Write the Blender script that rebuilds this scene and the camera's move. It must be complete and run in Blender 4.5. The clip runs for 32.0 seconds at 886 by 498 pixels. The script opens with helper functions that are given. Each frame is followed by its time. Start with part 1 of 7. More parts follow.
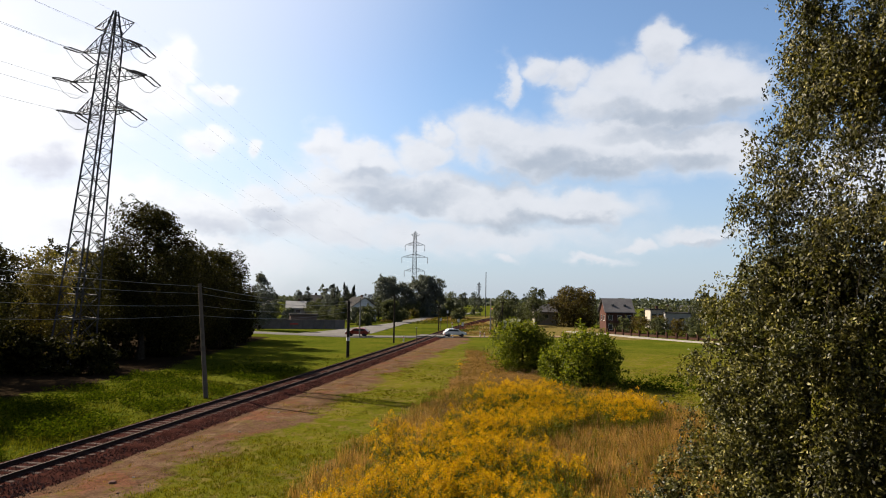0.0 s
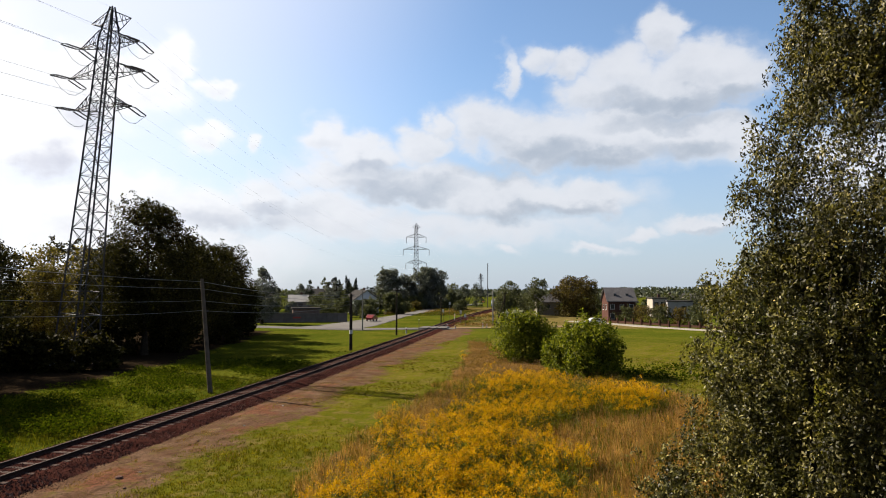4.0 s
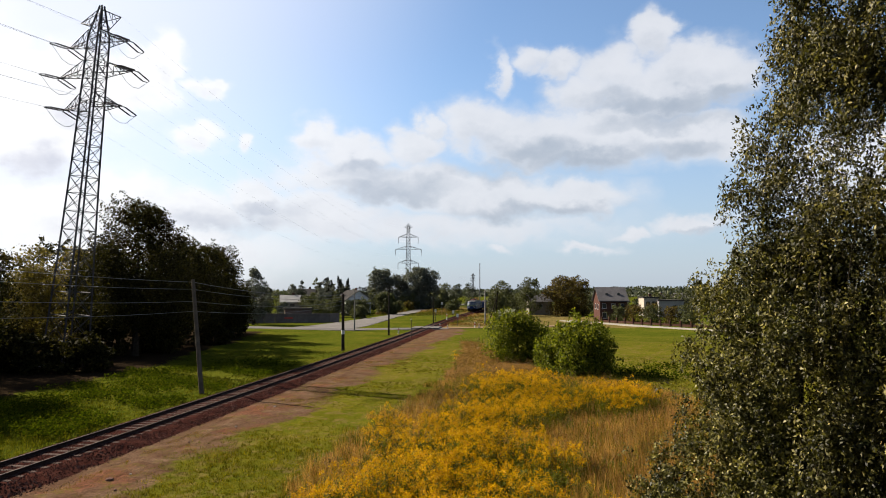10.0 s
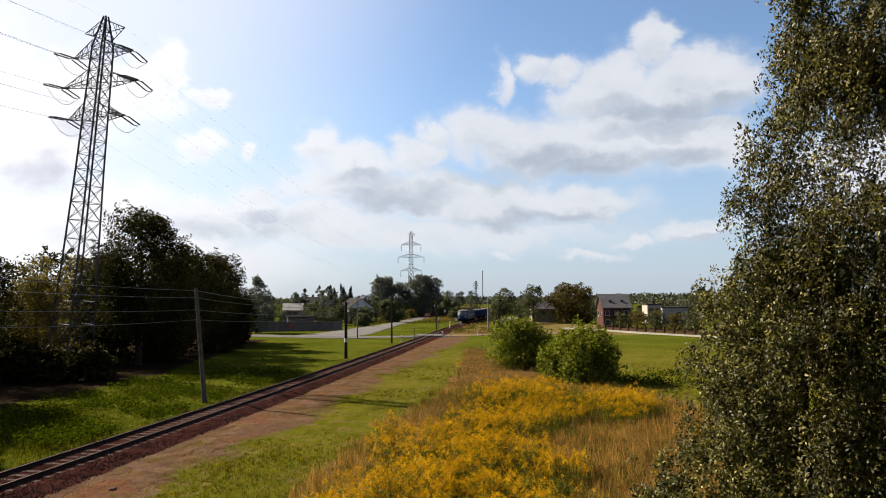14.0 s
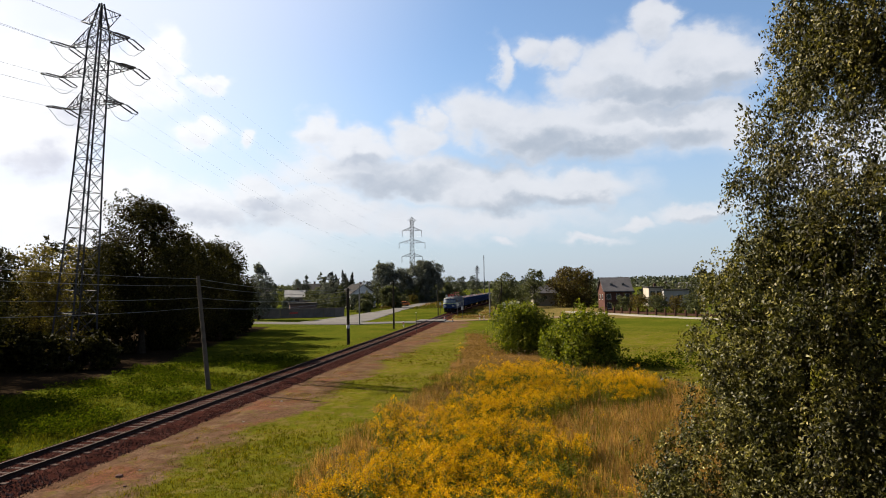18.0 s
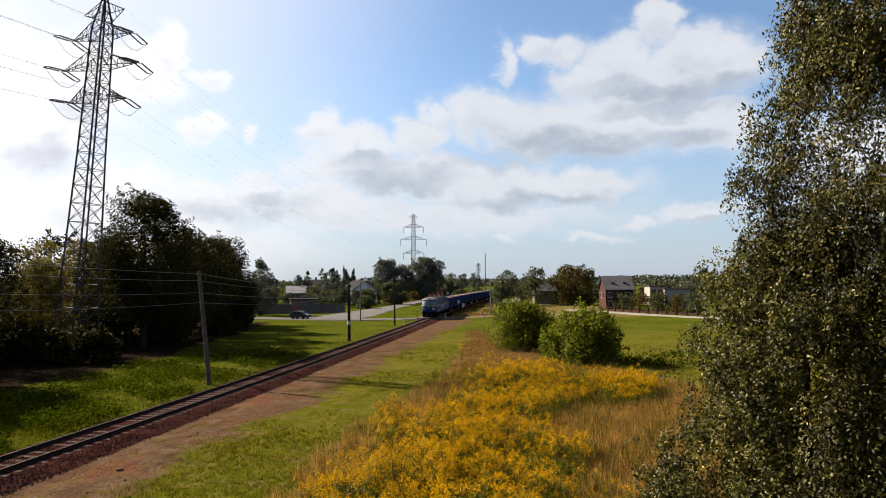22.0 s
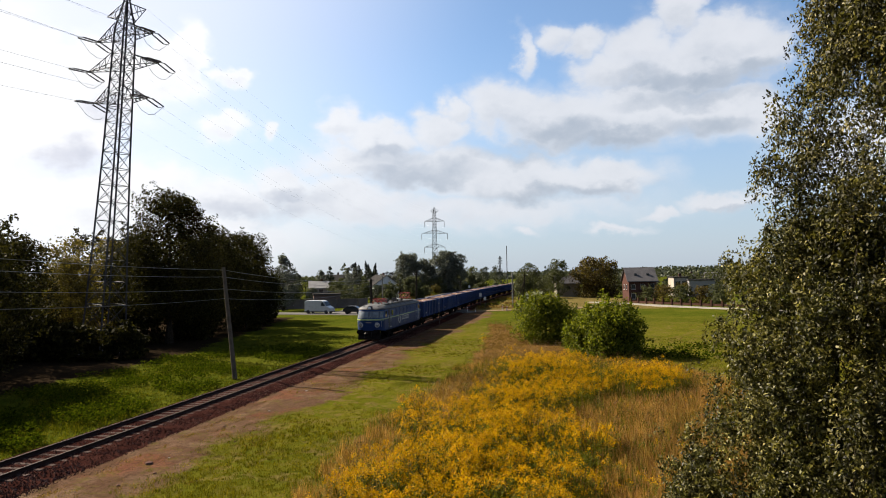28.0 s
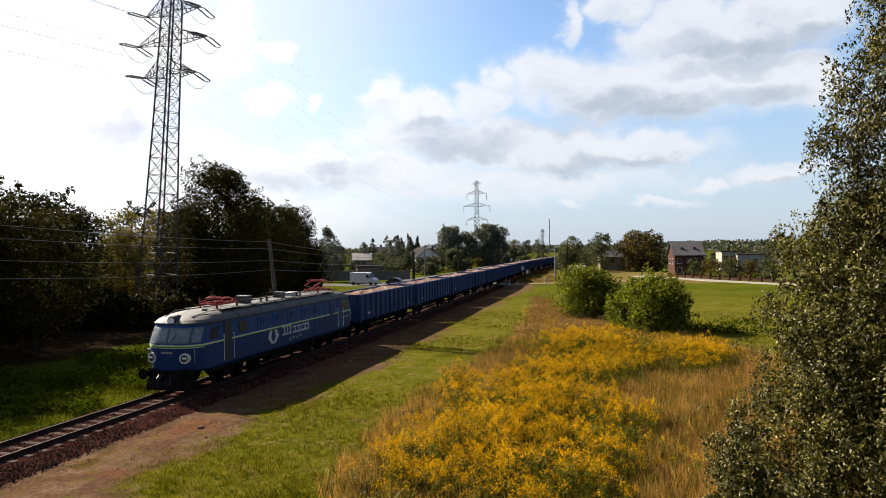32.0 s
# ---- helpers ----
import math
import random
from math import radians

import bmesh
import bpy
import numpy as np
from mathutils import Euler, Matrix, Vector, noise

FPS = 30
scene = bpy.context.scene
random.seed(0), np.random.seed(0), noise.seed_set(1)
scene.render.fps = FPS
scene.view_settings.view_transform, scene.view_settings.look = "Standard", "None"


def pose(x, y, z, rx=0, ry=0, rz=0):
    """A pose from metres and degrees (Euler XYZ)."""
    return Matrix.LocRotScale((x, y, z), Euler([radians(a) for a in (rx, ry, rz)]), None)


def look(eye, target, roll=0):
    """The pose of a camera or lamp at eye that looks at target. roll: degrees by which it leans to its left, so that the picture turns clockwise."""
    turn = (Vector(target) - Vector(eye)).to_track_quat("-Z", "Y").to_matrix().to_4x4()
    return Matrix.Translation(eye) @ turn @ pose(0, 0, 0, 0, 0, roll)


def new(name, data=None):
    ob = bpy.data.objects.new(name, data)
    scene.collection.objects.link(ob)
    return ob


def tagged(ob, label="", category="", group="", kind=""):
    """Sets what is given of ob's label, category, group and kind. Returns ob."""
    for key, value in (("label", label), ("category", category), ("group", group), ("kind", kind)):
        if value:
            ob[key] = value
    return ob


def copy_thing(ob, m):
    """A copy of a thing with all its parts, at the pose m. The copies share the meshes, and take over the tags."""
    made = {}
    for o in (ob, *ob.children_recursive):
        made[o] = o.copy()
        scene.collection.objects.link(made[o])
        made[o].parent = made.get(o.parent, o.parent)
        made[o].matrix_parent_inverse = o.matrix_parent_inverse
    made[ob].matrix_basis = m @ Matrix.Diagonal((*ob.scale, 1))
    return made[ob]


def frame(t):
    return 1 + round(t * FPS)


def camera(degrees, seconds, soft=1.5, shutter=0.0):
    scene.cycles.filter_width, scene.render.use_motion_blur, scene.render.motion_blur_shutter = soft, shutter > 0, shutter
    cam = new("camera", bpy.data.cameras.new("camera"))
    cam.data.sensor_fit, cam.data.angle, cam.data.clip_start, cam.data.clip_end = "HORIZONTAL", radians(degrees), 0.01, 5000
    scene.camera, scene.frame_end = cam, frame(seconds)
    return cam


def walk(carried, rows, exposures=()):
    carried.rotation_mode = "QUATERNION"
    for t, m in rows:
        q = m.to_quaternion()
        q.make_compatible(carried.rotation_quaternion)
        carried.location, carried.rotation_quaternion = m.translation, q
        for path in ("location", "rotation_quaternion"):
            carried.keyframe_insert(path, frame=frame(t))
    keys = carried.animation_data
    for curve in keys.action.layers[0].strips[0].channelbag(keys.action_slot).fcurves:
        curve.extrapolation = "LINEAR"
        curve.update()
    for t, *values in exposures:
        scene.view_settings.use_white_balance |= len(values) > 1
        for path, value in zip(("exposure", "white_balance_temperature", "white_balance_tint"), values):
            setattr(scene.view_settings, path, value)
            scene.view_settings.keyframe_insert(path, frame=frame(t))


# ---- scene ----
cam = camera(68.0, 32.0, soft=1.0)
EYE = 6.8
# seconds, yaw, tilt from straight down, lean: a hand-held camera on a footbridge beside the line
ROWS = [
    (0.0, 0.35, 94.45, -1.07),
    (0.5, 0.32, 94.10, -0.73),
    (1.0, 0.61, 93.47, 0.15),
    (1.5, 0.75, 93.67, 0.34),
    (2.0, 0.74, 93.68, 0.11),
    (2.5, 0.22, 94.20, -0.63),
    (3.0, 0.37, 93.80, -0.40),
    (3.5, 0.54, 93.69, -0.19),
    (5.5, 0.47, 93.90, -0.50),
    (6.0, 0.45, 93.77, -0.53),
    (6.5, 0.31, 93.84, -0.64),
    (7.0, 0.40, 93.73, -0.46),
    (7.5, 0.47, 93.43, 0.22),
    (8.0, 0.15, 93.50, -0.09),
    (8.5, 0.14, 93.67, 0.08),
    (9.0, -0.00, 93.69, 0.00),
    (9.5, -0.35, 93.70, -0.01),
    (10.0, -0.15, 93.72, -0.08),
    (10.5, 0.02, 93.74, 0.18),
    (11.0, 0.06, 93.70, -0.01),
    (11.5, 0.00, 93.70, -0.01),
    (12.0, 0.28, 93.64, 0.12),
    (12.5, 0.19, 93.81, 0.32),
    (13.0, 0.14, 94.09, 0.53),
    (13.5, -0.04, 94.28, 0.19),
    (14.0, 0.10, 94.38, 0.13),
    (14.5, -0.12, 94.40, 0.41),
    (16.5, -0.45, 94.11, 0.49),
    (17.0, -0.42, 93.61, 0.30),
    (17.5, 0.07, 93.10, 0.48),
    (18.0, 0.23, 93.10, 0.78),
    (18.5, -0.12, 93.12, 0.74),
    (19.0, -0.24, 93.02, 0.33),
    (19.5, -0.04, 93.22, 0.25),
    (20.0, 0.12, 93.17, 0.33),
    (20.5, -0.10, 92.43, 0.21),
    (21.0, -0.08, 92.33, 0.61),
    (21.5, 0.25, 92.44, 0.42),
    (22.0, 0.33, 92.84, 0.28),
    (22.5, 0.43, 92.97, 0.60),
    (23.0, 1.39, 92.68, 1.05),
    (23.5, 1.63, 92.35, 0.57),
    (24.0, 1.97, 92.42, 0.66),
    (24.5, 1.95, 92.32, 0.83),
    (25.0, 1.90, 92.31, 0.56),
    (25.5, 2.00, 92.22, 0.81),
    (27.5, 2.21, 92.25, 1.09),
    (28.0, 2.21, 92.31, 0.93),
    (28.5, 1.88, 91.32, 0.24),
    (29.0, 2.53, 91.28, 0.76),
    (29.5, 2.51, 91.19, 0.49),
    (30.0, 3.68, 91.29, 0.47),
    (30.5, 4.06, 91.12, 0.54),
    (31.0, 4.25, 91.10, -0.76),
    (31.5, 4.94, 90.67, -0.00),
    (32.0, 5.87, 89.98, 0.62),
]
walk(cam, [(t, pose(0, 0, EYE, rx, ry, rz)) for t, rz, rx, ry in ROWS],
     exposures=[(0.0, 2.17), (31.2, 2.17), (32.0, 2.32)])

# ---- light ----
SUN_DIR = Vector((-4.7, 2.8, 3.85)).normalized()
sun = new("sun", bpy.data.lights.new("sun", "SUN"))
sun.data.energy, sun.data.angle, sun.data.color = 4.8, radians(0.53), (1.0, 0.89, 0.74)
sun.matrix_basis = look(SUN_DIR * 300, (0, 0, 0))


class Nodes:
    """Short way to wire shader nodes."""

    def __init__(self, tree):
        self.t = tree
        tree.nodes.clear()

    def add(self, kind, ins=None, **props):
        n = self.t.nodes.new(kind)
        if "sky_type" in props:
            n.sky_type, n.sun_disc = props["sky_type"], props["sun_disc"]
        if "operation" in props:
            n.operation = props["operation"]
        if "attribute_name" in props:
            n.attribute_name = props["attribute_name"]
        if "interpolation_type" in props:
            n.interpolation_type = props["interpolation_type"]
        for k, v in (ins or {}).items():
            self.put(n.inputs[k], v)
        return n

    def put(self, socket, v):
        if isinstance(v, bpy.types.NodeSocket):
            self.t.links.new(v, socket)
        else:
            socket.default_value = v

    def m(self, op, a, b=0.0, c=0.0, clamp=False):
        n = self.t.nodes.new("ShaderNodeMath")
        n.operation, n.use_clamp = op, clamp
        for s, v in zip(n.inputs, (a, b, c)):
            self.put(s, v)
        return n.outputs[0]

    def mix(self, f, a, b, blend="MIX"):
        n = self.t.nodes.new("ShaderNodeMix")
        n.data_type, n.blend_type = "RGBA", blend
        self.put(n.inputs[0], f), self.put(n.inputs[6], a), self.put(n.inputs[7], b)
        return n.outputs[2]

    def noise(self, vec, scale, detail=4.0, rough=0.55, distortion=0.0):
        n = self.add("ShaderNodeTexNoise", {"Scale": scale, "Detail": detail, "Roughness": rough, "Distortion": distortion})
        if vec is not None:
            self.put(n.inputs["Vector"], vec)
        return n.outputs[0]

    def ramp(self, f, stops):
        n = self.t.nodes.new("ShaderNodeValToRGB")
        e = n.color_ramp.elements
        while len(e) < len(stops):
            e.new(0.5)
        for el, (p, c) in zip(e, stops):
            el.position, el.color = p, (c if len(c) == 4 else (*c, 1))
        self.put(n.inputs[0], f)
        return n.outputs[0]

    def smooth(self, x, lo, hi):
        n = self.add("ShaderNodeMapRange", {0: x, 1: lo, 2: hi, 3: 0.0, 4: 1.0}, interpolation_type="SMOOTHSTEP")
        return n.outputs[0]


# ---- sky ----
# cumulus heaps: bearing and height in degrees, half width, half height, strength
CLOUDS = [
    (18.3, 20.7, 2.0, 1.8, 1.2),
    (21.6, 18.0, 4.1, 2.2, 1.2),
    (24.3, 16.7, 2.1, 2.2, 1.1),
    (19.1, 16.4, 5.4, 2.4, 1.2),
    (15.0, 18.1, 2.9, 2.6, 1.1),
    (12.2, 16.7, 2.8, 1.9, 1),
    (5.1, 18.7, 0.8, 1.9, 0.75),
    (7.6, 19.6, 1.8, 1.1, 0.8),
    (10.7, 19.3, 2.1, 1.0, 0.8),
    (3.3, 14.2, 3.7, 2.0, 1),
    (8.2, 13.1, 5.4, 2.5, 1.1),
    (14.5, 13.1, 6.5, 2.6, 1.1),
    (21.7, 12.6, 3.7, 2.1, 1),
    (23.8, 11.9, 1.5, 1.5, 0.8),
    (-1.1, 14.4, 1.4, 1.4, 1),
    (-2.4, 12.4, 2.7, 1.6, 1),
    (-11.0, 12.8, 2.0, 1.7, 1.1),
    (-7.6, 11.9, 3.4, 1.5, 1),
    (-8.6, 10.0, 5.3, 1.6, 0.9),
    (-2.2, 9.4, 6.4, 1.8, 0.9),
    (4.8, 8.4, 7.4, 2.0, 0.9),
    (11.1, 7.9, 5.0, 1.5, 0.9),
    (21.3, 5.8, 3.2, 0.6, 0.6),
    (16.4, 5.2, 1.5, 0.5, 0.6),
    (12.4, 3.6, 2.0, 0.4, 0.5),
    (4.7, 3.9, 1.2, 0.4, 0.5),
    (-22.8, 17.8, 1.6, 2.2, 1.2),
    (-24.9, 16.4, 2.9, 2.2, 1.2),
    (-28.3, 15.7, 4.3, 2.6, 1.1),
    (-19.7, 16.2, 1.5, 0.6, 0.9),
    (-32.3, 11.7, 3.9, 3.1, 1.1),
    (-33.8, 16.1, 1.4, 2.3, 0.6),
    (-20.6, 12.4, 1.7, 1.2, 0.95),
    (-16.9, 12.5, 0.8, 0.8, 0.8),
    (-15.9, 8.1, 2.8, 1.7, 1),
    (-20.6, 6.6, 3.9, 1.9, 0.9),
    (-25.7, 7.8, 3.2, 1.8, 0.9),
    (-30.6, 5.8, 5.9, 2.5, 0.9),
    (-22.7, 3.5, 10.0, 1.8, 0.6),
    (-11.0, 6.8, 7.1, 1.9, 0.7),
    (-1.2, 5.7, 12.7, 1.3, 0.45),
    (14.5, 15.9, 1.9, 1.1, 0.9),
    (-40.8, 13.6, 7.4, 7.4, 1.0),
    (33.0, 9.0, 6.3, 3.5, 0.8),
]
# grey hollows under the heaps
HOLLOWS = [
    (22.2, 15.3, 4.1, 1.0, 1),
    (16.4, 15.5, 3.2, 0.9, 0.6),
    (12.1, 10.9, 4.5, 1.2, 1),
    (8.2, 12.3, 3.4, 1.0, 0.6),
    (19.9, 11.6, 3.1, 0.8, 0.5),
    (-4.2, 9.1, 4.4, 1.1, 0.7),
    (-7.1, 10.5, 2.9, 0.8, 0.5),
    (8.7, 6.9, 6.3, 0.7, 0.5),
    (3.8, 10.6, 4.0, 0.9, 0.5),
    (19.1, 13.9, 4.9, 0.6, 0.5),
    (-18.4, 5.9, 4.5, 0.9, 0.4),
    (-31.5, 9.1, 2.2, 1.1, 0.5),
    (-29.7, 13.5, 1.9, 0.8, 0.4),
    (22.4, 5.2, 2.5, 0.4, 0.5),
    (-14.7, 7.0, 2.8, 0.7, 0.4),
]
world = bpy.data.worlds.new("sky")
scene.world = world
world.use_nodes = True
w = Nodes(world.node_tree)
sky = w.add("ShaderNodeTexSky", sky_type="NISHITA", sun_disc=False)
sky.sun_elevation = math.asin(SUN_DIR.z)
sky.sun_rotation = math.atan2(SUN_DIR.x, SUN_DIR.y)
sky.altitude, sky.air_density, sky.dust_density, sky.ozone_density = 150, 1.0, 0.7, 1.2
way = w.add("ShaderNodeTexCoord").outputs["Generated"]
sep = w.add("ShaderNodeSeparateXYZ", {0: way})
bearing = w.m("MULTIPLY", w.m("ARCTAN2", sep.outputs[0], sep.outputs[1]), 57.2958)
height = w.m("MULTIPLY", w.m("ARCSINE", sep.outputs[2]), 57.2958)
plane = w.add("ShaderNodeCombineXYZ", {0: bearing, 1: w.m("MULTIPLY", height, 1.35), 2: 0.0}).outputs[0]
# ragged outlines: the heaps are looked up at warped places
warp = w.add("ShaderNodeTexNoise", {"Vector": plane, "Scale": 0.30, "Detail": 7.0, "Roughness": 0.52})
wsep = w.add("ShaderNodeSeparateColor", {0: warp.outputs[1]})
wb = w.m("ADD", bearing, w.m("MULTIPLY", w.m("SUBTRACT", wsep.outputs[0], 0.5), 5.0))
wh = w.m("ADD", height, w.m("MULTIPLY", w.m("SUBTRACT", wsep.outputs[1], 0.5), 4.0))
puff = w.noise(plane, 0.28, 8.0, 0.60)
curl = w.noise(plane, 1.0, 6.0, 0.62)


def heaps(spots, blend):
    """The union of soft ellipses on the dome."""
    total, low = None, None
    for b, h, rx, ry, s in spots:
        dx = w.m("DIVIDE", w.m("SUBTRACT", wb, b), rx)
        dy = w.m("DIVIDE", w.m("SUBTRACT", wh, h), ry)
        d = w.m("ADD", w.m("MULTIPLY", dx, dx), w.m("MULTIPLY", dy, dy))
        v = w.m("MULTIPLY", w.m("SUBTRACT", 1.0, d), s)
        total = v if total is None else w.m("SMOOTH_MAX", total, v, blend)
        u = w.m("MULTIPLY", w.m("MAXIMUM", v, 0.0), w.m("MULTIPLY", dy, -1.0))
        low = u if low is None else w.m("MAXIMUM", low, u)
    return total, low


heap, under = heaps(CLOUDS, 0.25)
hollow = w.smooth(heaps(HOLLOWS, 0.3)[0], -0.9, 0.8)
# fair-weather cloud everywhere else on the dome
wide = w.m("MULTIPLY", w.m("SUBTRACT", w.noise(plane, 0.05, 6.0, 0.6), 0.64), 3.0)
far_side = w.smooth(w.m("ABSOLUTE", w.m("SUBTRACT", bearing, -2.0)), 40.0, 52.0)
wide = w.m("ADD", wide, w.m("MULTIPLY", w.m("SUBTRACT", 1.0, far_side), -2.0))
heap = w.m("MAXIMUM", heap, wide)
cover = w.m("ADD", w.m("ADD", heap, w.m("MULTIPLY", w.m("SUBTRACT", puff, 0.5), 0.9)), w.m("MULTIPLY", w.m("SUBTRACT", curl, 0.5), 0.3))
thin = w.m("ADD", cover, w.m("MULTIPLY", w.smooth(height, 24.0, 4.0), 0.35))
mask = w.m("MULTIPLY", w.m("ADD", w.smooth(cover, -0.45, 0.55), w.smooth(thin, -1.3, 1.0)), 0.5)
dim = w.m("ADD", w.m("MULTIPLY", under, 0.6), w.m("MULTIPLY", hollow, 0.55))
shade = w.smooth(w.m("ADD", dim, w.m("ADD", w.m("MULTIPLY", w.m("SUBTRACT", puff, 0.5), 0.8), w.m("MULTIPLY", w.m("SUBTRACT", curl, 0.5), 0.15))), -0.15, 1.05)
toward = w.add("ShaderNodeVectorMath", {0: way, 1: tuple(SUN_DIR)}, operation="DOT_PRODUCT").outputs["Value"]
glow = w.smooth(toward, 0.45, 1.0)
lit = w.mix(glow, (0.80, 0.82, 0.87, 1), (1.2, 1.2, 1.2, 1))
grey = w.mix(glow, (0.43, 0.49, 0.58, 1), (0.74, 0.75, 0.86, 1))
cloud = w.mix(shade, lit, grey)
blue = w.mix(1.0, sky.outputs[0], (0.144, 0.157, 0.168, 1), "MULTIPLY")
haze = w.m("MULTIPLY", w.m("SUBTRACT", 1.0, w.smooth(height, -3.0, 20.0)), 0.85)
blue = w.mix(haze, blue, w.mix(glow, (0.46, 0.545, 0.69, 1), (0.84, 0.88, 0.97, 1)))
veil = w.m("MULTIPLY", w.smooth(toward, 0.55, 0.95), 0.9)
blue = w.mix(veil, blue, (0.98, 0.99, 1.09, 1))
both = w.mix(w.m("MULTIPLY", mask, 0.93), blue, cloud)
w.add("ShaderNodeOutputWorld", {0: w.add("ShaderNodeBackground", {0: both, 1: 0.222}).outputs[0]})


# ---- materials ----
def material(name, rough=0.8, metal=0.0):
    m = bpy.data.materials.new(name)
    m.use_nodes = True
    n = Nodes(m.node_tree)
    bsdf = n.add("ShaderNodeBsdfPrincipled", {"Roughness": rough, "Metallic": metal, "Specular IOR Level": 0.0 if rough >= 0.85 else 0.12 if rough > 0.7 else 0.35})
    n.add("ShaderNodeOutputMaterial", {0: bsdf.outputs[0]})
    return m, n, bsdf


DEEP = 0.72                                # overall depth of the colours


def surface(name, a, b, scale=3.0, fine=40.0, rough=0.8, metal=0.0, bump=0.3, dist=0.01, grime=None, each=0.12, fine_amount=0.35):
    """Two-scale mottled surface between the colours a and b, with fine relief."""
    a, b = [c * DEEP for c in a], [c * DEEP for c in b]
    m, n, bsdf = material(name, rough, metal)
    at = n.add("ShaderNodeTexCoord").outputs["Object"]
    big, small = n.noise(at, scale, 5.0), n.noise(at, fine, 3.0, 0.7)
    col = n.mix(n.smooth(big, 0.3, 0.7), (*a, 1), (*b, 1))
    col = n.mix(n.m("MULTIPLY", n.smooth(small, 0.35, 0.7), fine_amount), col, (*[c * 0.45 for c in a], 1))
    if grime:
        col = n.mix(n.m("MULTIPLY", n.smooth(n.noise(at, scale * 0.6, 6.0, 0.7, 1.0), 0.5, 0.68), grime[3]), col, (*grime[:3], 1))
    if each:
        rnd = n.add("ShaderNodeObjectInfo").outputs["Random"]
        col = n.add("ShaderNodeHueSaturation", {"Value": n.m("MULTIPLY_ADD", rnd, 2 * each, 1 - each), "Color": col}).outputs[0]
    n.put(bsdf.inputs["Base Color"], col)
    n.put(bsdf.inputs["Roughness"], n.m("MULTIPLY_ADD", big, 0.25, rough - 0.12, clamp=True))
    if bump:
        bp = n.add("ShaderNodeBump", {"Strength": bump, "Distance": dist, "Height": n.m("ADD", small, big)})
        n.put(bsdf.inputs["Normal"], bp.outputs[0])
    return m


def foliage(name, a, b, tip=None, thin=0.3, rough=0.55, gloss=0.12, patchy=0.0):
    """Leaves: colour differs from leaf to leaf, with some light passing through."""
    a, b, tip = [None if c is None else [v * DEEP for v in c] for c in (a, b, tip)]
    m = bpy.data.materials.new(name)
    m.use_nodes = True
    n = Nodes(m.node_tree)
    rnd = n.add("ShaderNodeNewGeometry").outputs["Random Per Island"]
    at = n.add("ShaderNodeTexCoord").outputs["Object"]
    stops = [(0.0, a), (0.62 if tip else 0.9, b)] + ([(1.0, tip)] if tip else [])
    col = n.ramp(rnd, stops)
    tone = n.noise(at, 0.9, 3.0)
    col = n.mix(1.0, col, n.ramp(tone, [(0.3, (0.6, 0.62, 0.6)), (0.7, (1.25, 1.22, 1.1))]), "MULTIPLY")
    # lighter and darker patches; on the near trees, lit sprays and shaded gaps
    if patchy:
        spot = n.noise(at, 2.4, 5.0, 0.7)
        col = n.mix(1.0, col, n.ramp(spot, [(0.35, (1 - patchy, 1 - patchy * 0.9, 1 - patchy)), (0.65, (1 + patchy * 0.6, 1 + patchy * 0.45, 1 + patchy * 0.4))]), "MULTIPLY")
    p = n.add("ShaderNodeBsdfPrincipled", {"Base Color": col, "Roughness": rough, "Specular IOR Level": gloss})
    t = n.add("ShaderNodeBsdfTranslucent", {"Color": n.mix(1.0, col, (1.3, 1.35, 0.7, 1), "MULTIPLY")})
    mx = n.add("ShaderNodeMixShader", {0: thin, 1: p.outputs[0], 2: t.outputs[0]})
    n.add("ShaderNodeOutputMaterial", {0: mx.outputs[0]})
    return m


M = {}
M["bark"] = surface("bark", (0.025, 0.02, 0.015), (0.05, 0.04, 0.03), 4, 40, 0.9, bump=0.8, dist=0.03)
M["birch_bark"] = surface("birch_bark", (0.55, 0.53, 0.48), (0.25, 0.23, 0.2), 5, 30, 0.8, bump=0.5)
# Near black: the shade of the backlit wood is put into these leaves.
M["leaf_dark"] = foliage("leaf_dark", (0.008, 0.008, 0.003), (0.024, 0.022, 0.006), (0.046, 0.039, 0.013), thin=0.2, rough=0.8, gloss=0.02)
# Greyed and lightened leaf colour, partly for the haze of distance.
M["leaf_mid"] = foliage("leaf_mid", (0.035, 0.040, 0.019), (0.084, 0.088, 0.040), thin=0.25, gloss=0.05)
M["leaf_bush"] = foliage("leaf_bush", (0.034, 0.046, 0.003), (0.098, 0.112, 0.009), (0.175, 0.172, 0.018), thin=0.42, gloss=0.04)
# Pale leaves stand for sun glints, near-black ones for shaded gaps.
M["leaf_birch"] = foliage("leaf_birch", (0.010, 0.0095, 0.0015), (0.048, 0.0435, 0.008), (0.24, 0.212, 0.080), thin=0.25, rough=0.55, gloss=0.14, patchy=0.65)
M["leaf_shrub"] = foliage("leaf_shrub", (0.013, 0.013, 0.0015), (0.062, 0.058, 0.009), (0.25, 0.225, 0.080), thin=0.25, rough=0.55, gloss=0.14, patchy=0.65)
M["leaf_yellow"] = foliage("leaf_yellow", (0.036, 0.029, 0.007), (0.082, 0.064, 0.016), (0.150, 0.115, 0.036), thin=0.4, gloss=0.04)
M["white_blossom"] = foliage("white_blossom", (0.30, 0.31, 0.28), (0.5, 0.5, 0.47), thin=0.25)
M["leaf_copper"] = foliage("leaf_copper", (0.030, 0.019, 0.008), (0.062, 0.044, 0.012), (0.15, 0.115, 0.02), thin=0.25, gloss=0.04)
# Aerial haze is mixed into this leaf colour for distant trees.
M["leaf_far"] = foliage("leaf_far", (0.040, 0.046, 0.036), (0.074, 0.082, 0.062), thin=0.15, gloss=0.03)
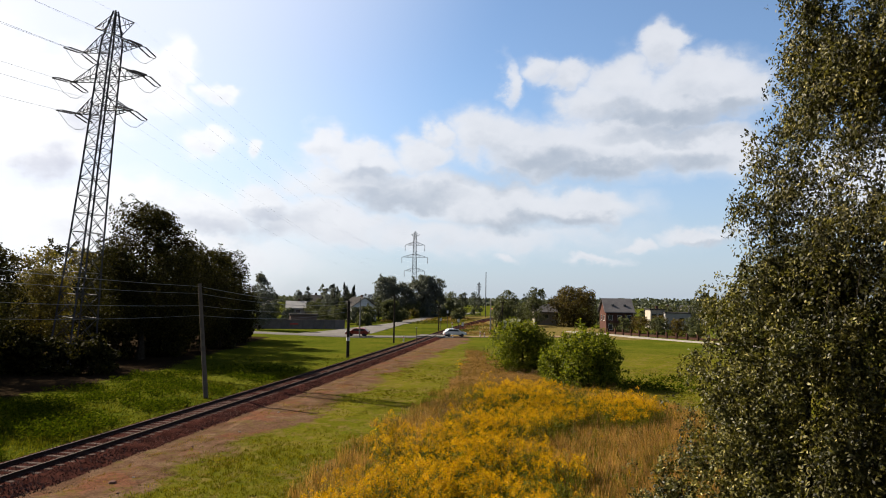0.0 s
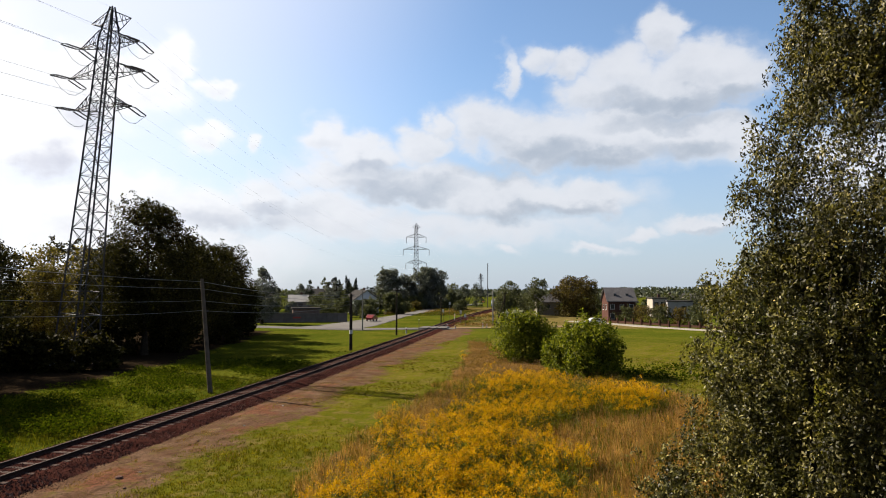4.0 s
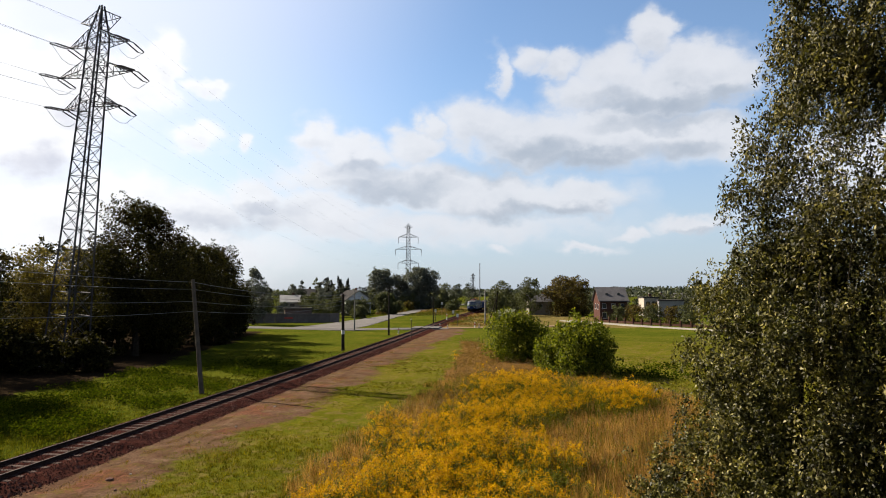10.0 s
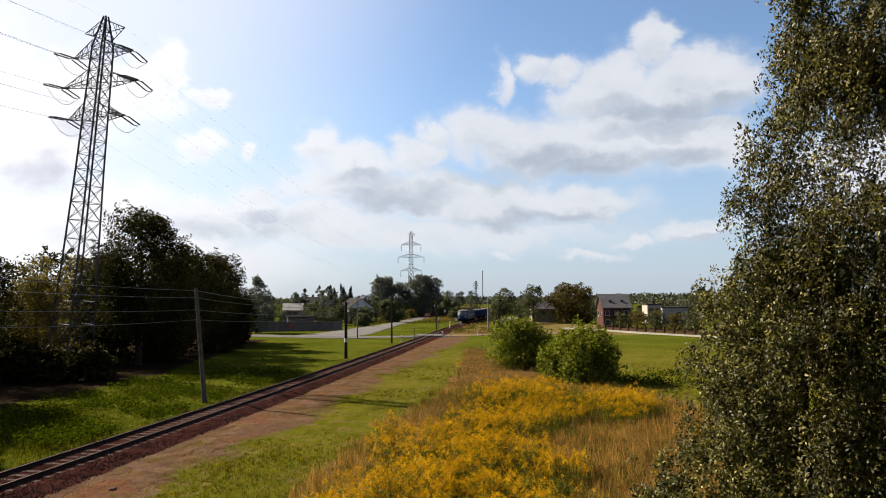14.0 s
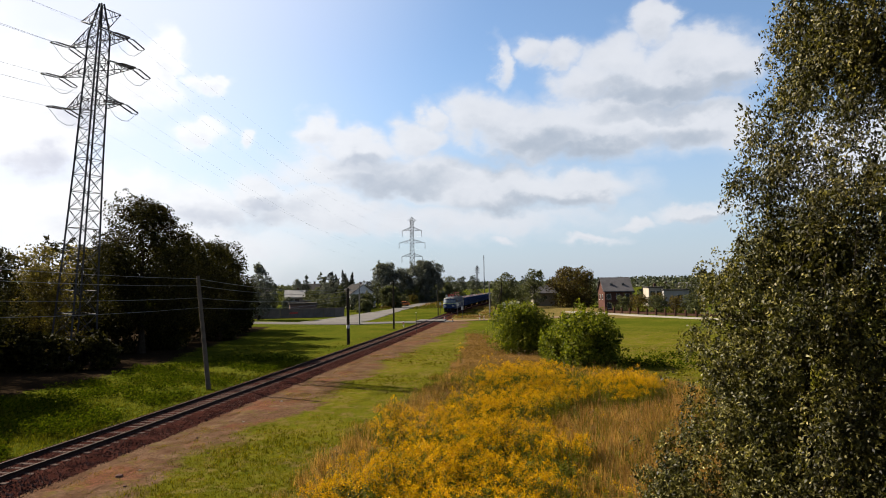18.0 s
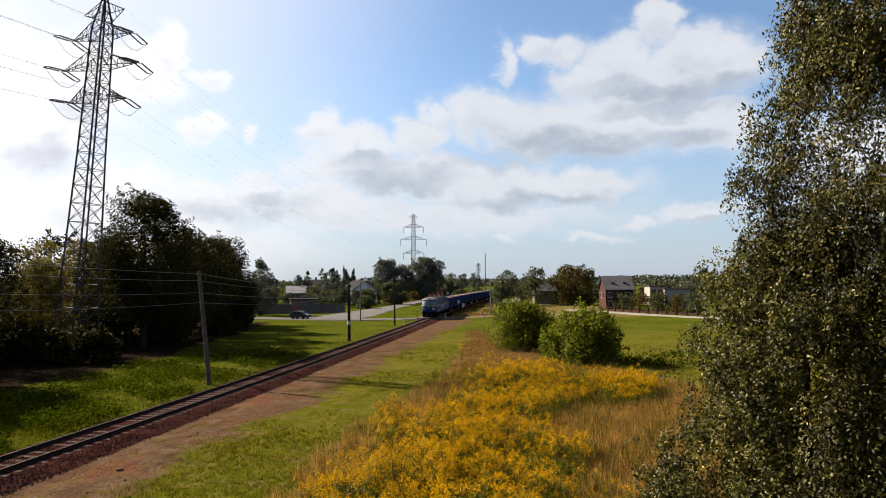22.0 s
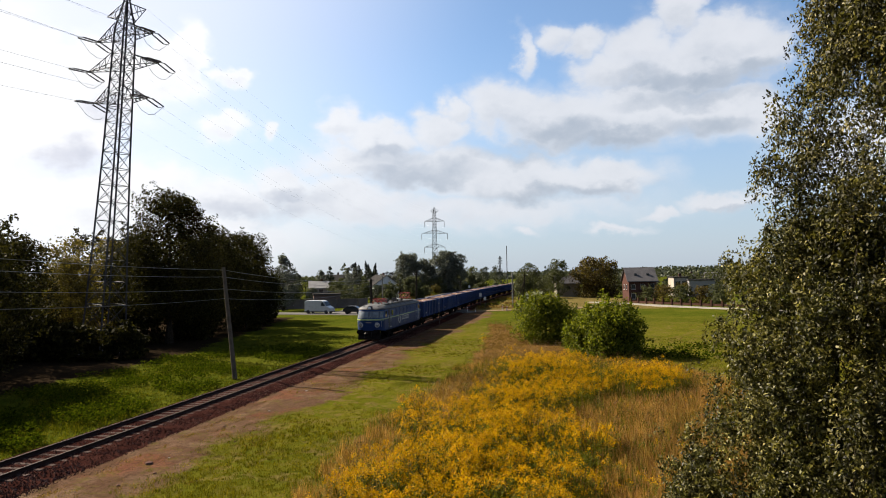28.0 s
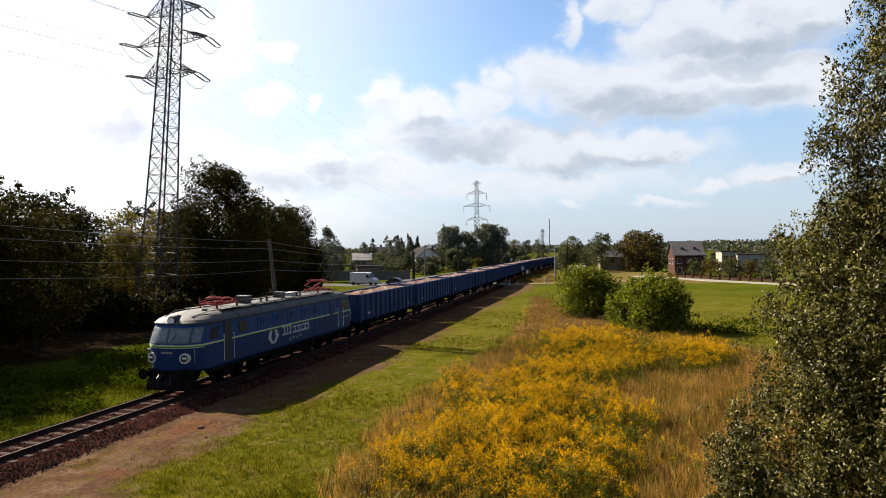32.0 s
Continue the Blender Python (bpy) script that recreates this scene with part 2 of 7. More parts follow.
M["conifer"] = foliage("conifer", (0.007, 0.010, 0.007), (0.017, 0.022, 0.013), thin=0.08)
M["grass"] = foliage("grass", (0.030, 0.037, 0.002), (0.064, 0.067, 0.004), (0.112, 0.096, 0.012), thin=0.35, gloss=0.02, patchy=0.5)
M["grass_olive"] = foliage("grass_olive", (0.044, 0.046, 0.002), (0.096, 0.088, 0.004), (0.165, 0.126, 0.012), thin=0.35, gloss=0.02, patchy=0.5)
M["grass_dry"] = foliage("grass_dry", (0.150, 0.070, 0.021), (0.262, 0.140, 0.052), (0.40, 0.25, 0.115), thin=0.45, gloss=0.03, patchy=0.45)
M["grass_low"] = foliage("grass_low", (0.09, 0.050, 0.014), (0.155, 0.092, 0.026), (0.20, 0.13, 0.045), thin=0.3, gloss=0.03)
M["rod_leaf"] = foliage("rod_leaf", (0.036, 0.044, 0.002), (0.090, 0.090, 0.006), (0.13, 0.115, 0.012), thin=0.35, gloss=0.03, patchy=0.5)
M["rod_flower"] = foliage("rod_flower", (0.32, 0.142, 0.001), (0.46, 0.250, 0.002), (0.57, 0.345, 0.005), thin=0.35, gloss=0.03, patchy=0.45)
M["weed_leaf"] = foliage("weed_leaf", (0.016, 0.026, 0.0015), (0.037, 0.049, 0.003), (0.058, 0.066, 0.006), thin=0.3, rough=0.9, gloss=0.0)
M["rod_brown"] = foliage("rod_brown", (0.07, 0.033, 0.010), (0.15, 0.085, 0.024), thin=0.2)
M["rail"] = surface("rail", (0.017, 0.007, 0.0055), (0.028, 0.012, 0.009), 3, 60, 0.8, 0.1, bump=0.2)
M["rail_top"] = surface("rail_top", (0.040, 0.022, 0.017), (0.030, 0.016, 0.012), 2, 60, 0.8, 0.0, bump=0.1)
M["sleeper"] = surface("sleeper", (0.045, 0.032, 0.028), (0.090, 0.070, 0.062), 4, 40, 0.9, bump=0.5)
M["ballast"] = surface("ballast", (0.022, 0.0080, 0.0064), (0.044, 0.0170, 0.0130), 1.3, 22, 0.95, bump=1.0, dist=0.04)
M["stone"] = foliage("stone", (0.018, 0.009, 0.008), (0.070, 0.036, 0.031), (0.16, 0.10, 0.09), thin=0.0, rough=0.95, gloss=0.0)
M["steel_grey"] = surface("steel_grey", (0.030, 0.029, 0.032), (0.052, 0.050, 0.054), 2, 40, 0.75, 0.0, bump=0.1)
M["insulator"] = surface("insulator", (0.04, 0.03, 0.03), (0.07, 0.05, 0.045), 9, 60, 0.25, bump=0)
M["wire"] = surface("wire", (0.120, 0.120, 0.126), (0.156, 0.156, 0.162), 1, 40, 0.45, 0.8, bump=0)
M["conductor"] = surface("conductor", (0.42, 0.43, 0.45), (0.5, 0.51, 0.53), 1, 40, 0.4, 0.2, bump=0)
M["wood_pole"] = surface("wood_pole", (0.070, 0.058, 0.046), (0.105, 0.088, 0.070), 2, 40, 0.9, bump=0.5)
M["wood_dark"] = surface("wood_dark", (0.022, 0.018, 0.015), (0.043, 0.036, 0.029), 2, 40, 0.9, bump=0.5)
M["concrete"] = surface("concrete", (0.166, 0.157, 0.146), (0.205, 0.197, 0.181), 2, 40, 0.9, bump=0.3)
M["white_paint"] = surface("white_paint", (0.432, 0.426, 0.403), (0.472, 0.466, 0.450), 3, 40, 0.6, bump=0.1)
M["red_paint"] = surface("red_paint", (0.308, 0.017, 0.014), (0.370, 0.026, 0.020), 3, 40, 0.35, bump=0.05)
M["asphalt"] = surface("asphalt", (0.104, 0.098, 0.093), (0.138, 0.130, 0.123), 0.25, 25, 0.9, bump=0.3)
M["sand_track"] = surface("sand_track", (0.13, 0.088, 0.056), (0.17, 0.122, 0.082), 0.4, 20, 0.95, bump=0.4)
M["dirt_road"] = surface("dirt_road", (0.197, 0.177, 0.151), (0.236, 0.216, 0.184), 0.4, 20, 0.95, bump=0.4)
M["loco_navy"] = surface("loco_navy", (0.003, 0.021, 0.088), (0.004, 0.028, 0.112), 0.9, 30, 0.50, bump=0.05, grime=(0.006, 0.013, 0.034, 0.4), each=0)
M["loco_blue"] = surface("loco_blue", (0.003, 0.034, 0.132), (0.0045, 0.044, 0.165), 0.9, 30, 0.50, bump=0.05, grime=(0.008, 0.02, 0.05, 0.35), each=0)
M["loco_stripe"] = surface("loco_stripe", (0.40, 0.50, 0.16), (0.45, 0.54, 0.24), 2, 30, 0.45, bump=0, each=0)
M["loco_roof"] = surface("loco_roof", (0.028, 0.028, 0.029), (0.056, 0.055, 0.055), 1.2, 25, 0.7, bump=0.1, grime=(0.036, 0.027, 0.022, 0.85), each=0)
M["wagon_blue"] = surface("wagon_blue", (0.008, 0.027, 0.098), (0.015, 0.044, 0.150), 0.8, 20, 0.6, bump=0.15, grime=(0.022, 0.016, 0.017, 0.55), each=0.2)
M["rust_load"] = surface("rust_load", (0.115, 0.060, 0.045), (0.20, 0.135, 0.105), 2.6, 6, 0.95, bump=1.0, dist=0.1, grime=(0.30, 0.27, 0.25, 0.8))
M["under"] = surface("under", (0.006, 0.0055, 0.0055), (0.016, 0.014, 0.013), 3, 30, 0.88, 0.0, bump=0.2)
M["black"] = surface("black", (0.008, 0.008, 0.009), (0.014, 0.014, 0.015), 3, 40, 0.6, bump=0)
M["brick"] = surface("brick", (0.060, 0.032, 0.026), (0.082, 0.044, 0.036), 1.0, 18, 0.9, bump=0.4)
M["roof_grey"] = surface("roof_grey", (0.079, 0.075, 0.079), (0.107, 0.102, 0.104), 0.7, 12, 0.85, bump=0.4)
M["roof_dark"] = surface("roof_dark", (0.035, 0.034, 0.034), (0.055, 0.051, 0.049), 0.7, 12, 0.85, bump=0.4)
M["plaster_white"] = surface("plaster_white", (0.58, 0.58, 0.575), (0.68, 0.675, 0.66), 0.7, 25, 0.9, bump=0.15)
M["plaster_cream"] = surface("plaster_cream", (0.25, 0.22, 0.18), (0.30, 0.27, 0.225), 0.7, 25, 0.9, bump=0.15)
M["plaster_grey"] = surface("plaster_grey", (0.21, 0.205, 0.20), (0.26, 0.25, 0.245), 0.7, 25, 0.9, bump=0.15)
M["plaster_brown"] = surface("plaster_brown", (0.115, 0.085, 0.072), (0.150, 0.112, 0.095), 0.7, 25, 0.9, bump=0.15)
M["roof_pale"] = surface("roof_pale", (0.22, 0.215, 0.21), (0.29, 0.28, 0.27), 0.7, 12, 0.85, bump=0.3)
M["wood_red"] = surface("wood_red", (0.045, 0.024, 0.018), (0.070, 0.037, 0.028), 2, 40, 0.9, bump=0.4)
M["fence_wall"] = surface("fence_wall", (0.105, 0.090, 0.083), (0.145, 0.126, 0.114), 0.9, 18, 0.9, bump=0.3)
M["car_red"] = surface("car_red", (0.16, 0.014, 0.010), (0.19, 0.018, 0.012), 2, 40, 0.3, bump=0, fine_amount=0.05)
M["car_orange"] = surface("car_orange", (0.60, 0.15, 0.02), (0.68, 0.18, 0.03), 2, 40, 0.35, bump=0, fine_amount=0.05)
M["car_dark"] = surface("car_dark", (0.008, 0.008, 0.011), (0.013, 0.013, 0.017), 2, 40, 0.45, bump=0, fine_amount=0.05)
M["car_silver"] = surface("car_silver", (0.45, 0.46, 0.48), (0.52, 0.53, 0.55), 2, 40, 0.3, 0.3, bump=0, fine_amount=0.05)
M["car_white"] = surface("car_white", (0.426, 0.426, 0.432), (0.461, 0.461, 0.466), 2, 40, 0.3, bump=0, fine_amount=0.04)
M["tyre"] = surface("tyre", (0.012, 0.012, 0.012), (0.025, 0.024, 0.024), 5, 60, 0.85, bump=0.2)
M["dark_glass"] = material("dark_glass", 0.06)[0]
M["dark_glass"].node_tree.nodes["Principled BSDF"].inputs["Specular IOR Level"].default_value = 0.3
M["dark_glass"].node_tree.nodes["Principled BSDF"].inputs["Base Color"].default_value = (0.02, 0.024, 0.028, 1)
M["frame_grey"] = surface("frame_grey", (0.065, 0.07, 0.08), (0.10, 0.105, 0.115), 2, 30, 0.6, bump=0.1, each=0)
# Pale base colour stands for sky reflected in and seen through the panes.
M["cab_glass"] = surface("cab_glass", (0.09, 0.11, 0.13), (0.19, 0.22, 0.25), 2.2, 20, 0.15, bump=0, each=0, fine_amount=0.1)
for nm in ("loco_navy", "loco_blue", "wagon_blue", "cab_glass"):
    M[nm].node_tree.nodes["Principled BSDF"].inputs["Specular IOR Level"].default_value = 0.18
M["lamp_glass"] = surface("lamp_glass", (0.72, 0.74, 0.74), (0.8, 0.82, 0.82), 5, 40, 0.15, bump=0, each=0, fine_amount=0.05)
# Palest leaf colour, with distance haze painted in.
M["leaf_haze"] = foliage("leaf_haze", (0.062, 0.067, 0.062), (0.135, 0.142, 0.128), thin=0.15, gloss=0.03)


# ---- geometry helpers ----
def part(name, bm, mat, parent=None, label="", at=None, smooth=False):
    """Links a bmesh as one mesh object, under a thing or a part if given."""
    me = bpy.data.meshes.new(name)
    bm.to_mesh(me)
    bm.free()
    me.materials.append(M[mat])
    if smooth:
        me.polygons.foreach_set("use_smooth", [True] * len(me.polygons))
    ob = new(name, me)
    if parent:
        ob.parent = parent
    if at is not None:
        ob.matrix_basis = at
    if label:
        tagged(ob, label)
    return ob


def again(ob, m, parent=None):
    """Another object on the same mesh."""
    o = new(ob.name.split(".")[0], ob.data)
    o.parent = parent or ob.parent
    o.matrix_basis = m
    return o


def box(x0, y0, z0, x1, y1, z1, bevel=0.0, bm=None):
    own = bm is None
    bm = bm or bmesh.new()
    v = [bm.verts.new((x, y, z)) for z in (z0, z1) for y in (y0, y1) for x in (x0, x1)]
    fs = [bm.faces.new([v[i] for i in f]) for f in ((0, 2, 3, 1), (4, 5, 7, 6), (0, 1, 5, 4), (2, 6, 7, 3), (0, 4, 6, 2), (1, 3, 7, 5))]
    if bevel and own:
        bmesh.ops.bevel(bm, geom=bm.edges[:], offset=bevel, segments=2, affect="EDGES", profile=0.6)
    return bm


def tube(a, b, r0, r1=None, n=8, bm=None, cap=True):
    bm = bm or bmesh.new()
    r1 = r0 if r1 is None else r1
    a, b = Vector(a), Vector(b)
    q = (b - a).to_track_quat("Z", "Y")
    rings = []
    for c, r in ((a, r0), (b, r1)):
        rings.append([bm.verts.new(c + q @ Vector((r * math.cos(k * math.tau / n), r * math.sin(k * math.tau / n), 0))) for k in range(n)])
    for k in range(n):
        bm.faces.new((rings[0][k], rings[0][(k + 1) % n], rings[1][(k + 1) % n], rings[1][k]))
    if cap:
        bm.faces.new(rings[0][::-1]), bm.faces.new(rings[1])
    return bm


def pipe(points, r, n=5, bm=None):
    """A thin tube through several points."""
    bm = bm or bmesh.new()
    pts = [Vector(p) for p in points]
    rr = r if isinstance(r, (list, tuple)) else [r] * len(pts)
    last = None
    for i, p in enumerate(pts):
        d = (pts[min(i + 1, len(pts) - 1)] - pts[max(i - 1, 0)]).normalized()
        q = d.to_track_quat("Z", "Y")
        ring = [bm.verts.new(p + q @ Vector((rr[i] * math.cos(k * math.tau / n), rr[i] * math.sin(k * math.tau / n), 0))) for k in range(n)]
        if last:
            for k in range(n):
                bm.faces.new((last[k], last[(k + 1) % n], ring[(k + 1) % n], ring[k]))
        else:
            bm.faces.new(ring[::-1])
        last = ring
    bm.faces.new(last)
    return bm


def rounded(lx, ly, r, n=4, shift=0.0):
    """A rounded rectangle as a list of (x, y), half sizes lx and ly."""
    out = []
    for sx, sy, a0 in ((1, 1, 0), (-1, 1, 90), (-1, -1, 180), (1, -1, 270)):
        for k in range(n + 1):
            a = radians(a0 + 90 * k / n)
            out.append((shift + sx * (lx - r) + r * math.cos(a), sy * (ly - r) + r * math.sin(a)))
    return out


def loft(rings, bm=None, low=False, high=False):
    """Skin through rings of equal length, each a list of points."""
    bm = bm or bmesh.new()
    vs = [[bm.verts.new(p) for p in ring] for ring in rings]
    n = len(vs[0])
    for a, b in zip(vs, vs[1:]):
        for k in range(n):
            bm.faces.new((a[k], a[(k + 1) % n], b[(k + 1) % n], b[k]))
    if low:
        bm.faces.new(vs[0][::-1])
    if high:
        bm.faces.new(vs[-1])
    return bm


def extruded(outline, y0, y1, bm=None, bevel=0.0):
    """An outline in x and z, drawn out along y."""
    bm = bm or bmesh.new()
    a = [bm.verts.new((x, y0, z)) for x, z in outline]
    b = [bm.verts.new((x, y1, z)) for x, z in outline]
    n = len(a)
    for k in range(n):
        bm.faces.new((a[k], a[(k + 1) % n], b[(k + 1) % n], b[k]))
    bm.faces.new(a[::-1]), bm.faces.new(b)
    bmesh.ops.recalc_face_normals(bm, faces=bm.faces[:])
    if bevel:
        bmesh.ops.bevel(bm, geom=bm.edges[:], offset=bevel, segments=2, affect="EDGES", profile=0.6)
    return bm


def raw_mesh(name, verts, faces_per, mat):
    """A mesh of many alike polygons: verts (count, faces_per, 3)."""
    count = len(verts)
    me = bpy.data.meshes.new(name)
    me.vertices.add(count * faces_per)
    me.vertices.foreach_set("co", np.ascontiguousarray(verts, dtype=np.float32).ravel())
    me.loops.add(count * faces_per)
    me.loops.foreach_set("vertex_index", np.arange(count * faces_per, dtype=np.int32))
    me.polygons.add(count)
    me.polygons.foreach_set("loop_start", np.arange(0, count * faces_per, faces_per, dtype=np.int32))
    me.polygons.foreach_set("loop_total", np.full(count, faces_per, dtype=np.int32))
    me.materials.append(M[mat])
    me.update(calc_edges=True)
    return me


def unit(v):
    return v / np.maximum(np.linalg.norm(v, axis=-1, keepdims=True), 1e-9)


def leaves(pts, size, rng, aspect=0.6, out=None, hang=0.0):
    """A small diamond leaf at each point; out: directions that the leaves lean to face; hang: how far they droop."""
    n = len(pts)
    nrm = rng.normal(size=(n, 3))
    if out is not None:
        nrm = unit(nrm) + 0.6 * out
    nrm = unit(nrm)
    lng = unit(np.cross(nrm, rng.normal(size=(n, 3))) + np.array([0, 0, -hang]))
    lng = unit(lng - nrm * np.sum(lng * nrm, 1, keepdims=True))
    wid = np.cross(nrm, lng)
    s = size * rng.uniform(0.65, 1.25, (n, 1))
    fold = nrm * s * 0.12
    return np.stack([pts - lng * s * 0.5, pts + wid * s * aspect * 0.5 + fold - lng * s * 0.08, pts + lng * s * 0.5, pts - wid * s * aspect * 0.5 + fold - lng * s * 0.08], 1)


def blades(roots, tall, wide, rng, lean=0.35):
    """A grass blade (one tapering triangle) at each root."""
    n = len(roots)
    a = rng.uniform(0, math.tau, n)
    side = np.stack([np.cos(a), np.sin(a), 0 * a], 1) * (wide * rng.uniform(0.6, 1.3, n))[:, None] * 0.5
    h = tall * rng.uniform(0.55, 1.25, n)
    b = rng.uniform(0, math.tau, n)
    bend = np.stack([np.cos(b), np.sin(b), 0 * b], 1) * (h * lean * rng.uniform(0.1, 1.0, n))[:, None]
    tip = roots + bend + np.stack([0 * h, 0 * h, h], 1)
    return np.stack([roots - side, roots + side, tip], 1)


def inside(poly, x, y):
    """Which of the points lie in the polygon."""
    r = np.zeros(len(x), bool)
    for (x0, y0), (x1, y1) in zip(poly, poly[1:] + poly[:1]):
        if y0 != y1:
            r ^= ((y0 > y) != (y1 > y)) & (x < (x1 - x0) * (y - y0) / (y1 - y0) + x0)
    return r


def rumple(x, y, s, seed=0.0):
    """Cheap smooth noise from 0 to 1 for arrays."""
    v = (np.sin(x * s + 1.7 * np.sin(y * s * 0.7 + seed) + seed) + np.sin(y * s * 1.3 + 1.3 * np.sin(x * s * 0.9 - seed) + 2.1 * seed)
         + 0.6 * np.sin((x + y) * s * 2.3 + seed * 3) + 0.6 * np.sin((x - y) * s * 2.9 - seed))
    return np.clip(0.5 + v / 5.2, 0, 1)


# ---- the line of the track ----
def track_x(y):
    y = np.asarray(y, float)
    e = np.minimum(y, 240.0)
    bend = np.clip(y - 135.0, 0, 130.0)
    return -21.074 + 0.16374 * e - 0.00016273 * e * e + 0.0857 * np.maximum(y - 240.0, 0) + 0.0004 * bend * bend + 0.104 * np.maximum(y - 265.0, 0)


TY = np.arange(-60.0, 1000.0, 0.5)
TX = track_x(TY)
TS = np.concatenate([[0], np.cumsum(np.hypot(np.diff(TX), np.diff(TY)))])
GROUND = -0.30


def on_track(s):
    """Place at s metres along the track, and the heading (degrees) of its way towards the camera."""
    y = float(np.interp(s, TS, TY))
    x = float(np.interp(s, TS, TX))
    x2, y2 = float(np.interp(s - 0.5, TS, TX)), float(np.interp(s - 0.5, TS, TY))
    return x, y, math.degrees(math.atan2(y2 - y, x2 - x))


def along(y):
    return float(np.interp(y, TY, TS))


# ---- ground ----
MEADOW = [(-5.0, 15.5), (-5.4, 18), (-5.6, 22), (-4.6, 25), (-5.0, 29.5), (-3.0, 33), (-3.2, 36), (-1.2, 40), (-1.4, 45), (-0.2, 50), (0.6, 58), (2.4, 80), (3.4, 97), (7, 88), (8, 72), (9.5, 62), (13.6, 53.2), (16.2, 46), (15.5, 36), (12, 25), (10, 18), (9, 15.5)]


def zones(x, y):
    """Shares of bare dirt, dry meadow soil and woodland litter at places on the ground."""
    off = (x - track_x(y)) * 0.99
    wig = (rumple(x, y, 0.35, 1.0) - 0.5) * 2.0 + (rumple(x, y, 1.1, 4.0) - 0.5) * 1.4
    right = np.interp(y, [0, 24, 50, 70, 90, 110, 124, 136, 170], [7.2, 7.2, 7.4, 7.0, 7.4, 8.4, 8.0, 2.6, 1.5])
    dirt = np.clip((right + 0.6 + wig - off) / 2.6, 0, 1) * np.clip((off + 2.1) / 0.5, 0, 1) * (y < 175)
    dry = inside(MEADOW, x + wig * 0.5, y + wig).astype(float)
    # leaf litter under the wood, its colour darkened for the shade there
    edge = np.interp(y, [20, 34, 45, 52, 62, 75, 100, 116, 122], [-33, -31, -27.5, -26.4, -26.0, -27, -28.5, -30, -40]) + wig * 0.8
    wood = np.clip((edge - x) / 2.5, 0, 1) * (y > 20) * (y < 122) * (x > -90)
    # rank dry growth beyond the crossing
    far = np.clip((y - 128) / 6, 0, 1) * np.clip((330 - y) / 40, 0, 1) * np.clip((x + 22) / 4, 0, 1) * np.clip((46 - x) / 8, 0, 1)
    far = far * np.where(x < track_x(y), np.clip((y - 195) / 30, 0, 1), 1.0)
    # yellowed grass between the bare strip and the meadow
    sunny = np.clip((off - 4) / 3, 0, 1) * np.clip((110 - y) / 30, 0, 1) * (x < 60)
    return dirt, dry, wood, far, sunny


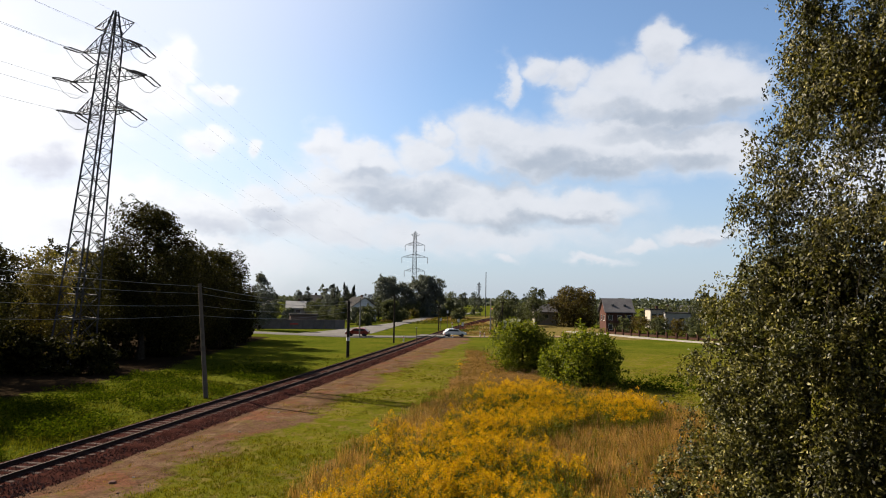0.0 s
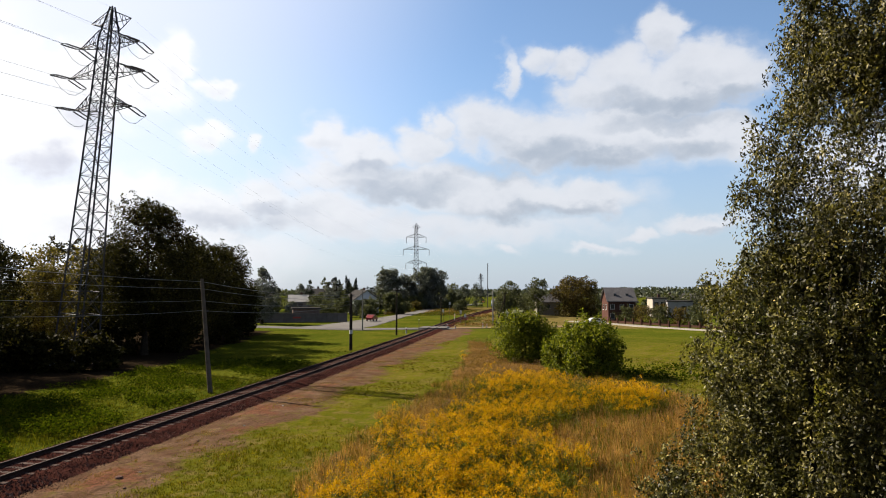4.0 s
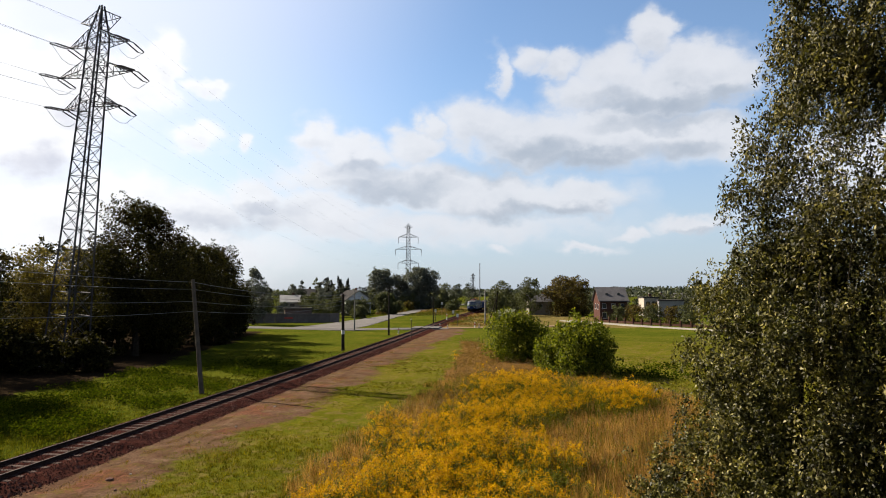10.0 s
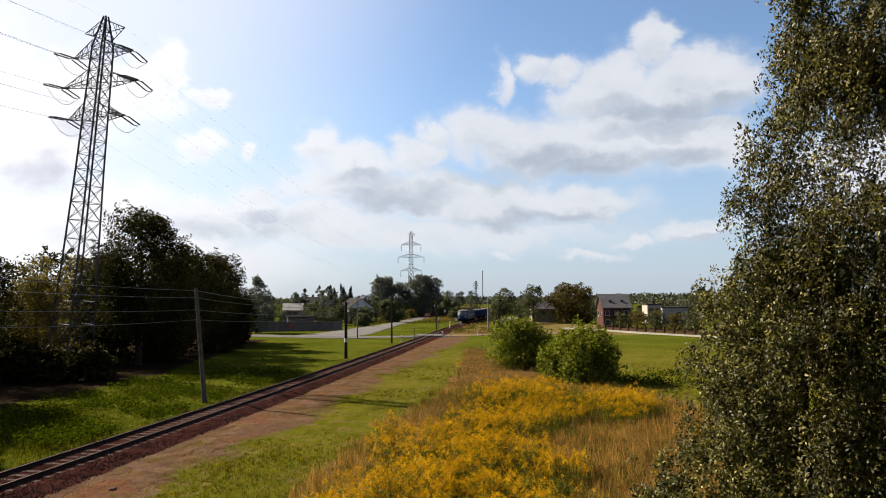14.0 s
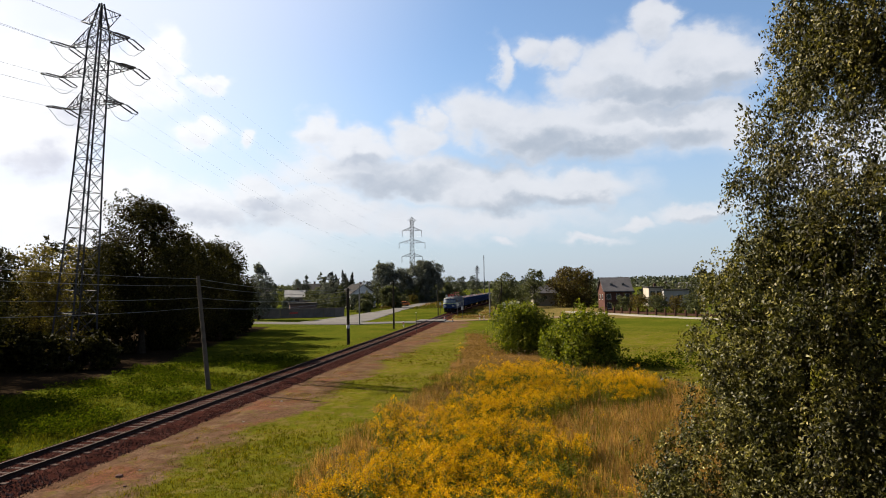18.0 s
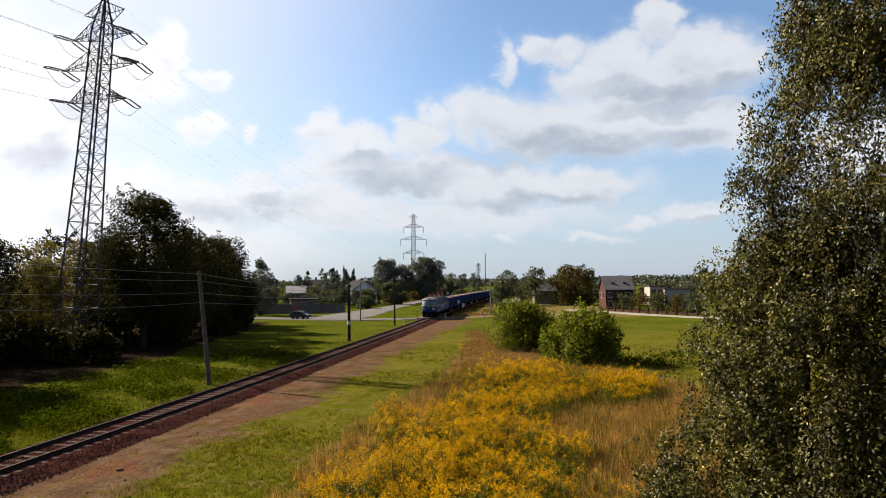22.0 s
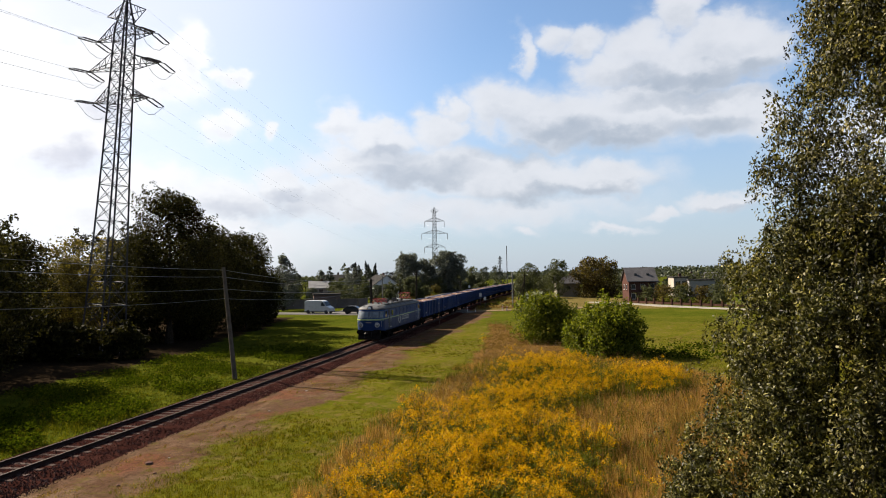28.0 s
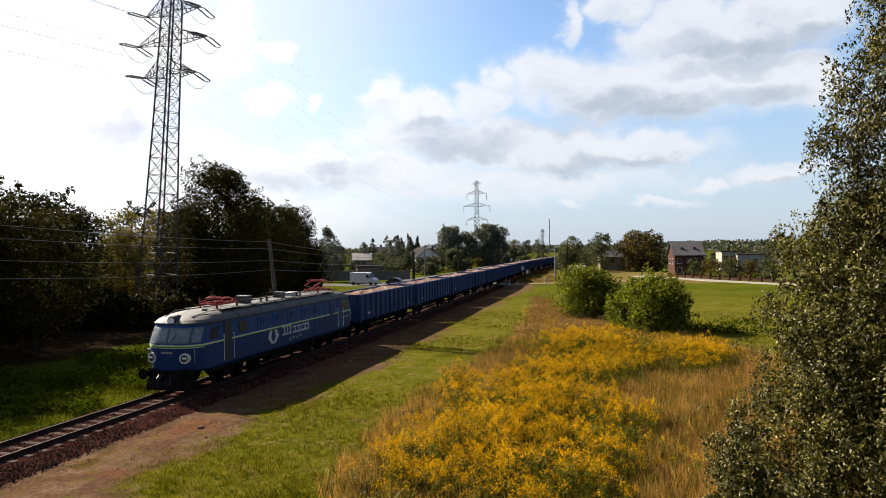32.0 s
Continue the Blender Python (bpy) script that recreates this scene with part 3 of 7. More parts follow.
def ground():
    xs = np.concatenate([[-4000, -2000, -1000, -500, -250, -160, -120], np.arange(-90, -30, 3.0), np.arange(-30, 22, 0.6), np.arange(22, 90, 3.0), [120, 160, 250, 500, 1000, 2000, 4000]])
    ys = np.concatenate([[-4000, -1500, -500, -150, -50, -15, 0, 8], np.arange(14, 80, 0.6), np.arange(80, 200, 2.0), np.arange(200, 420, 12.0), [500, 700, 1000, 1800, 3000, 4900]])
    X, Y = np.meshgrid(xs, ys)
    x, y = X.ravel(), Y.ravel()
    near = (np.hypot(x, y) < 300)
    z = GROUND + near * 0.10 * (rumple(x, y, 0.23, 4.0) - 0.5)
    off = x - track_x(y)
    z = np.where(np.abs(off) < 3.5, GROUND - 0.05, z)
    W, H = len(xs), len(ys)
    i = np.arange(W * H).reshape(H, W)
    faces = np.stack([i[:-1, :-1], i[:-1, 1:], i[1:, 1:], i[1:, :-1]], -1).reshape(-1, 4)
    me = bpy.data.meshes.new("ground")
    me.from_pydata(np.stack([x, y, z], 1).tolist(), [], faces.tolist())
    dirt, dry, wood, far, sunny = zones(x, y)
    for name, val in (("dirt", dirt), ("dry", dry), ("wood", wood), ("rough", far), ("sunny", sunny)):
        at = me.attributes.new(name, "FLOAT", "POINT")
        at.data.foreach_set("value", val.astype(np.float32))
    m, n, bsdf = material("ground", 0.95)
    p = n.add("ShaderNodeTexCoord").outputs["Object"]
    big, mid, fine = n.noise(p, 0.12, 5), n.noise(p, 0.9, 5, 0.65), n.noise(p, 9.0, 4, 0.7)
    green = n.ramp(big, [(0.3, (0.030, 0.042, 0.004)), (0.5, (0.049, 0.060, 0.006)), (0.7, (0.076, 0.075, 0.009))])
    green = n.mix(n.m("MULTIPLY", n.smooth(mid, 0.46, 0.70), 0.45), green, (0.100, 0.088, 0.013, 1))
    green = n.mix(n.m("MULTIPLY", n.smooth(n.noise(p, 2.6, 6, 0.75), 0.50, 0.62), 0.55), green, (0.030, 0.040, 0.003, 1))
    sunny = n.add("ShaderNodeAttribute", attribute_name="sunny").outputs["Fac"]
    yellow = n.ramp(n.noise(p, 0.7, 6, 0.7), [(0.3, (0.070, 0.068, 0.004)), (0.5, (0.120, 0.098, 0.007)), (0.7, (0.165, 0.112, 0.016))])
    green = n.mix(n.m("MULTIPLY", sunny, 0.28), green, yellow)
    tan = n.m("MULTIPLY", n.smooth(n.noise(p, 1.1, 6, 0.7, 0.6), 0.48, 0.64), 0.6)
    green = n.mix(n.m("MULTIPLY", sunny, tan), green, (0.135, 0.092, 0.036, 1))
    rough = n.add("ShaderNodeAttribute", attribute_name="rough").outputs["Fac"]
    olive = n.ramp(n.noise(p, 0.5, 6, 0.7), [(0.3, (0.050, 0.046, 0.010)), (0.5, (0.105, 0.082, 0.026)), (0.7, (0.15, 0.105, 0.045))])
    green = n.mix(n.smooth(n.m("ADD", rough, n.m("MULTIPLY", n.m("SUBTRACT", big, 0.5), 1.6)), 0.2, 0.8), green, olive)
    green = n.mix(n.m("MULTIPLY", n.smooth(fine, 0.45, 0.75), 0.65), green, (0.016, 0.021, 0.002, 1))
    soil = n.ramp(mid, [(0.25, (0.052, 0.026, 0.015)), (0.5, (0.092, 0.054, 0.033)), (0.75, (0.150, 0.102, 0.065))])
    soil = n.mix(n.m("MULTIPLY", n.smooth(n.noise(p, 0.33, 5, 0.6), 0.52, 0.64), 0.6), soil, (0.125, 0.046, 0.027, 1))
    soil = n.mix(n.m("MULTIPLY", n.smooth(fine, 0.42, 0.66), 0.7), soil, (0.034, 0.021, 0.012, 1))
    soil = n.mix(n.m("MULTIPLY", n.smooth(n.noise(p, 4.0, 6, 0.8), 0.52, 0.62), 0.6), soil, (0.040, 0.030, 0.016, 1))
    soil = n.mix(n.m("MULTIPLY", n.smooth(n.noise(p, 1.5, 6, 0.75), 0.52, 0.64), 0.6), soil, (0.075, 0.068, 0.012, 1))
    straw = n.ramp(fine, [(0.3, (0.070, 0.036, 0.010)), (0.6, (0.125, 0.070, 0.020)), (0.8, (0.17, 0.11, 0.04))])
    # Litter near black: dark soil with the wood's shade painted in.
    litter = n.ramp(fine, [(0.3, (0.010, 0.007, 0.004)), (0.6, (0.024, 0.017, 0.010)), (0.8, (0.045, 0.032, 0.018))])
    n.put(bsdf.inputs["Specular IOR Level"], 0.0)
    a = n.add("ShaderNodeAttribute", attribute_name="dirt").outputs["Fac"]
    b = n.add("ShaderNodeAttribute", attribute_name="dry").outputs["Fac"]
    rag = n.m("MULTIPLY", n.m("SUBTRACT", n.noise(p, 1.6, 6, 0.75), 0.5), 1.5)
    col = n.mix(n.smooth(n.m("ADD", b, rag), 0.35, 0.65), green, straw)
    col = n.mix(n.smooth(n.m("ADD", a, rag), 0.3, 0.75), col, soil)
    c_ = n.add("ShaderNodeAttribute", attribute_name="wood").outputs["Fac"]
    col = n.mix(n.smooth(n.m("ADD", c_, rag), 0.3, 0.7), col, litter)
    n.put(bsdf.inputs["Base Color"], n.mix(1.0, col, (0.93 * DEEP, 0.92 * DEEP, 0.95 * DEEP, 1), "MULTIPLY"))
    bp = n.add("ShaderNodeBump", {"Strength": 0.9, "Distance": 0.06, "Height": n.m("ADD", fine, mid)})
    n.put(bsdf.inputs["Normal"], bp.outputs[0])
    me.materials.append(m)
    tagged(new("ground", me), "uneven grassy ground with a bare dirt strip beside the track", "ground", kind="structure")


ground()


def strip(name, pts, width, z, mat, label, category, thick=0.06, kind="structure"):
    """A road-like strip along points, with slanting edges."""
    bm = bmesh.new()
    P = [Vector((x, y, 0)) for x, y in pts]
    rows = []
    for i, p in enumerate(P):
        d = (P[min(i + 1, len(P) - 1)] - P[max(i - 1, 0)]).normalized()
        nrm = Vector((-d.y, d.x, 0))
        wd = width[i] if isinstance(width, (list, tuple)) else width
        j = 0.12 * math.sin(i * 1.9)
        rows.append([bm.verts.new(p + nrm * (s * wd / 2 + j) + Vector((0, 0, zz))) for s, zz in ((-1.06, z - thick - 0.1), (-1, z), (0, z + 0.03), (1, z), (1.06, z - thick - 0.1))])
    for a, b in zip(rows, rows[1:]):
        for k in range(4):
            bm.faces.new((a[k + 1], a[k], b[k], b[k + 1]))
    return tagged(part(name, bm, mat), label, category, kind=kind)


def curve_points(pts, step=4.0):
    """Catmull-Rom through points, resampled."""
    out = []
    P = [Vector((*p, 0)) for p in pts]
    P = [2 * P[0] - P[1]] + P + [2 * P[-1] - P[-2]]
    for a, b, c, d in zip(P, P[1:], P[2:], P[3:]):
        n = max(2, int((c - b).length / step))
        for k in range(n):
            t = k / n
            q = 0.5 * ((2 * b) + (c - a) * t + (2 * a - 5 * b + 4 * c - d) * t * t + (3 * b - a - 3 * c + d) * t ** 3)
            out.append((q.x, q.y))
    out.append((P[-2].x, P[-2].y))
    return out


ROAD = curve_points([(-95, 148), (-60, 138), (-38, 130.5), (-20, 124), (-8, 125.2), (0.5, 128.0)])
ACROSS = curve_points([(-0.5, 127.7), (4, 129.5), (16, 133), (28, 140), (36, 148)])
SIDE = curve_points([(-24, 126), (-20.8, 138), (-18, 160), (-13.8, 195), (-9.6, 236), (-5.0, 272), (2, 310), (18, 400)])
LANE = curve_points([(30, 162), (35, 152), (41, 138), (50, 122), (66, 104), (95, 84)])
strip("road", ROAD, 5.6, -0.2, "asphalt", "worn light grey asphalt road to the level crossing", "road")
strip("dirt_track", ACROSS, 3.4, -0.21, "sand_track", "sandy road beyond the level crossing", "road")
strip("side_road", SIDE, [13 - 0.55 * min(k, 14) for k in range(len(SIDE))], -0.205, "asphalt", "narrow asphalt road beside the railway line", "road")
strip("lane", LANE, 4.0, -0.2, "dirt_road", "pale sandy lane past the houses", "road")


# ---- railway track ----
def railway():
    top = new("railway_track")
    tagged(top, "single railway track of rusty rails on dark ballast", "railway track", kind="structure")
    ys = np.concatenate([np.arange(-40, 260, 2.0), np.arange(260, 620, 12.0)])
    for side in (-1, 1):
        foot, head = bmesh.new(), bmesh.new()
        for bm, prof in ((foot, [(-0.07, -0.17), (0.07, -0.17), (0.07, -0.15), (0.015, -0.135), (0.012, -0.045), (0.034, -0.03), (0.034, -0.005), (-0.034, -0.005), (-0.034, -0.03), (-0.012, -0.045), (-0.015, -0.135), (-0.07, -0.15)]), (head, [(-0.03, -0.006), (0.03, -0.006), (0.028, 0.0), (-0.028, 0.0)])):
            last = None
            for y in ys:
                x = float(track_x(y)) + side * 0.7525
                ring = [bm.verts.new((x + a, y, b)) for a, b in prof]
                if last:
                    for k in range(len(prof)):
                        bm.faces.new((last[k], last[(k + 1) % len(prof)], ring[(k + 1) % len(prof)], ring[k]))
                last = ring
        r = part("rail", foot, "rail", top)
        part("running_surface", head, "rail_top", r, "dull worn steel rail head")
    # ballast bed
    bm = bmesh.new()
    last = None
    rng = np.random.default_rng(3)
    for y in np.concatenate([np.arange(-40, 200, 0.8), np.arange(200, 620, 10.0)]):
        x = float(track_x(y))
        j = rng.normal(0, 0.05, 6)
        prof = [(-1.95 + j[0], -0.42), (-1.45, -0.185 + j[1] * 0.2), (-0.6, -0.172), (0.6, -0.172), (1.5, -0.185 + j[2] * 0.2), (2.75 + 2 * j[3], -0.40)]
        ring = [bm.verts.new((x + a, y, b)) for a, b in prof]
        if last:
            for k in range(5):
                bm.faces.new((last[k], last[k + 1], ring[k + 1], ring[k]))
        last = ring
    part("ballast_bed", bm, "ballast", top)
    # loose stones
    rng = np.random.default_rng(5)
    n = 30000
    y = 17 + 75 * rng.uniform(0, 1, n) ** 1.6
    u = rng.uniform(-1.8, 3.3, n)
    x = track_x(y) + u
    z = np.interp(u, [-1.9, -1.45, -0.6, 0.6, 1.5, 2.8, 3.4], [-0.4, -0.18, -0.17, -0.17, -0.18, -0.38, -0.36])
    r = rng.uniform(0.020, 0.055, (n, 1, 1))
    tet = np.array([[1, 0, -0.5], [-0.6, 0.85, -0.5], [-0.6, -0.85, -0.5], [0.1, 0, 0.8]])
    idx = np.array([[0, 1, 3], [1, 2, 3], [2, 0, 3]])
    a = rng.uniform(0, math.tau, n)
    ca, sa = np.cos(a)[:, None], np.sin(a)[:, None]
    base = tet[None] * rng.uniform(0.7, 1.3, (n, 4, 3))
    base = np.stack([base[..., 0] * ca - base[..., 1] * sa, base[..., 0] * sa + base[..., 1] * ca, base[..., 2]], -1) * r
    v = base + np.stack([x, y, z], 1)[:, None]
    ob = new("ballast_stones", raw_mesh("ballast_stones", v[:, idx].reshape(-1, 3, 3), 3, "stone"))
    tagged(ob, "loose reddish brown crushed stone of the track bed", "ballast", kind="stuff")
    return top


TRACK = railway()


def sleepers():
    base = part("sleeper", box(-1.25, -0.12, -0.30, 1.25, 0.12, -0.165, 0.02), "sleeper", TRACK)
    plate = box(-0.95, -0.09, -0.166, -0.6, 0.09, -0.15)
    box(0.6, -0.09, -0.166, 0.95, 0.09, -0.15, bm=plate)
    fix = part("rail_fastening", plate, "rail", base)
    y = 15.0
    x, hd = float(track_x(y)), math.degrees(math.atan(0.155))
    base.matrix_basis = pose(x, y, 0, 0, 0, -hd)
    for k in range(1, 210):
        y = 15.0 + 0.62 * k
        slope = 0.16374 - 2 * 0.00016273 * y + 0.0008 * max(y - 135.0, 0)
        ob = again(base, pose(float(track_x(y)), y, random.uniform(-0.01, 0.01), 0, 0, -math.degrees(math.atan(slope)) + random.uniform(-0.6, 0.6)), TRACK)
        if y < 45:
            again(fix, Matrix.Identity(4), ob)


# ---- trains ----
def wheelset(parent, x, r=0.6, w=0.75):
    ob = new("wheelset")
    ob.parent = parent
    ob.matrix_basis = pose(x, 0, r)
    for s in (-1, 1):
        bm = tube((0, s * (w - 0.07), 0), (0, s * (w + 0.06), 0), r, n=20)
        tube((0, s * (w - 0.09), 0), (0, s * (w - 0.07), 0), r + 0.03, n=20, bm=bm)
        tube((0, s * (w + 0.06), 0), (0, s * (w + 0.10), 0), r * 0.3, n=10, bm=bm)
        part("wheel", bm, "under", ob)
    return ob


def bogie(parent, x, axles, r, length):
    bg = part("bogie", box(-length / 2, -1.05, r + 0.12, length / 2, -0.9, r + 0.42, 0.03), "under", parent, at=pose(x, 0, 0))
    part("side_frame", box(-length / 2, 0.9, r + 0.12, length / 2, 1.05, r + 0.42, 0.03), "under", bg)
    part("bolster", box(-0.25, -1.0, r + 0.05, 0.25, 1.0, r + 0.3), "under", bg)
    for a in axles:
        for s in (-1, 1):
            bm = box(a - 0.16, s * 0.98 - 0.1, r - 0.16, a + 0.16, s * 0.98 + 0.1, r + 0.2)
            tube((a, s * 1.0, r + 0.18), (a, s * 1.0, r + 0.4), 0.1, n=8, bm=bm)
            part("axle_box", bm, "under", bg)
    for a in axles:
        wheelset(bg, a, r)
    return bg


def buffers(parent, x, sgn):
    for s in (-1, 1):
        bm = tube((x, s * 0.875, 1.05), (x + sgn * 0.42, s * 0.875, 1.05), 0.11, n=12)
        tube((x + sgn * 0.42, s * 0.875, 1.05), (x + sgn * 0.5, s * 0.875, 1.05), 0.24, n=16, bm=bm)
        part("buffer", bm, "under", parent, "round black steel buffer")
    bm = tube((x, 0, 1.0), (x + sgn * 0.3, 0, 1.0), 0.06, n=8)
    pipe([(x + sgn * 0.3, 0, 1.0), (x + sgn * 0.42, 0, 0.85), (x + sgn * 0.36, 0, 0.6)], 0.04, bm=bm)
    part("coupling", bm, "under", parent)
    for s in (-0.35, 0.35):
        part("brake_hose", pipe([(x, s, 0.95), (x + sgn * 0.18, s, 0.8), (x + sgn * 0.16, s, 0.5)], 0.03), "black", parent)


def locomotive():
    """Six-axle electric locomotive, nose towards local +x, rail tops at z = 0."""
    lo = new("locomotive")
    tagged(lo, "dark blue electric freight locomotive with a pale green waist stripe", "locomotive")
    H, R, N = 9.95, 1.12, 10
    # half length and half width of the body at a height
    half = lambda z: (float(np.interp(z, [1.02, 1.14, 2.27, 2.37, 3.02, 3.30], [H - 0.26, H - 0.12, H, H, H - 0.26, H - 0.40])), float(np.interp(z, [1.02, 1.14, 2.27, 2.6, 3.30], [1.42, 1.49, 1.5, 1.49, 1.44])))
    full = lambda z, out=0.0: [(x, y, z) for x, y in rounded(half(z)[0] + out, half(z)[1] + out, R, N)]
    part("lower_body", loft([full(1.02), full(1.14), full(2.27)], low=True, high=True), "loco_navy", lo, smooth=False)
    part("waist_stripe", loft([full(2.27, 0.012), full(2.35, 0.012)], low=True, high=True), "loco_stripe", lo, "pale yellow-green waist stripe")
    part("upper_body", loft([full(2.35), full(2.7), full(3.02), full(3.30)], high=True), "loco_blue", lo)
    dome = lambda z, lx, ly, r: [(x, y, z) for x, y in rounded(lx, ly, r, N)]
    rf = part("roof", loft([dome(3.30, H - 0.34, 1.50, R), dome(3.35, H - 0.34, 1.50, R), dome(3.48, H - 0.50, 1.40, R), dome(3.60, H - 0.78, 1.24, 1.05), dome(3.70, H - 1.15, 1.02, 0.95), dome(3.78, H - 1.7, 0.72, 0.7), dome(3.82, H - 2.3, 0.3, 0.3)], low=True, high=True), "loco_roof", lo, "weathered grey roof")
    for x in (-6.0, -3.6, -1.2, 1.2, 3.6, 6.0):
        bm = pipe([(x, -1.50, 3.33), (x, -1.40, 3.50), (x, -1.02, 3.72), (x, 0, 3.84), (x, 1.02, 3.72), (x, 1.40, 3.50), (x, 1.50, 3.33)], 0.025, 4)
        part("roof_seam", bm, "loco_roof", rf)
    for s in (-1, 1):
        part("gutter", box(-H + 1.2, s * 1.50 - 0.02, 3.27, H - 1.2, s * 1.50 + 0.02, 3.32), "steel_grey", rf)
        part("roof_cable", pipe([(H - 0.9, s * 0.75, 3.62), (H - 2.0, s * 0.98, 3.80), (0, s * 1.08, 3.84), (-H + 2.0, s * 0.98, 3.80)], 0.022, 5), "black", rf, "black cable along the roof edge")

    def wrap(name, mat, e, s, run, z0, z1, d, parent=lo, label=""):
        """A thin pane that follows the rounded nose; run: from and to, metres along its outline from the middle."""
        bm = bmesh.new()
        rows = []
        for k in range(9):
            u = run[0] + (run[1] - run[0]) * k / 8
            col = []
            for z in (z0, (z0 + z1) / 2, z1):
                lx, ly = half(z)
                flat = ly - R
                for out in (-0.03, d):
                    if u <= flat:
                        q = (lx + out, u)
                    elif u <= flat + R * math.pi / 2:
                        a = (u - flat) / R
                        q = (lx - R + (R + out) * math.cos(a), flat + (R + out) * math.sin(a))
                    else:
                        q = (lx - R - (u - flat - R * math.pi / 2), ly + out)
                    col.append(bm.verts.new((e * q[0], s * q[1], z)))
            rows.append(col)
        for a, b in zip(rows, rows[1:]):
            for i0, i1 in ((0, 2), (2, 4), (1, 3), (3, 5), (0, 1), (4, 5)):
                bm.faces.new((a[i0], a[i1], b[i1], b[i0]))
        for col in (rows[0], rows[-1]):
            bm.faces.new((col[0], col[2], col[3], col[1])), bm.faces.new((col[2], col[4], col[5], col[3]))
        bmesh.ops.recalc_face_normals(bm, faces=bm.faces[:])
        return part(name, bm, mat, parent, label)

    for e in (-1, 1):                      # both cabs
        wrap("lower_stripe", "loco_stripe", e, 1, (0.0, 1.9), 2.19, 2.225, 0.012), wrap("lower_stripe", "loco_stripe", e, -1, (0.0, 1.9), 2.19, 2.225, 0.012)
        for s in (-1, 1):
            wrap("window_frame", "frame_grey", e, s, (0.02, 1.10), 2.43, 3.14, 0.012)
            wrap("windscreen", "cab_glass", e, s, (0.09, 1.02), 2.50, 3.07, 0.022)
            wrap("corner_frame", "frame_grey", e, s, (1.14, 1.66), 2.43, 3.14, 0.012)
            wrap("corner_pane", "cab_glass", e, s, (1.20, 1.60), 2.50, 3.07, 0.022)
            wrap("cab_side_window", "dark_glass", e, s, (2.15, 2.85), 2.50, 3.07, 0.016)
            # lamps on the rounded nose
            y0, x0 = 0.86, H - 0.17
            lp = part("headlamp_ring", tube((e * (x0 - 0.12), s * y0, 1.72), (e * (x0 + 0.09), s * (y0 + 0.04), 1.72), 0.25, n=24), "white_paint", lo, "round white-rimmed head lamp")
            part("headlamp_glass", tube((e * (x0 + 0.09), s * (y0 + 0.04), 1.72), (e * (x0 + 0.105), s * (y0 + 0.043), 1.72), 0.17, n=20), "dark_glass", lp)
            part("headlamp_bulb", box(e * (x0 + 0.11) - 0.012, s * (y0 + 0.04) - 0.12, 1.70, e * (x0 + 0.11) + 0.012, s * (y0 + 0.04) + 0.12, 1.78), "lamp_glass", lp)
            part("handrail", pipe([(e * (H - 0.42), s * 1.24, 1.5), (e * (H - 0.34), s * 1.30, 1.5), (e * (H - 0.34), s * 1.30, 2.1), (e * (H - 0.42), s * 1.24, 2.1)], 0.018), "white_paint", lo)
            # cab doors; a black panel stands for the dark inside the open one
            dark, dx0 = e == 1 and s == 1, e * 7.12
            part("cab_door", box(dx0 - 0.34, s * 1.497 - 0.025, 1.2, dx0 + 0.34, s * 1.497 + 0.015, 3.2, 0.01), "black" if dark else "loco_blue", lo, "black panel for the dark of an open doorway" if dark else "closed blue cab door")
            for dx in (-0.45, 0.45):
                part("handrail", pipe([(dx0 + dx, s * 1.5, 1.3), (dx0 + dx, s * 1.57, 1.3), (dx0 + dx, s * 1.57, 2.6), (dx0 + dx, s * 1.5, 2.6)], 0.018), "lamp_glass", lo)
            part("cab_steps", box(dx0 - 0.3, s * 1.3 - 0.15, 0.45, dx0 + 0.3, s * 1.3 + 0.15, 1.02, 0.02), "under", lo)
        tl = part("top_lamp", tube((e * (H - 0.95), 0, 3.50), (e * (H - 0.36), 0, 3.47), 0.22, n=18), "steel_grey", lo)
        part("top_lamp_glass", tube((e * (H - 0.358), 0, 3.47), (e * (H - 0.35), 0, 3.47), 0.17, n=18), "lamp_glass", tl)
        part("windscreen_wiper", pipe([(e * (H - 0.01), 0.2, 2.5), (e * (H - 0.16), 0.45, 2.85)], 0.012), "black", lo)
        part("number_bars", box(e * (H - 0.02) - 0.02, -0.3, 1.93, e * (H - 0.02) + 0.02, 0.3, 2.03), "plaster_grey", lo)
        part("buffer_beam", box(e * (H - 0.3) - 0.14, -1.2, 0.78, e * (H - 0.3) + 0.14, 1.2, 1.2, 0.03), "under", lo)
        bm = extruded([(e * (H - 0.6), 0.18), (e * (H - 0.08), 0.18), (e * (H - 0.02), 0.3), (e * (H - 0.3), 0.8), (e * (H - 0.6), 0.8)], -1.2, 1.2)
        part("snow_plough", bm, "under", lo)
        buffers(lo, e * (H + 0.08), e)
    # side panels, louvres and small windows
    for s in (-1, 1):
        for x in (-4.6, -2.9, -1.1, 0.7, 2.5, 4.2):
            part("panel_seam", box(x - 0.012, s * 1.5 - 0.01, 1.15, x + 0.012, s * 1.5 + 0.012, 3.25), "loco_navy", lo)
        for x in (-7.9, 5.7):
            part("side_window", box(x - 0.38, s * 1.485 - 0.02, 2.5, x + 0.38, s * 1.485 + 0.02, 3.1, 0.01), "dark_glass", lo)
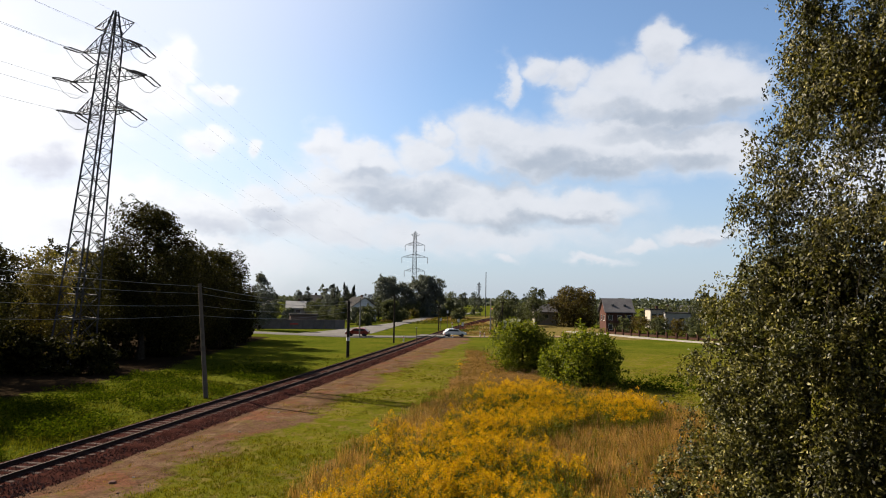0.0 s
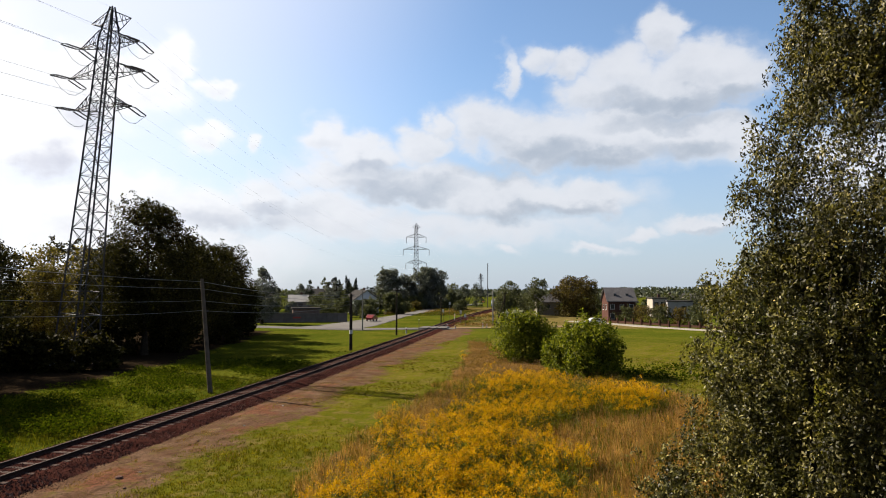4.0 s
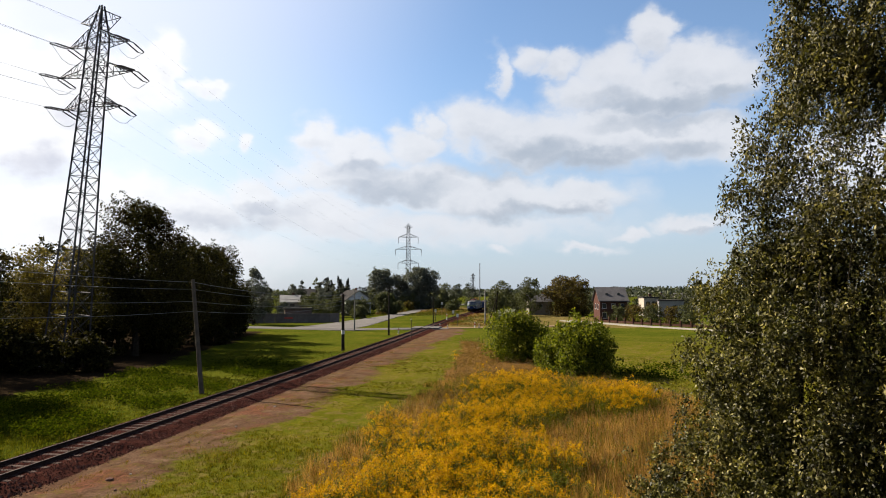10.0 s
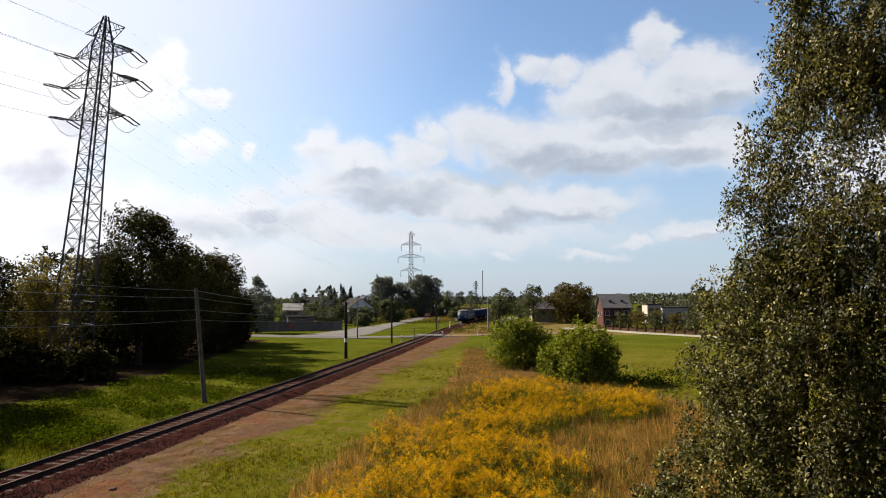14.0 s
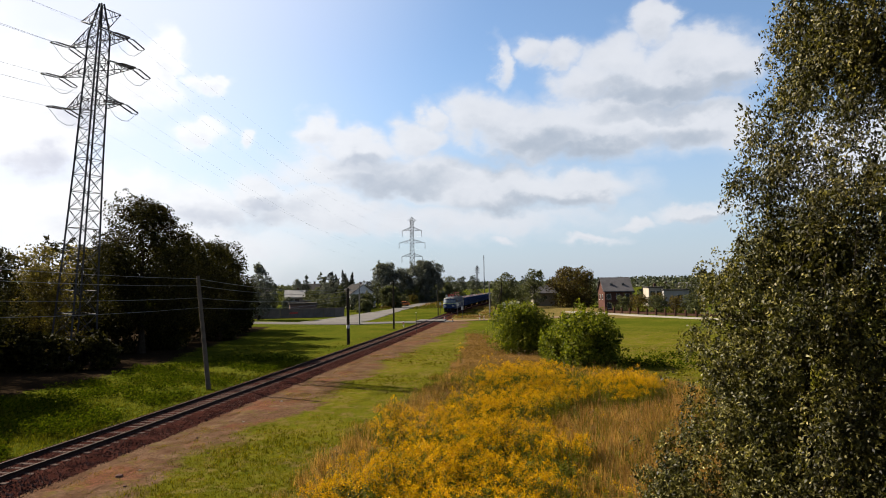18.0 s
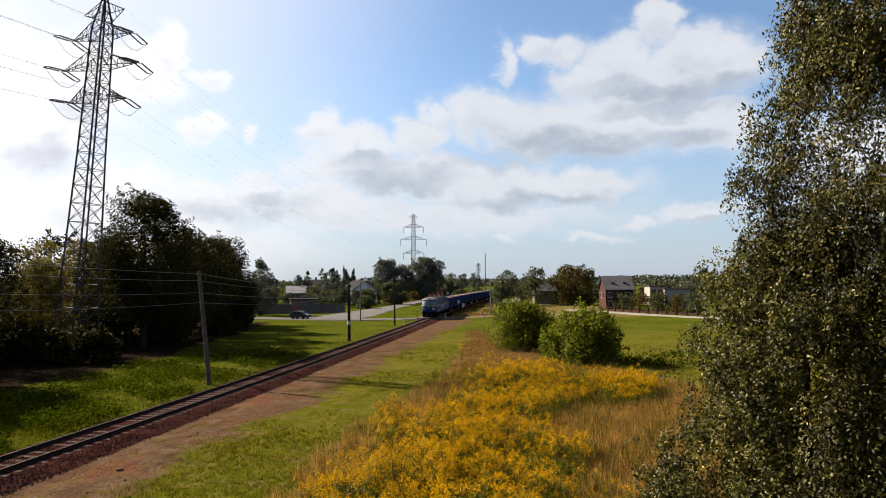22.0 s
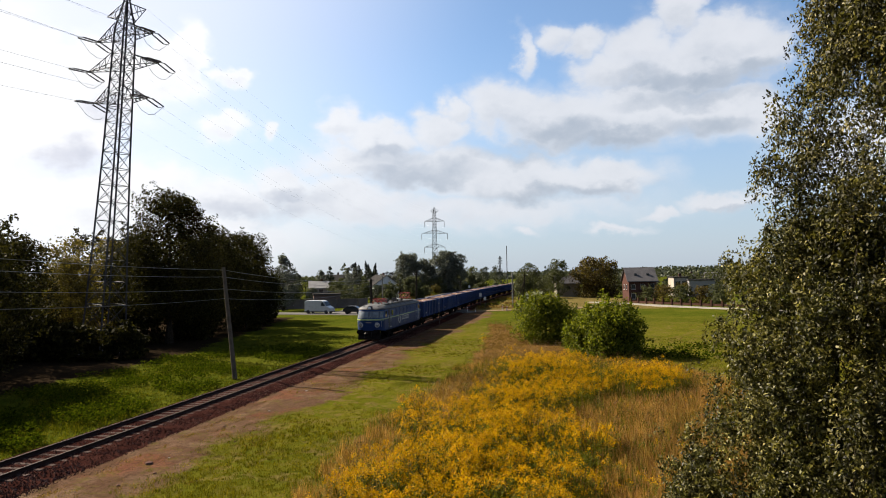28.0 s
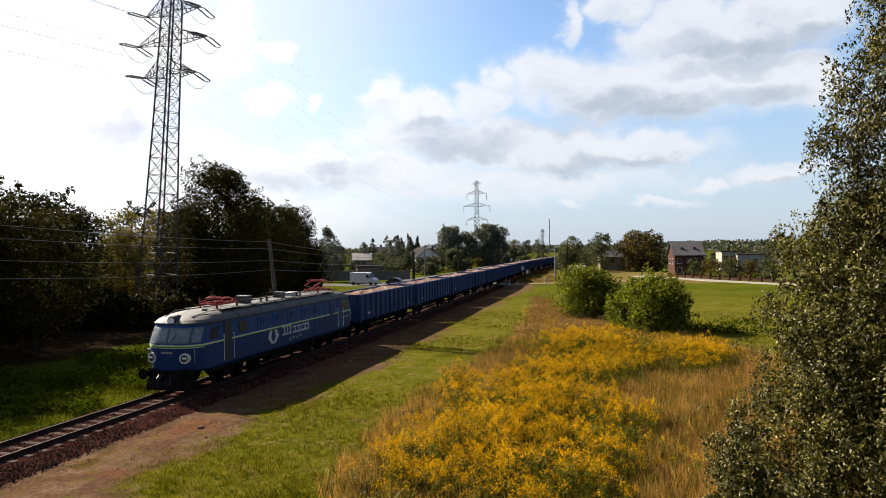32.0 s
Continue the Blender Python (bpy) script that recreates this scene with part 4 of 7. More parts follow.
        for x in (-3.7, -2.0, -0.2, 1.6, 3.4):
            lv = part("louvre", box(x - 0.5, s * 1.48 - 0.02, 2.62, x + 0.5, s * 1.48 + 0.02, 3.08, 0.01), "loco_navy", lo, "dark ventilation louvre")
            for k in range(4):
                part("louvre_slat", box(x - 0.46, s * 1.50 - 0.012, 2.67 + 0.1 * k, x + 0.46, s * 1.50 + 0.012, 2.70 + 0.1 * k), "loco_blue", lv)
        part("rear_door_panel", box(-6.0, s * 1.5 - 0.02, 1.3, -5.35, s * 1.5 + 0.012, 3.15, 0.01), "loco_navy", lo)
        # emblem and lettering as plain shapes
        for k, (dx, dz) in enumerate(((0, 0), (0.28, 0.0))):
            sg = 1 if k == 0 else -1
            pts = [(-0.02, -0.42), (0.2, -0.42), (-0.08, -0.02), (0.05, 0.42), (-0.16, 0.42), (-0.34, 0.0)]
            bm = extruded([(2.3 + 1.3 * dx + sg * 1.3 * px * s, 1.80 + dz + pz * 0.95) for px, pz in pts], s * 1.5 + s * 0.002, s * 1.5 + s * 0.012)
            part("emblem", bm, "white_paint", lo, "white angular emblem")
        x = 1.45
        for wd, hh in ((0.36, 0.56), (0.36, 0.56), (0.36, 0.56), (0.12, 0.0), (0.46, 0.44), (0.46, 0.44), (0.34, 0.44), (0.46, 0.44), (0.46, 0.44)):
            if hh:
                bm = box(x - wd, s * 1.5 - 0.01, 1.72, x - wd + 0.10, s * 1.5 + 0.012, 1.72 + hh)
                box(x - wd + 0.10, s * 1.5 - 0.01, 1.72 + hh - 0.10, x - 0.05, s * 1.5 + 0.012, 1.72 + hh, bm=bm)
                box(x - wd + 0.10, s * 1.5 - 0.01, 1.72, x - 0.05, s * 1.5 + 0.012, 1.82, bm=bm)
                part("lettering_bar", bm, "white_paint", lo)
            x -= wd + 0.02
        for k in range(4):
            part("lettering_bar", box(0.25 - 0.45 * k, s * 1.5 - 0.01, 1.36 + 0.05 * (k % 2), 0.6 - 0.45 * k, s * 1.5 + 0.008, 1.46 + 0.05 * (k % 2)), "plaster_grey", lo)
        part("number_bar", box(-8.7, s * 1.5 - 0.01, 1.82, -7.4, s * 1.5 + 0.01, 2.0), "plaster_grey", lo)
        part("sole_bar", box(-H + 1.3, s * 1.40 - 0.06, 0.86, H - 1.3, s * 1.40 + 0.06, 1.03, 0.01), "under", lo)
    # roof gear
    for x, lx, ly, h, mat in ((3.2, 0.34, 0.32, 0.40, "loco_roof"), (-1.0, 0.28, 0.28, 0.34, "loco_roof"), (-2.6, 0.45, 0.3, 0.22, "white_paint")):
        bx = part("roof_box", box(x - lx, -ly, 3.78, x + lx, ly, 3.80 + h, 0.03), mat, lo, "grey equipment box on the roof")
        part("box_lid", box(x - lx - 0.03, -ly - 0.03, 3.80 + h, x + lx + 0.03, ly + 0.03, 3.83 + h), mat, bx)
    for x in (2.2, 1.5, -0.4, -2.3, -2.8):
        for s in (-0.55, 0.55):
            bm = tube((x, s, 3.7), (x, s, 4.05), 0.07, 0.045, n=10)
            for k in range(3):
                tube((x, s, 3.8 + k * 0.08), (x, s, 3.83 + k * 0.08), 0.1, n=10, bm=bm)
            part("insulator", bm, "insulator", lo)
    part("roof_busbar", pipe([(4.4, 0.55, 4.07), (2.2, 0.55, 4.07), (-0.4, 0.55, 4.07), (-4.4, 0.55, 4.07)], 0.02), "rail", lo)
    for s in (-1, 1):
        part("roof_walkway", box(-7.0, s * 0.95 - 0.15, 3.8, 7.0, s * 0.95 + 0.15, 3.83), "loco_roof", lo)
    part("horn", tube((7.3, 0.5, 3.78), (7.75, 0.5, 3.8), 0.04, 0.1, n=10), "steel_grey", lo)
    for x0, up in ((5.6, 0.16), (-6.6, 0.5)):
        pg = part("pantograph", box(x0 - 1.0, -0.55, 3.98, x0 + 1.0, -0.48, 4.05), "red_paint", lo, "red pantograph, folded down" if up < 0.5 else "red pantograph, half raised")
        bm = box(x0 - 1.0, 0.48, 3.98, x0 + 1.0, 0.55, 4.05)
        for x in (-0.95, 0.95):
            box(x0 + x - 0.04, -0.48, 3.98, x0 + x + 0.04, 0.48, 4.05, bm=bm)
            for y in (-0.5, 0.5):
                tube((x0 + x, y, 3.68), (x0 + x, y, 3.99), 0.06, n=8, bm=bm)
        part("pantograph_base", bm, "red_paint", pg)
        for y in (-0.45, 0.45):
            part("pantograph_arm", pipe([(x0 - 0.15, y, 4.06), (x0 + 1.25, y * 0.8, 4.08 + up * 0.5), (x0, y * 0.9, 4.1 + up)], 0.03), "red_paint", pg)
            part("pantograph_arm", pipe([(x0 + 0.15, y, 4.06), (x0 - 1.25, y * 0.8, 4.08 + up * 0.5), (x0, y * 0.9, 4.1 + up)], 0.03), "red_paint", pg)
        part("pantograph_head", pipe([(x0, -0.85, 4.05 + up), (x0, -0.6, 4.14 + up), (x0, 0.6, 4.14 + up), (x0, 0.85, 4.05 + up)], 0.035), "red_paint", pg)
    part("underframe_box", box(-2.2, -1.3, 0.45, 2.2, 1.3, 1.02, 0.05), "under", lo)
    for x in (-5.2, 5.2):
        bogie(lo, x, (-1.75, 0, 1.75), 0.6, 4.9)
    return lo


def wagon():
    """Open high-sided bogie wagon, loaded."""
    wg = new("open_freight_wagon")
    tagged(wg, "blue ribbed open freight wagon heaped with rusty rubble", "freight wagon", "wagons of the freight train")
    L, W, z0, z1 = 7.32, 1.42, 1.22, 3.22
    for s in (-1, 1):
        part("side_wall", box(-L, s * W - 0.03, z0, L, s * W + 0.03, z1), "wagon_blue", wg)
    for e in (-1, 1):
        part("end_wall", box(e * L - 0.03, -W + 0.03, z0, e * L + 0.03, W - 0.03, z1), "wagon_blue", wg)
    rib = None
    for s in (-1, 1):
        for k in range(13):
            x = -L + 0.07 + k * (2 * L - 0.14) / 12
            if rib is None:
                rib = part("rib", box(-0.065, -0.07, z0 - 0.1, 0.065, 0.07, z1 - 0.04, 0.015), "wagon_blue", wg, at=pose(x, s * (W + 0.08), 0))
            else:
                again(rib, pose(x, s * (W + 0.08), 0), wg)
    for e in (-1, 1):
        for y in (-1.1, -0.4, 0.4, 1.1):
            again(rib, pose(e * (L + 0.08), y, 0), wg)
    bm = bmesh.new()
    for s in (-1, 1):
        box(-L - 0.1, s * W - 0.07, z1 - 0.06, L + 0.1, s * W + 0.09, z1 + 0.05, bm=bm)
    for e in (-1, 1):
        box(e * L - 0.07, -W, z1 - 0.055, e * L + 0.07, W, z1 + 0.055, bm=bm)
    part("top_rail", bm, "wagon_blue", wg)
    part("floor_frame", box(-L, -1.25, 1.0, L, 1.25, z0, 0.02), "under", wg)
    part("centre_sill", box(-L, -0.25, 0.78, L, 0.25, 1.0), "under", wg)
    # Dark beams added to block the light that shows under the wagon.
    for s in (-1, 1):
        part("truss", box(-3.5, s * 0.9 - 0.06, 0.62, 3.5, s * 0.9 + 0.06, 1.0, 0.02), "under", wg)
    part("brake_cylinder", tube((-0.9, 0.5, 0.7), (0.5, 0.5, 0.7), 0.2, n=12), "under", wg)
    # heaped load
    rng = np.random.default_rng(11)
    nx, ny = 40, 9
    xs, ys = np.linspace(-L + 0.05, L - 0.05, nx), np.linspace(-W + 0.04, W - 0.04, ny)
    v, f = [], []
    for i, x in enumerate(xs):
        for j, y in enumerate(ys):
            edge = min(1.0, (W - abs(y)) / 0.6, (L - abs(x)) / 0.8)
            v.append((x, y, z1 - 0.14 + 0.13 * edge * (0.8 + 0.3 * math.sin(x * 1.1)) + rng.normal(0, 0.05)))
    for i in range(nx - 1):
        for j in range(ny - 1):
            a = i * ny + j
            f.append((a, a + ny, a + ny + 1, a + 1))
    me = bpy.data.meshes.new("load")
    me.from_pydata(v, [], f)
    me.materials.append(M["rust_load"])
    ld = new("load", me)
    ld.parent = wg
    tagged(ld, "orange-brown rubble heaped above the rim")
    # number panel and white marks
    for s in (-1, 1):
        part("number_bars", box(4.9, s * (W + 0.03) - 0.004, 1.6, 5.5, s * (W + 0.03) + 0.006, 1.75), "white_paint", wg)
        part("data_bars", box(-5.6, s * (W + 0.03) - 0.004, 1.5, -5.2, s * (W + 0.03) + 0.006, 1.62), "white_paint", wg)
    for x in (-5.0, 5.0):
        bogie(wg, x, (-0.9, 0.9), 0.46, 2.5)
    for e in (-1, 1):
        buffers(wg, e * 7.4, e)
    return wg


LOCO = locomotive()
WAGONS = [wagon()]
for _ in range(25):
    WAGONS.append(copy_thing(WAGONS[0], pose(0, 0, 0)))
# seconds, and where the front buffers are (y of the plan)
TRAIN = [(0, 303), (6, 254), (9, 229), (12, 204), (14, 185.5), (17.5, 162), (21, 132.0), (23, 114.5), (25, 96.8), (28, 68.2), (30, 49.0), (31, 39.3), (32, 29.8)]


# ---- trees ----
def trunk_and_limbs(bm, h, r, rng, spread, n=9, lean=0.0, start=0.3):
    top = h * 0.88
    pts = [(lean * (k / 8) ** 1.5 * h + 0.15 * r * math.sin(k * 1.7 + h), 0.15 * r * math.cos(k * 2.1), top * k / 8) for k in range(9)]
    pipe(pts, [r * (1.25 if k == 0 else 1) * (1 - k / 8.4) + 0.02 for k in range(9)], 8, bm)
    for k in range(n):
        f = start + (0.85 - start) * (k + 0.5) / n
        a = k * 2.4 + rng.uniform(0, 0.8)
        base = Vector(pts[int(f * 8)])
        ln = spread * rng.uniform(0.6, 0.95) * (1.1 - 0.6 * f)
        d = Vector((math.cos(a), math.sin(a), 0))
        pipe([base, base + d * ln * 0.5 + Vector((0, 0, ln * 0.35)), base + d * ln + Vector((0, 0, ln * 0.55))], [r * 0.35 * (1.1 - f), r * 0.22 * (1.1 - f), 0.02], 5, bm)


def tree(name, x, y, h, spread, leaf, count, mat, label, seed, low=0.12, top_round=0.75, clumps=60, narrow=1.0, category="tree", bark="bark", trunk=0.022, z=GROUND, group="", rise=0.8):
    """Broadleaf tree: crown of leaf clumps with gaps."""
    rng = np.random.default_rng(seed)
    ob = new(name)
    ob.matrix_basis = pose(x, y, z)
    tagged(ob, label, category, group)
    bm = bmesh.new()
    trunk_and_limbs(bm, h, max(0.06, h * trunk), rng, spread)
    part("trunk", bm, bark, ob)
    # clump centres in a crown whose width swells below the middle and closes at the top
    t = rng.uniform(0, 1, clumps) ** rise
    zc = h * (low + (0.93 - low) * t)
    wid = spread * narrow * np.clip(np.sin(math.pi * np.clip(t * 0.85 + 0.12, 0, 1)) ** top_round, 0.12, 1)
    a = rng.uniform(0, math.tau, clumps)
    rr = wid * np.sqrt(rng.uniform(0.12, 1, clumps)) * 0.80
    c = np.stack([rr * np.cos(a), rr * np.sin(a), zc], 1)
    cr = spread * rng.uniform(0.20, 0.40, clumps) * (0.65 + 0.35 * wid / spread)
    k = rng.integers(0, clumps, count)
    d = unit(rng.normal(size=(count, 3)))
    p = c[k] + d * (cr[k] * rng.uniform(0.45, 1.0, count) ** 0.6)[:, None] * np.array([1, 1, 0.78])
    # shoots that break the outline
    m = max(12, count // 260)
    own = rng.integers(0, clumps, m)
    d0 = unit(rng.normal(size=(m, 3)) + np.array([0, 0, 0.7]))
    j = rng.integers(0, m, count // 9)
    far = cr[own][j] * rng.uniform(0.85, 1.55, len(j))
    p[:len(j)] = c[own][j] + d0[j] * far[:, None] * np.array([1, 1, 0.9]) + rng.normal(0, leaf * 0.5, (len(j), 3))
    out = unit(p - np.array([0, 0, h * 0.5]))
    cr_ob = new("crown", raw_mesh("crown", leaves(p, leaf, rng, 0.7, out), 4, mat))
    cr_ob.parent = ob
    return ob


def conifer(x, y, h, spread, count, seed, label, mat="conifer", leaf=0.5):
    rng = np.random.default_rng(seed)
    ob = new("conifer_tree")
    ob.matrix_basis = pose(x, y, GROUND)
    tagged(ob, label, "tree")
    part("trunk", tube((0, 0, 0), (0, 0, h * 0.97), h * 0.018, 0.02), "bark", ob)
    t = rng.uniform(0, 1, count) ** 1.3
    tier = np.floor(t * 14) / 14
    r = spread * (1 - t ** 1.7) * (1 - 0.35 * t) * rng.uniform(0.25, 1.0, count) ** 0.5 + 0.05
    a = rng.uniform(0, math.tau, count)
    # uneven boughs and a slanting, broken outline
    r *= 0.78 + 0.3 * np.sin(3 * a + 9 * tier + seed) * np.sin(5 * tier * 7 + seed) + 0.22 * np.sin(tier * 60 + seed)
    p = np.stack([r * np.cos(a) + 0.5 * np.sin(t * 5 + seed), r * np.sin(a), h * (0.08 + 0.92 * (0.85 * t + 0.15 * tier)) - 0.22 * r], 1)
    o = new("crown", raw_mesh("crown", leaves(p, leaf, rng, 0.45, unit(p - np.array([0, 0, h * 0.4])), 0.5), 4, mat))
    o.parent = ob
    return ob


def pendulous(name, x, y, h, spread, twigs, per, leaf, mat, label, seed, low, profile, bark, droop=0.9, out_z=0.3, lean_leaf=0.7, reach=1.0):
    """A tree seen near by: leaves strung along hanging twigs. profile: height and crown radius."""
    rng = np.random.default_rng(seed)
    ob = new(name)
    ob.matrix_basis = pose(x, y, GROUND)
    tagged(ob, label, "tree")
    bm = bmesh.new()
    trunk_and_limbs(bm, h, h * 0.014, rng, spread * 0.9, 16, start=0.15)
    part("trunk", bm, bark, ob)
    zs = np.array([q[0] for q in profile])
    rs = np.array([q[1] for q in profile])
    z0 = np.where(rng.uniform(0, 1, twigs) < 0.36, rng.uniform(h * 0.24, h * 0.68, twigs), rng.uniform(low, h * 0.99, twigs))
    rad = np.interp(z0, zs, rs)
    a = np.where(rng.uniform(0, 1, twigs) < 0.6, math.atan2(-y, -x) + rng.uniform(-1.6, 1.6, twigs), rng.uniform(0, math.tau, twigs))
    lobe = 0.97 + 0.10 * np.sin(a * 3 + z0 * 1.3) + 0.07 * np.sin(a * 7 - z0 * 2.2)
    r0 = rad * lobe * rng.uniform(0.12, 1.0, twigs) ** 0.42
    s = np.stack([r0 * np.cos(a), r0 * np.sin(a), z0], 1)
    # twigs gather in sprays, with darker gaps between them
    own = rng.integers(0, twigs // 34, twigs)
    s = np.where(rng.uniform(0, 1, (twigs, 1)) < 0.86, s[own] + rng.normal(0, 1, (twigs, 3)) * [0.15, 0.15, 0.20], s)
    a = np.arctan2(s[:, 1], s[:, 0])
    ln = rng.uniform(0.35, 1.05, twigs) * reach
    u = rng.uniform(0, 1, (twigs, per))
    dirx = np.stack([np.cos(a), np.sin(a)], 1) * out_z
    p = np.empty((twigs, per, 3))
    swing = rng.normal(0, 0.12, (twigs, 1, 2))
    p[..., :2] = s[:, None, :2] + (dirx[:, None] * np.sin(u[..., None] * 2.2) + swing * u[..., None]) * ln[:, None, None]
    p[..., 2] = s[:, None, 2] + ln[:, None] * (0.25 * np.sin(u * 2.4) - droop * u * u)
    p += rng.normal(0, 0.035, p.shape)
    pts = p.reshape(-1, 3)
    out = unit(np.repeat(np.stack([np.cos(a), np.sin(a), 0 * a + 0.3], 1), per, 0))
    o = new("crown", raw_mesh("crown", leaves(pts, leaf * 1.06, rng, 0.48, out, lean_leaf * 2.2), 4, mat))
    o.parent = ob
    # the twigs themselves, thin triangles
    k = rng.choice(twigs, min(twigs, 2500), False)
    tip = s[k] + np.concatenate([dirx[k] * 0.8 * ln[k][:, None], (ln[k] * (0.17 - droop))[:, None]], 1)
    side = np.stack([-np.sin(a[k]), np.cos(a[k]), 0 * a[k]], 1) * 0.004
    tw = np.stack([s[k] - side, s[k] + side, tip], 1)
    o = new("twig_work", raw_mesh("twig_work", tw, 3, "bark"))
    o.parent = ob
    return ob


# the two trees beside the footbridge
pendulous("birch_tree", 7.6, 9.9, 16.5, 3.6, 13000, 28, 0.062, "leaf_birch", "tall birch tree with small glossy drooping leaves, glints put into their colour", 21, 1.5,
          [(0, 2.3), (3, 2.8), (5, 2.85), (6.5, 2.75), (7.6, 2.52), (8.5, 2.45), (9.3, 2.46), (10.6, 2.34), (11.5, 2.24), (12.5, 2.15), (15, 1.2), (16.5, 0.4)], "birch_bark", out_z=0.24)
pendulous("young_poplar_tree", 5.75, 10.6, 7.9, 2.3, 7600, 28, 0.060, "leaf_shrub", "dense young poplar tree with dark green leaves, glints put into their colour", 22, 0.4,
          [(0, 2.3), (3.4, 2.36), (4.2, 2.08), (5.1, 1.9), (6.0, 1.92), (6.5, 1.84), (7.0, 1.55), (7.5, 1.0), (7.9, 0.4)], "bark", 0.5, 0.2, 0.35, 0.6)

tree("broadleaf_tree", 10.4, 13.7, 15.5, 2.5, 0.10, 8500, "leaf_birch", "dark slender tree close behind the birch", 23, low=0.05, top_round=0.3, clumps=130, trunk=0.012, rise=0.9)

# bushes in the meadow
tree("broad_bush", 8.0, 69, 4.8, 3.9, 0.22, 20000, "leaf_bush", "rounded bright green bush at the meadow's edge", 31, low=0.0, top_round=0.35, clumps=90, category="bush", trunk=0.02, rise=1.15)
tree("broad_bush", 11.7, 57.5, 4.3, 3.8, 0.21, 26000, "leaf_bush", "large leafy bright green bush at the meadow's edge", 32, low=0.0, top_round=0.35, clumps=110, category="bush", trunk=0.02, rise=1.15)

# the wood beside the line; its dark shade is in the leaf colour
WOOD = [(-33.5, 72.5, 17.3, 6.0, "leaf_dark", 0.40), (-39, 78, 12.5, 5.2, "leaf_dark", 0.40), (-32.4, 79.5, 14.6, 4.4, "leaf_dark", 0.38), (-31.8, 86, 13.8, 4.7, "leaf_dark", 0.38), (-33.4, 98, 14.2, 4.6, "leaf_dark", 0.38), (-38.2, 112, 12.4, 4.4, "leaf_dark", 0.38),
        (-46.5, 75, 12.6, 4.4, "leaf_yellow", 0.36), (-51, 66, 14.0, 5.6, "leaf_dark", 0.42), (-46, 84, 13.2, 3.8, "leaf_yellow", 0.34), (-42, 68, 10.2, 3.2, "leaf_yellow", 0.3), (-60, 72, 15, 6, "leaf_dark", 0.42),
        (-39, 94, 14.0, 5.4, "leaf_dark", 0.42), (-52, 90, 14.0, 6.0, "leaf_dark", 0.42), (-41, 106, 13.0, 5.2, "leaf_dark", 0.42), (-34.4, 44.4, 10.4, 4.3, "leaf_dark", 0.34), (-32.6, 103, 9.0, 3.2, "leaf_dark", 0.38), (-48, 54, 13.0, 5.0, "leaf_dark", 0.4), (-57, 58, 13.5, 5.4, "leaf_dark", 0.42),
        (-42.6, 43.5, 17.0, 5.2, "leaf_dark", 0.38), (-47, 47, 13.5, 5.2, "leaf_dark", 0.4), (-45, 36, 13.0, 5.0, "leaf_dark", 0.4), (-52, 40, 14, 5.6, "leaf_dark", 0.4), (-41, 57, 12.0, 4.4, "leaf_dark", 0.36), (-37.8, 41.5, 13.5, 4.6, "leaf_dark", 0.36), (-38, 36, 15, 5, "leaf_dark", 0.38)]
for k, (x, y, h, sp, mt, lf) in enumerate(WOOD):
    tree("broadleaf_tree", x, y, h, sp, lf * (0.64 if x > -44 else 0.95), (34000 if h > 17 and y > 60 else 15000) if x > -44 else 5500, mt, "slender tree with yellowing leaves at the wood's edge" if mt == "leaf_yellow" else "dense broadleaf tree at the wood's edge, shade in its leaf colour", 40 + k, low=0.13 if x > -44 else 0.02, top_round=0.36, clumps=130, rise=0.9, group="trees of the wood")
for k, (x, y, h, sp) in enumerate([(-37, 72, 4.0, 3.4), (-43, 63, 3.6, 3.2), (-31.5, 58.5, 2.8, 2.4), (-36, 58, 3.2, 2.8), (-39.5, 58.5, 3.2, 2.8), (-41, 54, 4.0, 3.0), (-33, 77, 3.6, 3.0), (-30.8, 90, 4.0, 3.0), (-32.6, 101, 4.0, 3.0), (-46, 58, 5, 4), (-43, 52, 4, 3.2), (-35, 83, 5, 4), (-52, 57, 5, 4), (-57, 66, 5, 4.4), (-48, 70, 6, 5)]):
    tree("undergrowth_bush", x, y, h, sp, 0.38, 3000, "leaf_dark", "undergrowth bush at the foot of the wood, shade in its leaf colour", 140 + k, low=0.0, top_round=0.35, clumps=45, category="bush", group="undergrowth of the wood")

# distant trees; the palest carry haze in their leaf colour
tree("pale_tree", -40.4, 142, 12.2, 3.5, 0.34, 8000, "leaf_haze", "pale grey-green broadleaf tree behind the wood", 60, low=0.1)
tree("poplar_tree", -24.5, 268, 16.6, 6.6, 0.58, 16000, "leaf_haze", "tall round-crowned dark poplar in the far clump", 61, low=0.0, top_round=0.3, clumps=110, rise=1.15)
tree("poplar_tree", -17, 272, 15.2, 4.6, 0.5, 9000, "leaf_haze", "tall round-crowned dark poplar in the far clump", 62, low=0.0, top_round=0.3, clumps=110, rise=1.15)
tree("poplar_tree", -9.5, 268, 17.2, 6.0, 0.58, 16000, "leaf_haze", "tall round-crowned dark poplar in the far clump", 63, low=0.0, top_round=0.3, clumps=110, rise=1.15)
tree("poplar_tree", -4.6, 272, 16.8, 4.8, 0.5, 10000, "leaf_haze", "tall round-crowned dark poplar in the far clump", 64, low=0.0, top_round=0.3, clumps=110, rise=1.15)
tree("willow_bush", -16.9, 206, 6.7, 3.9, 0.42, 9000, "leaf_mid", "rounded dark bush beside the side road", 65, low=0.0, top_round=0.3, category="bush", rise=1.2)
tree("willow_bush", -24.5, 196, 4.6, 2.8, 0.42, 6000, "leaf_mid", "rounded dark bush beside the side road", 64, low=0.0, top_round=0.3, category="bush", rise=1.2)
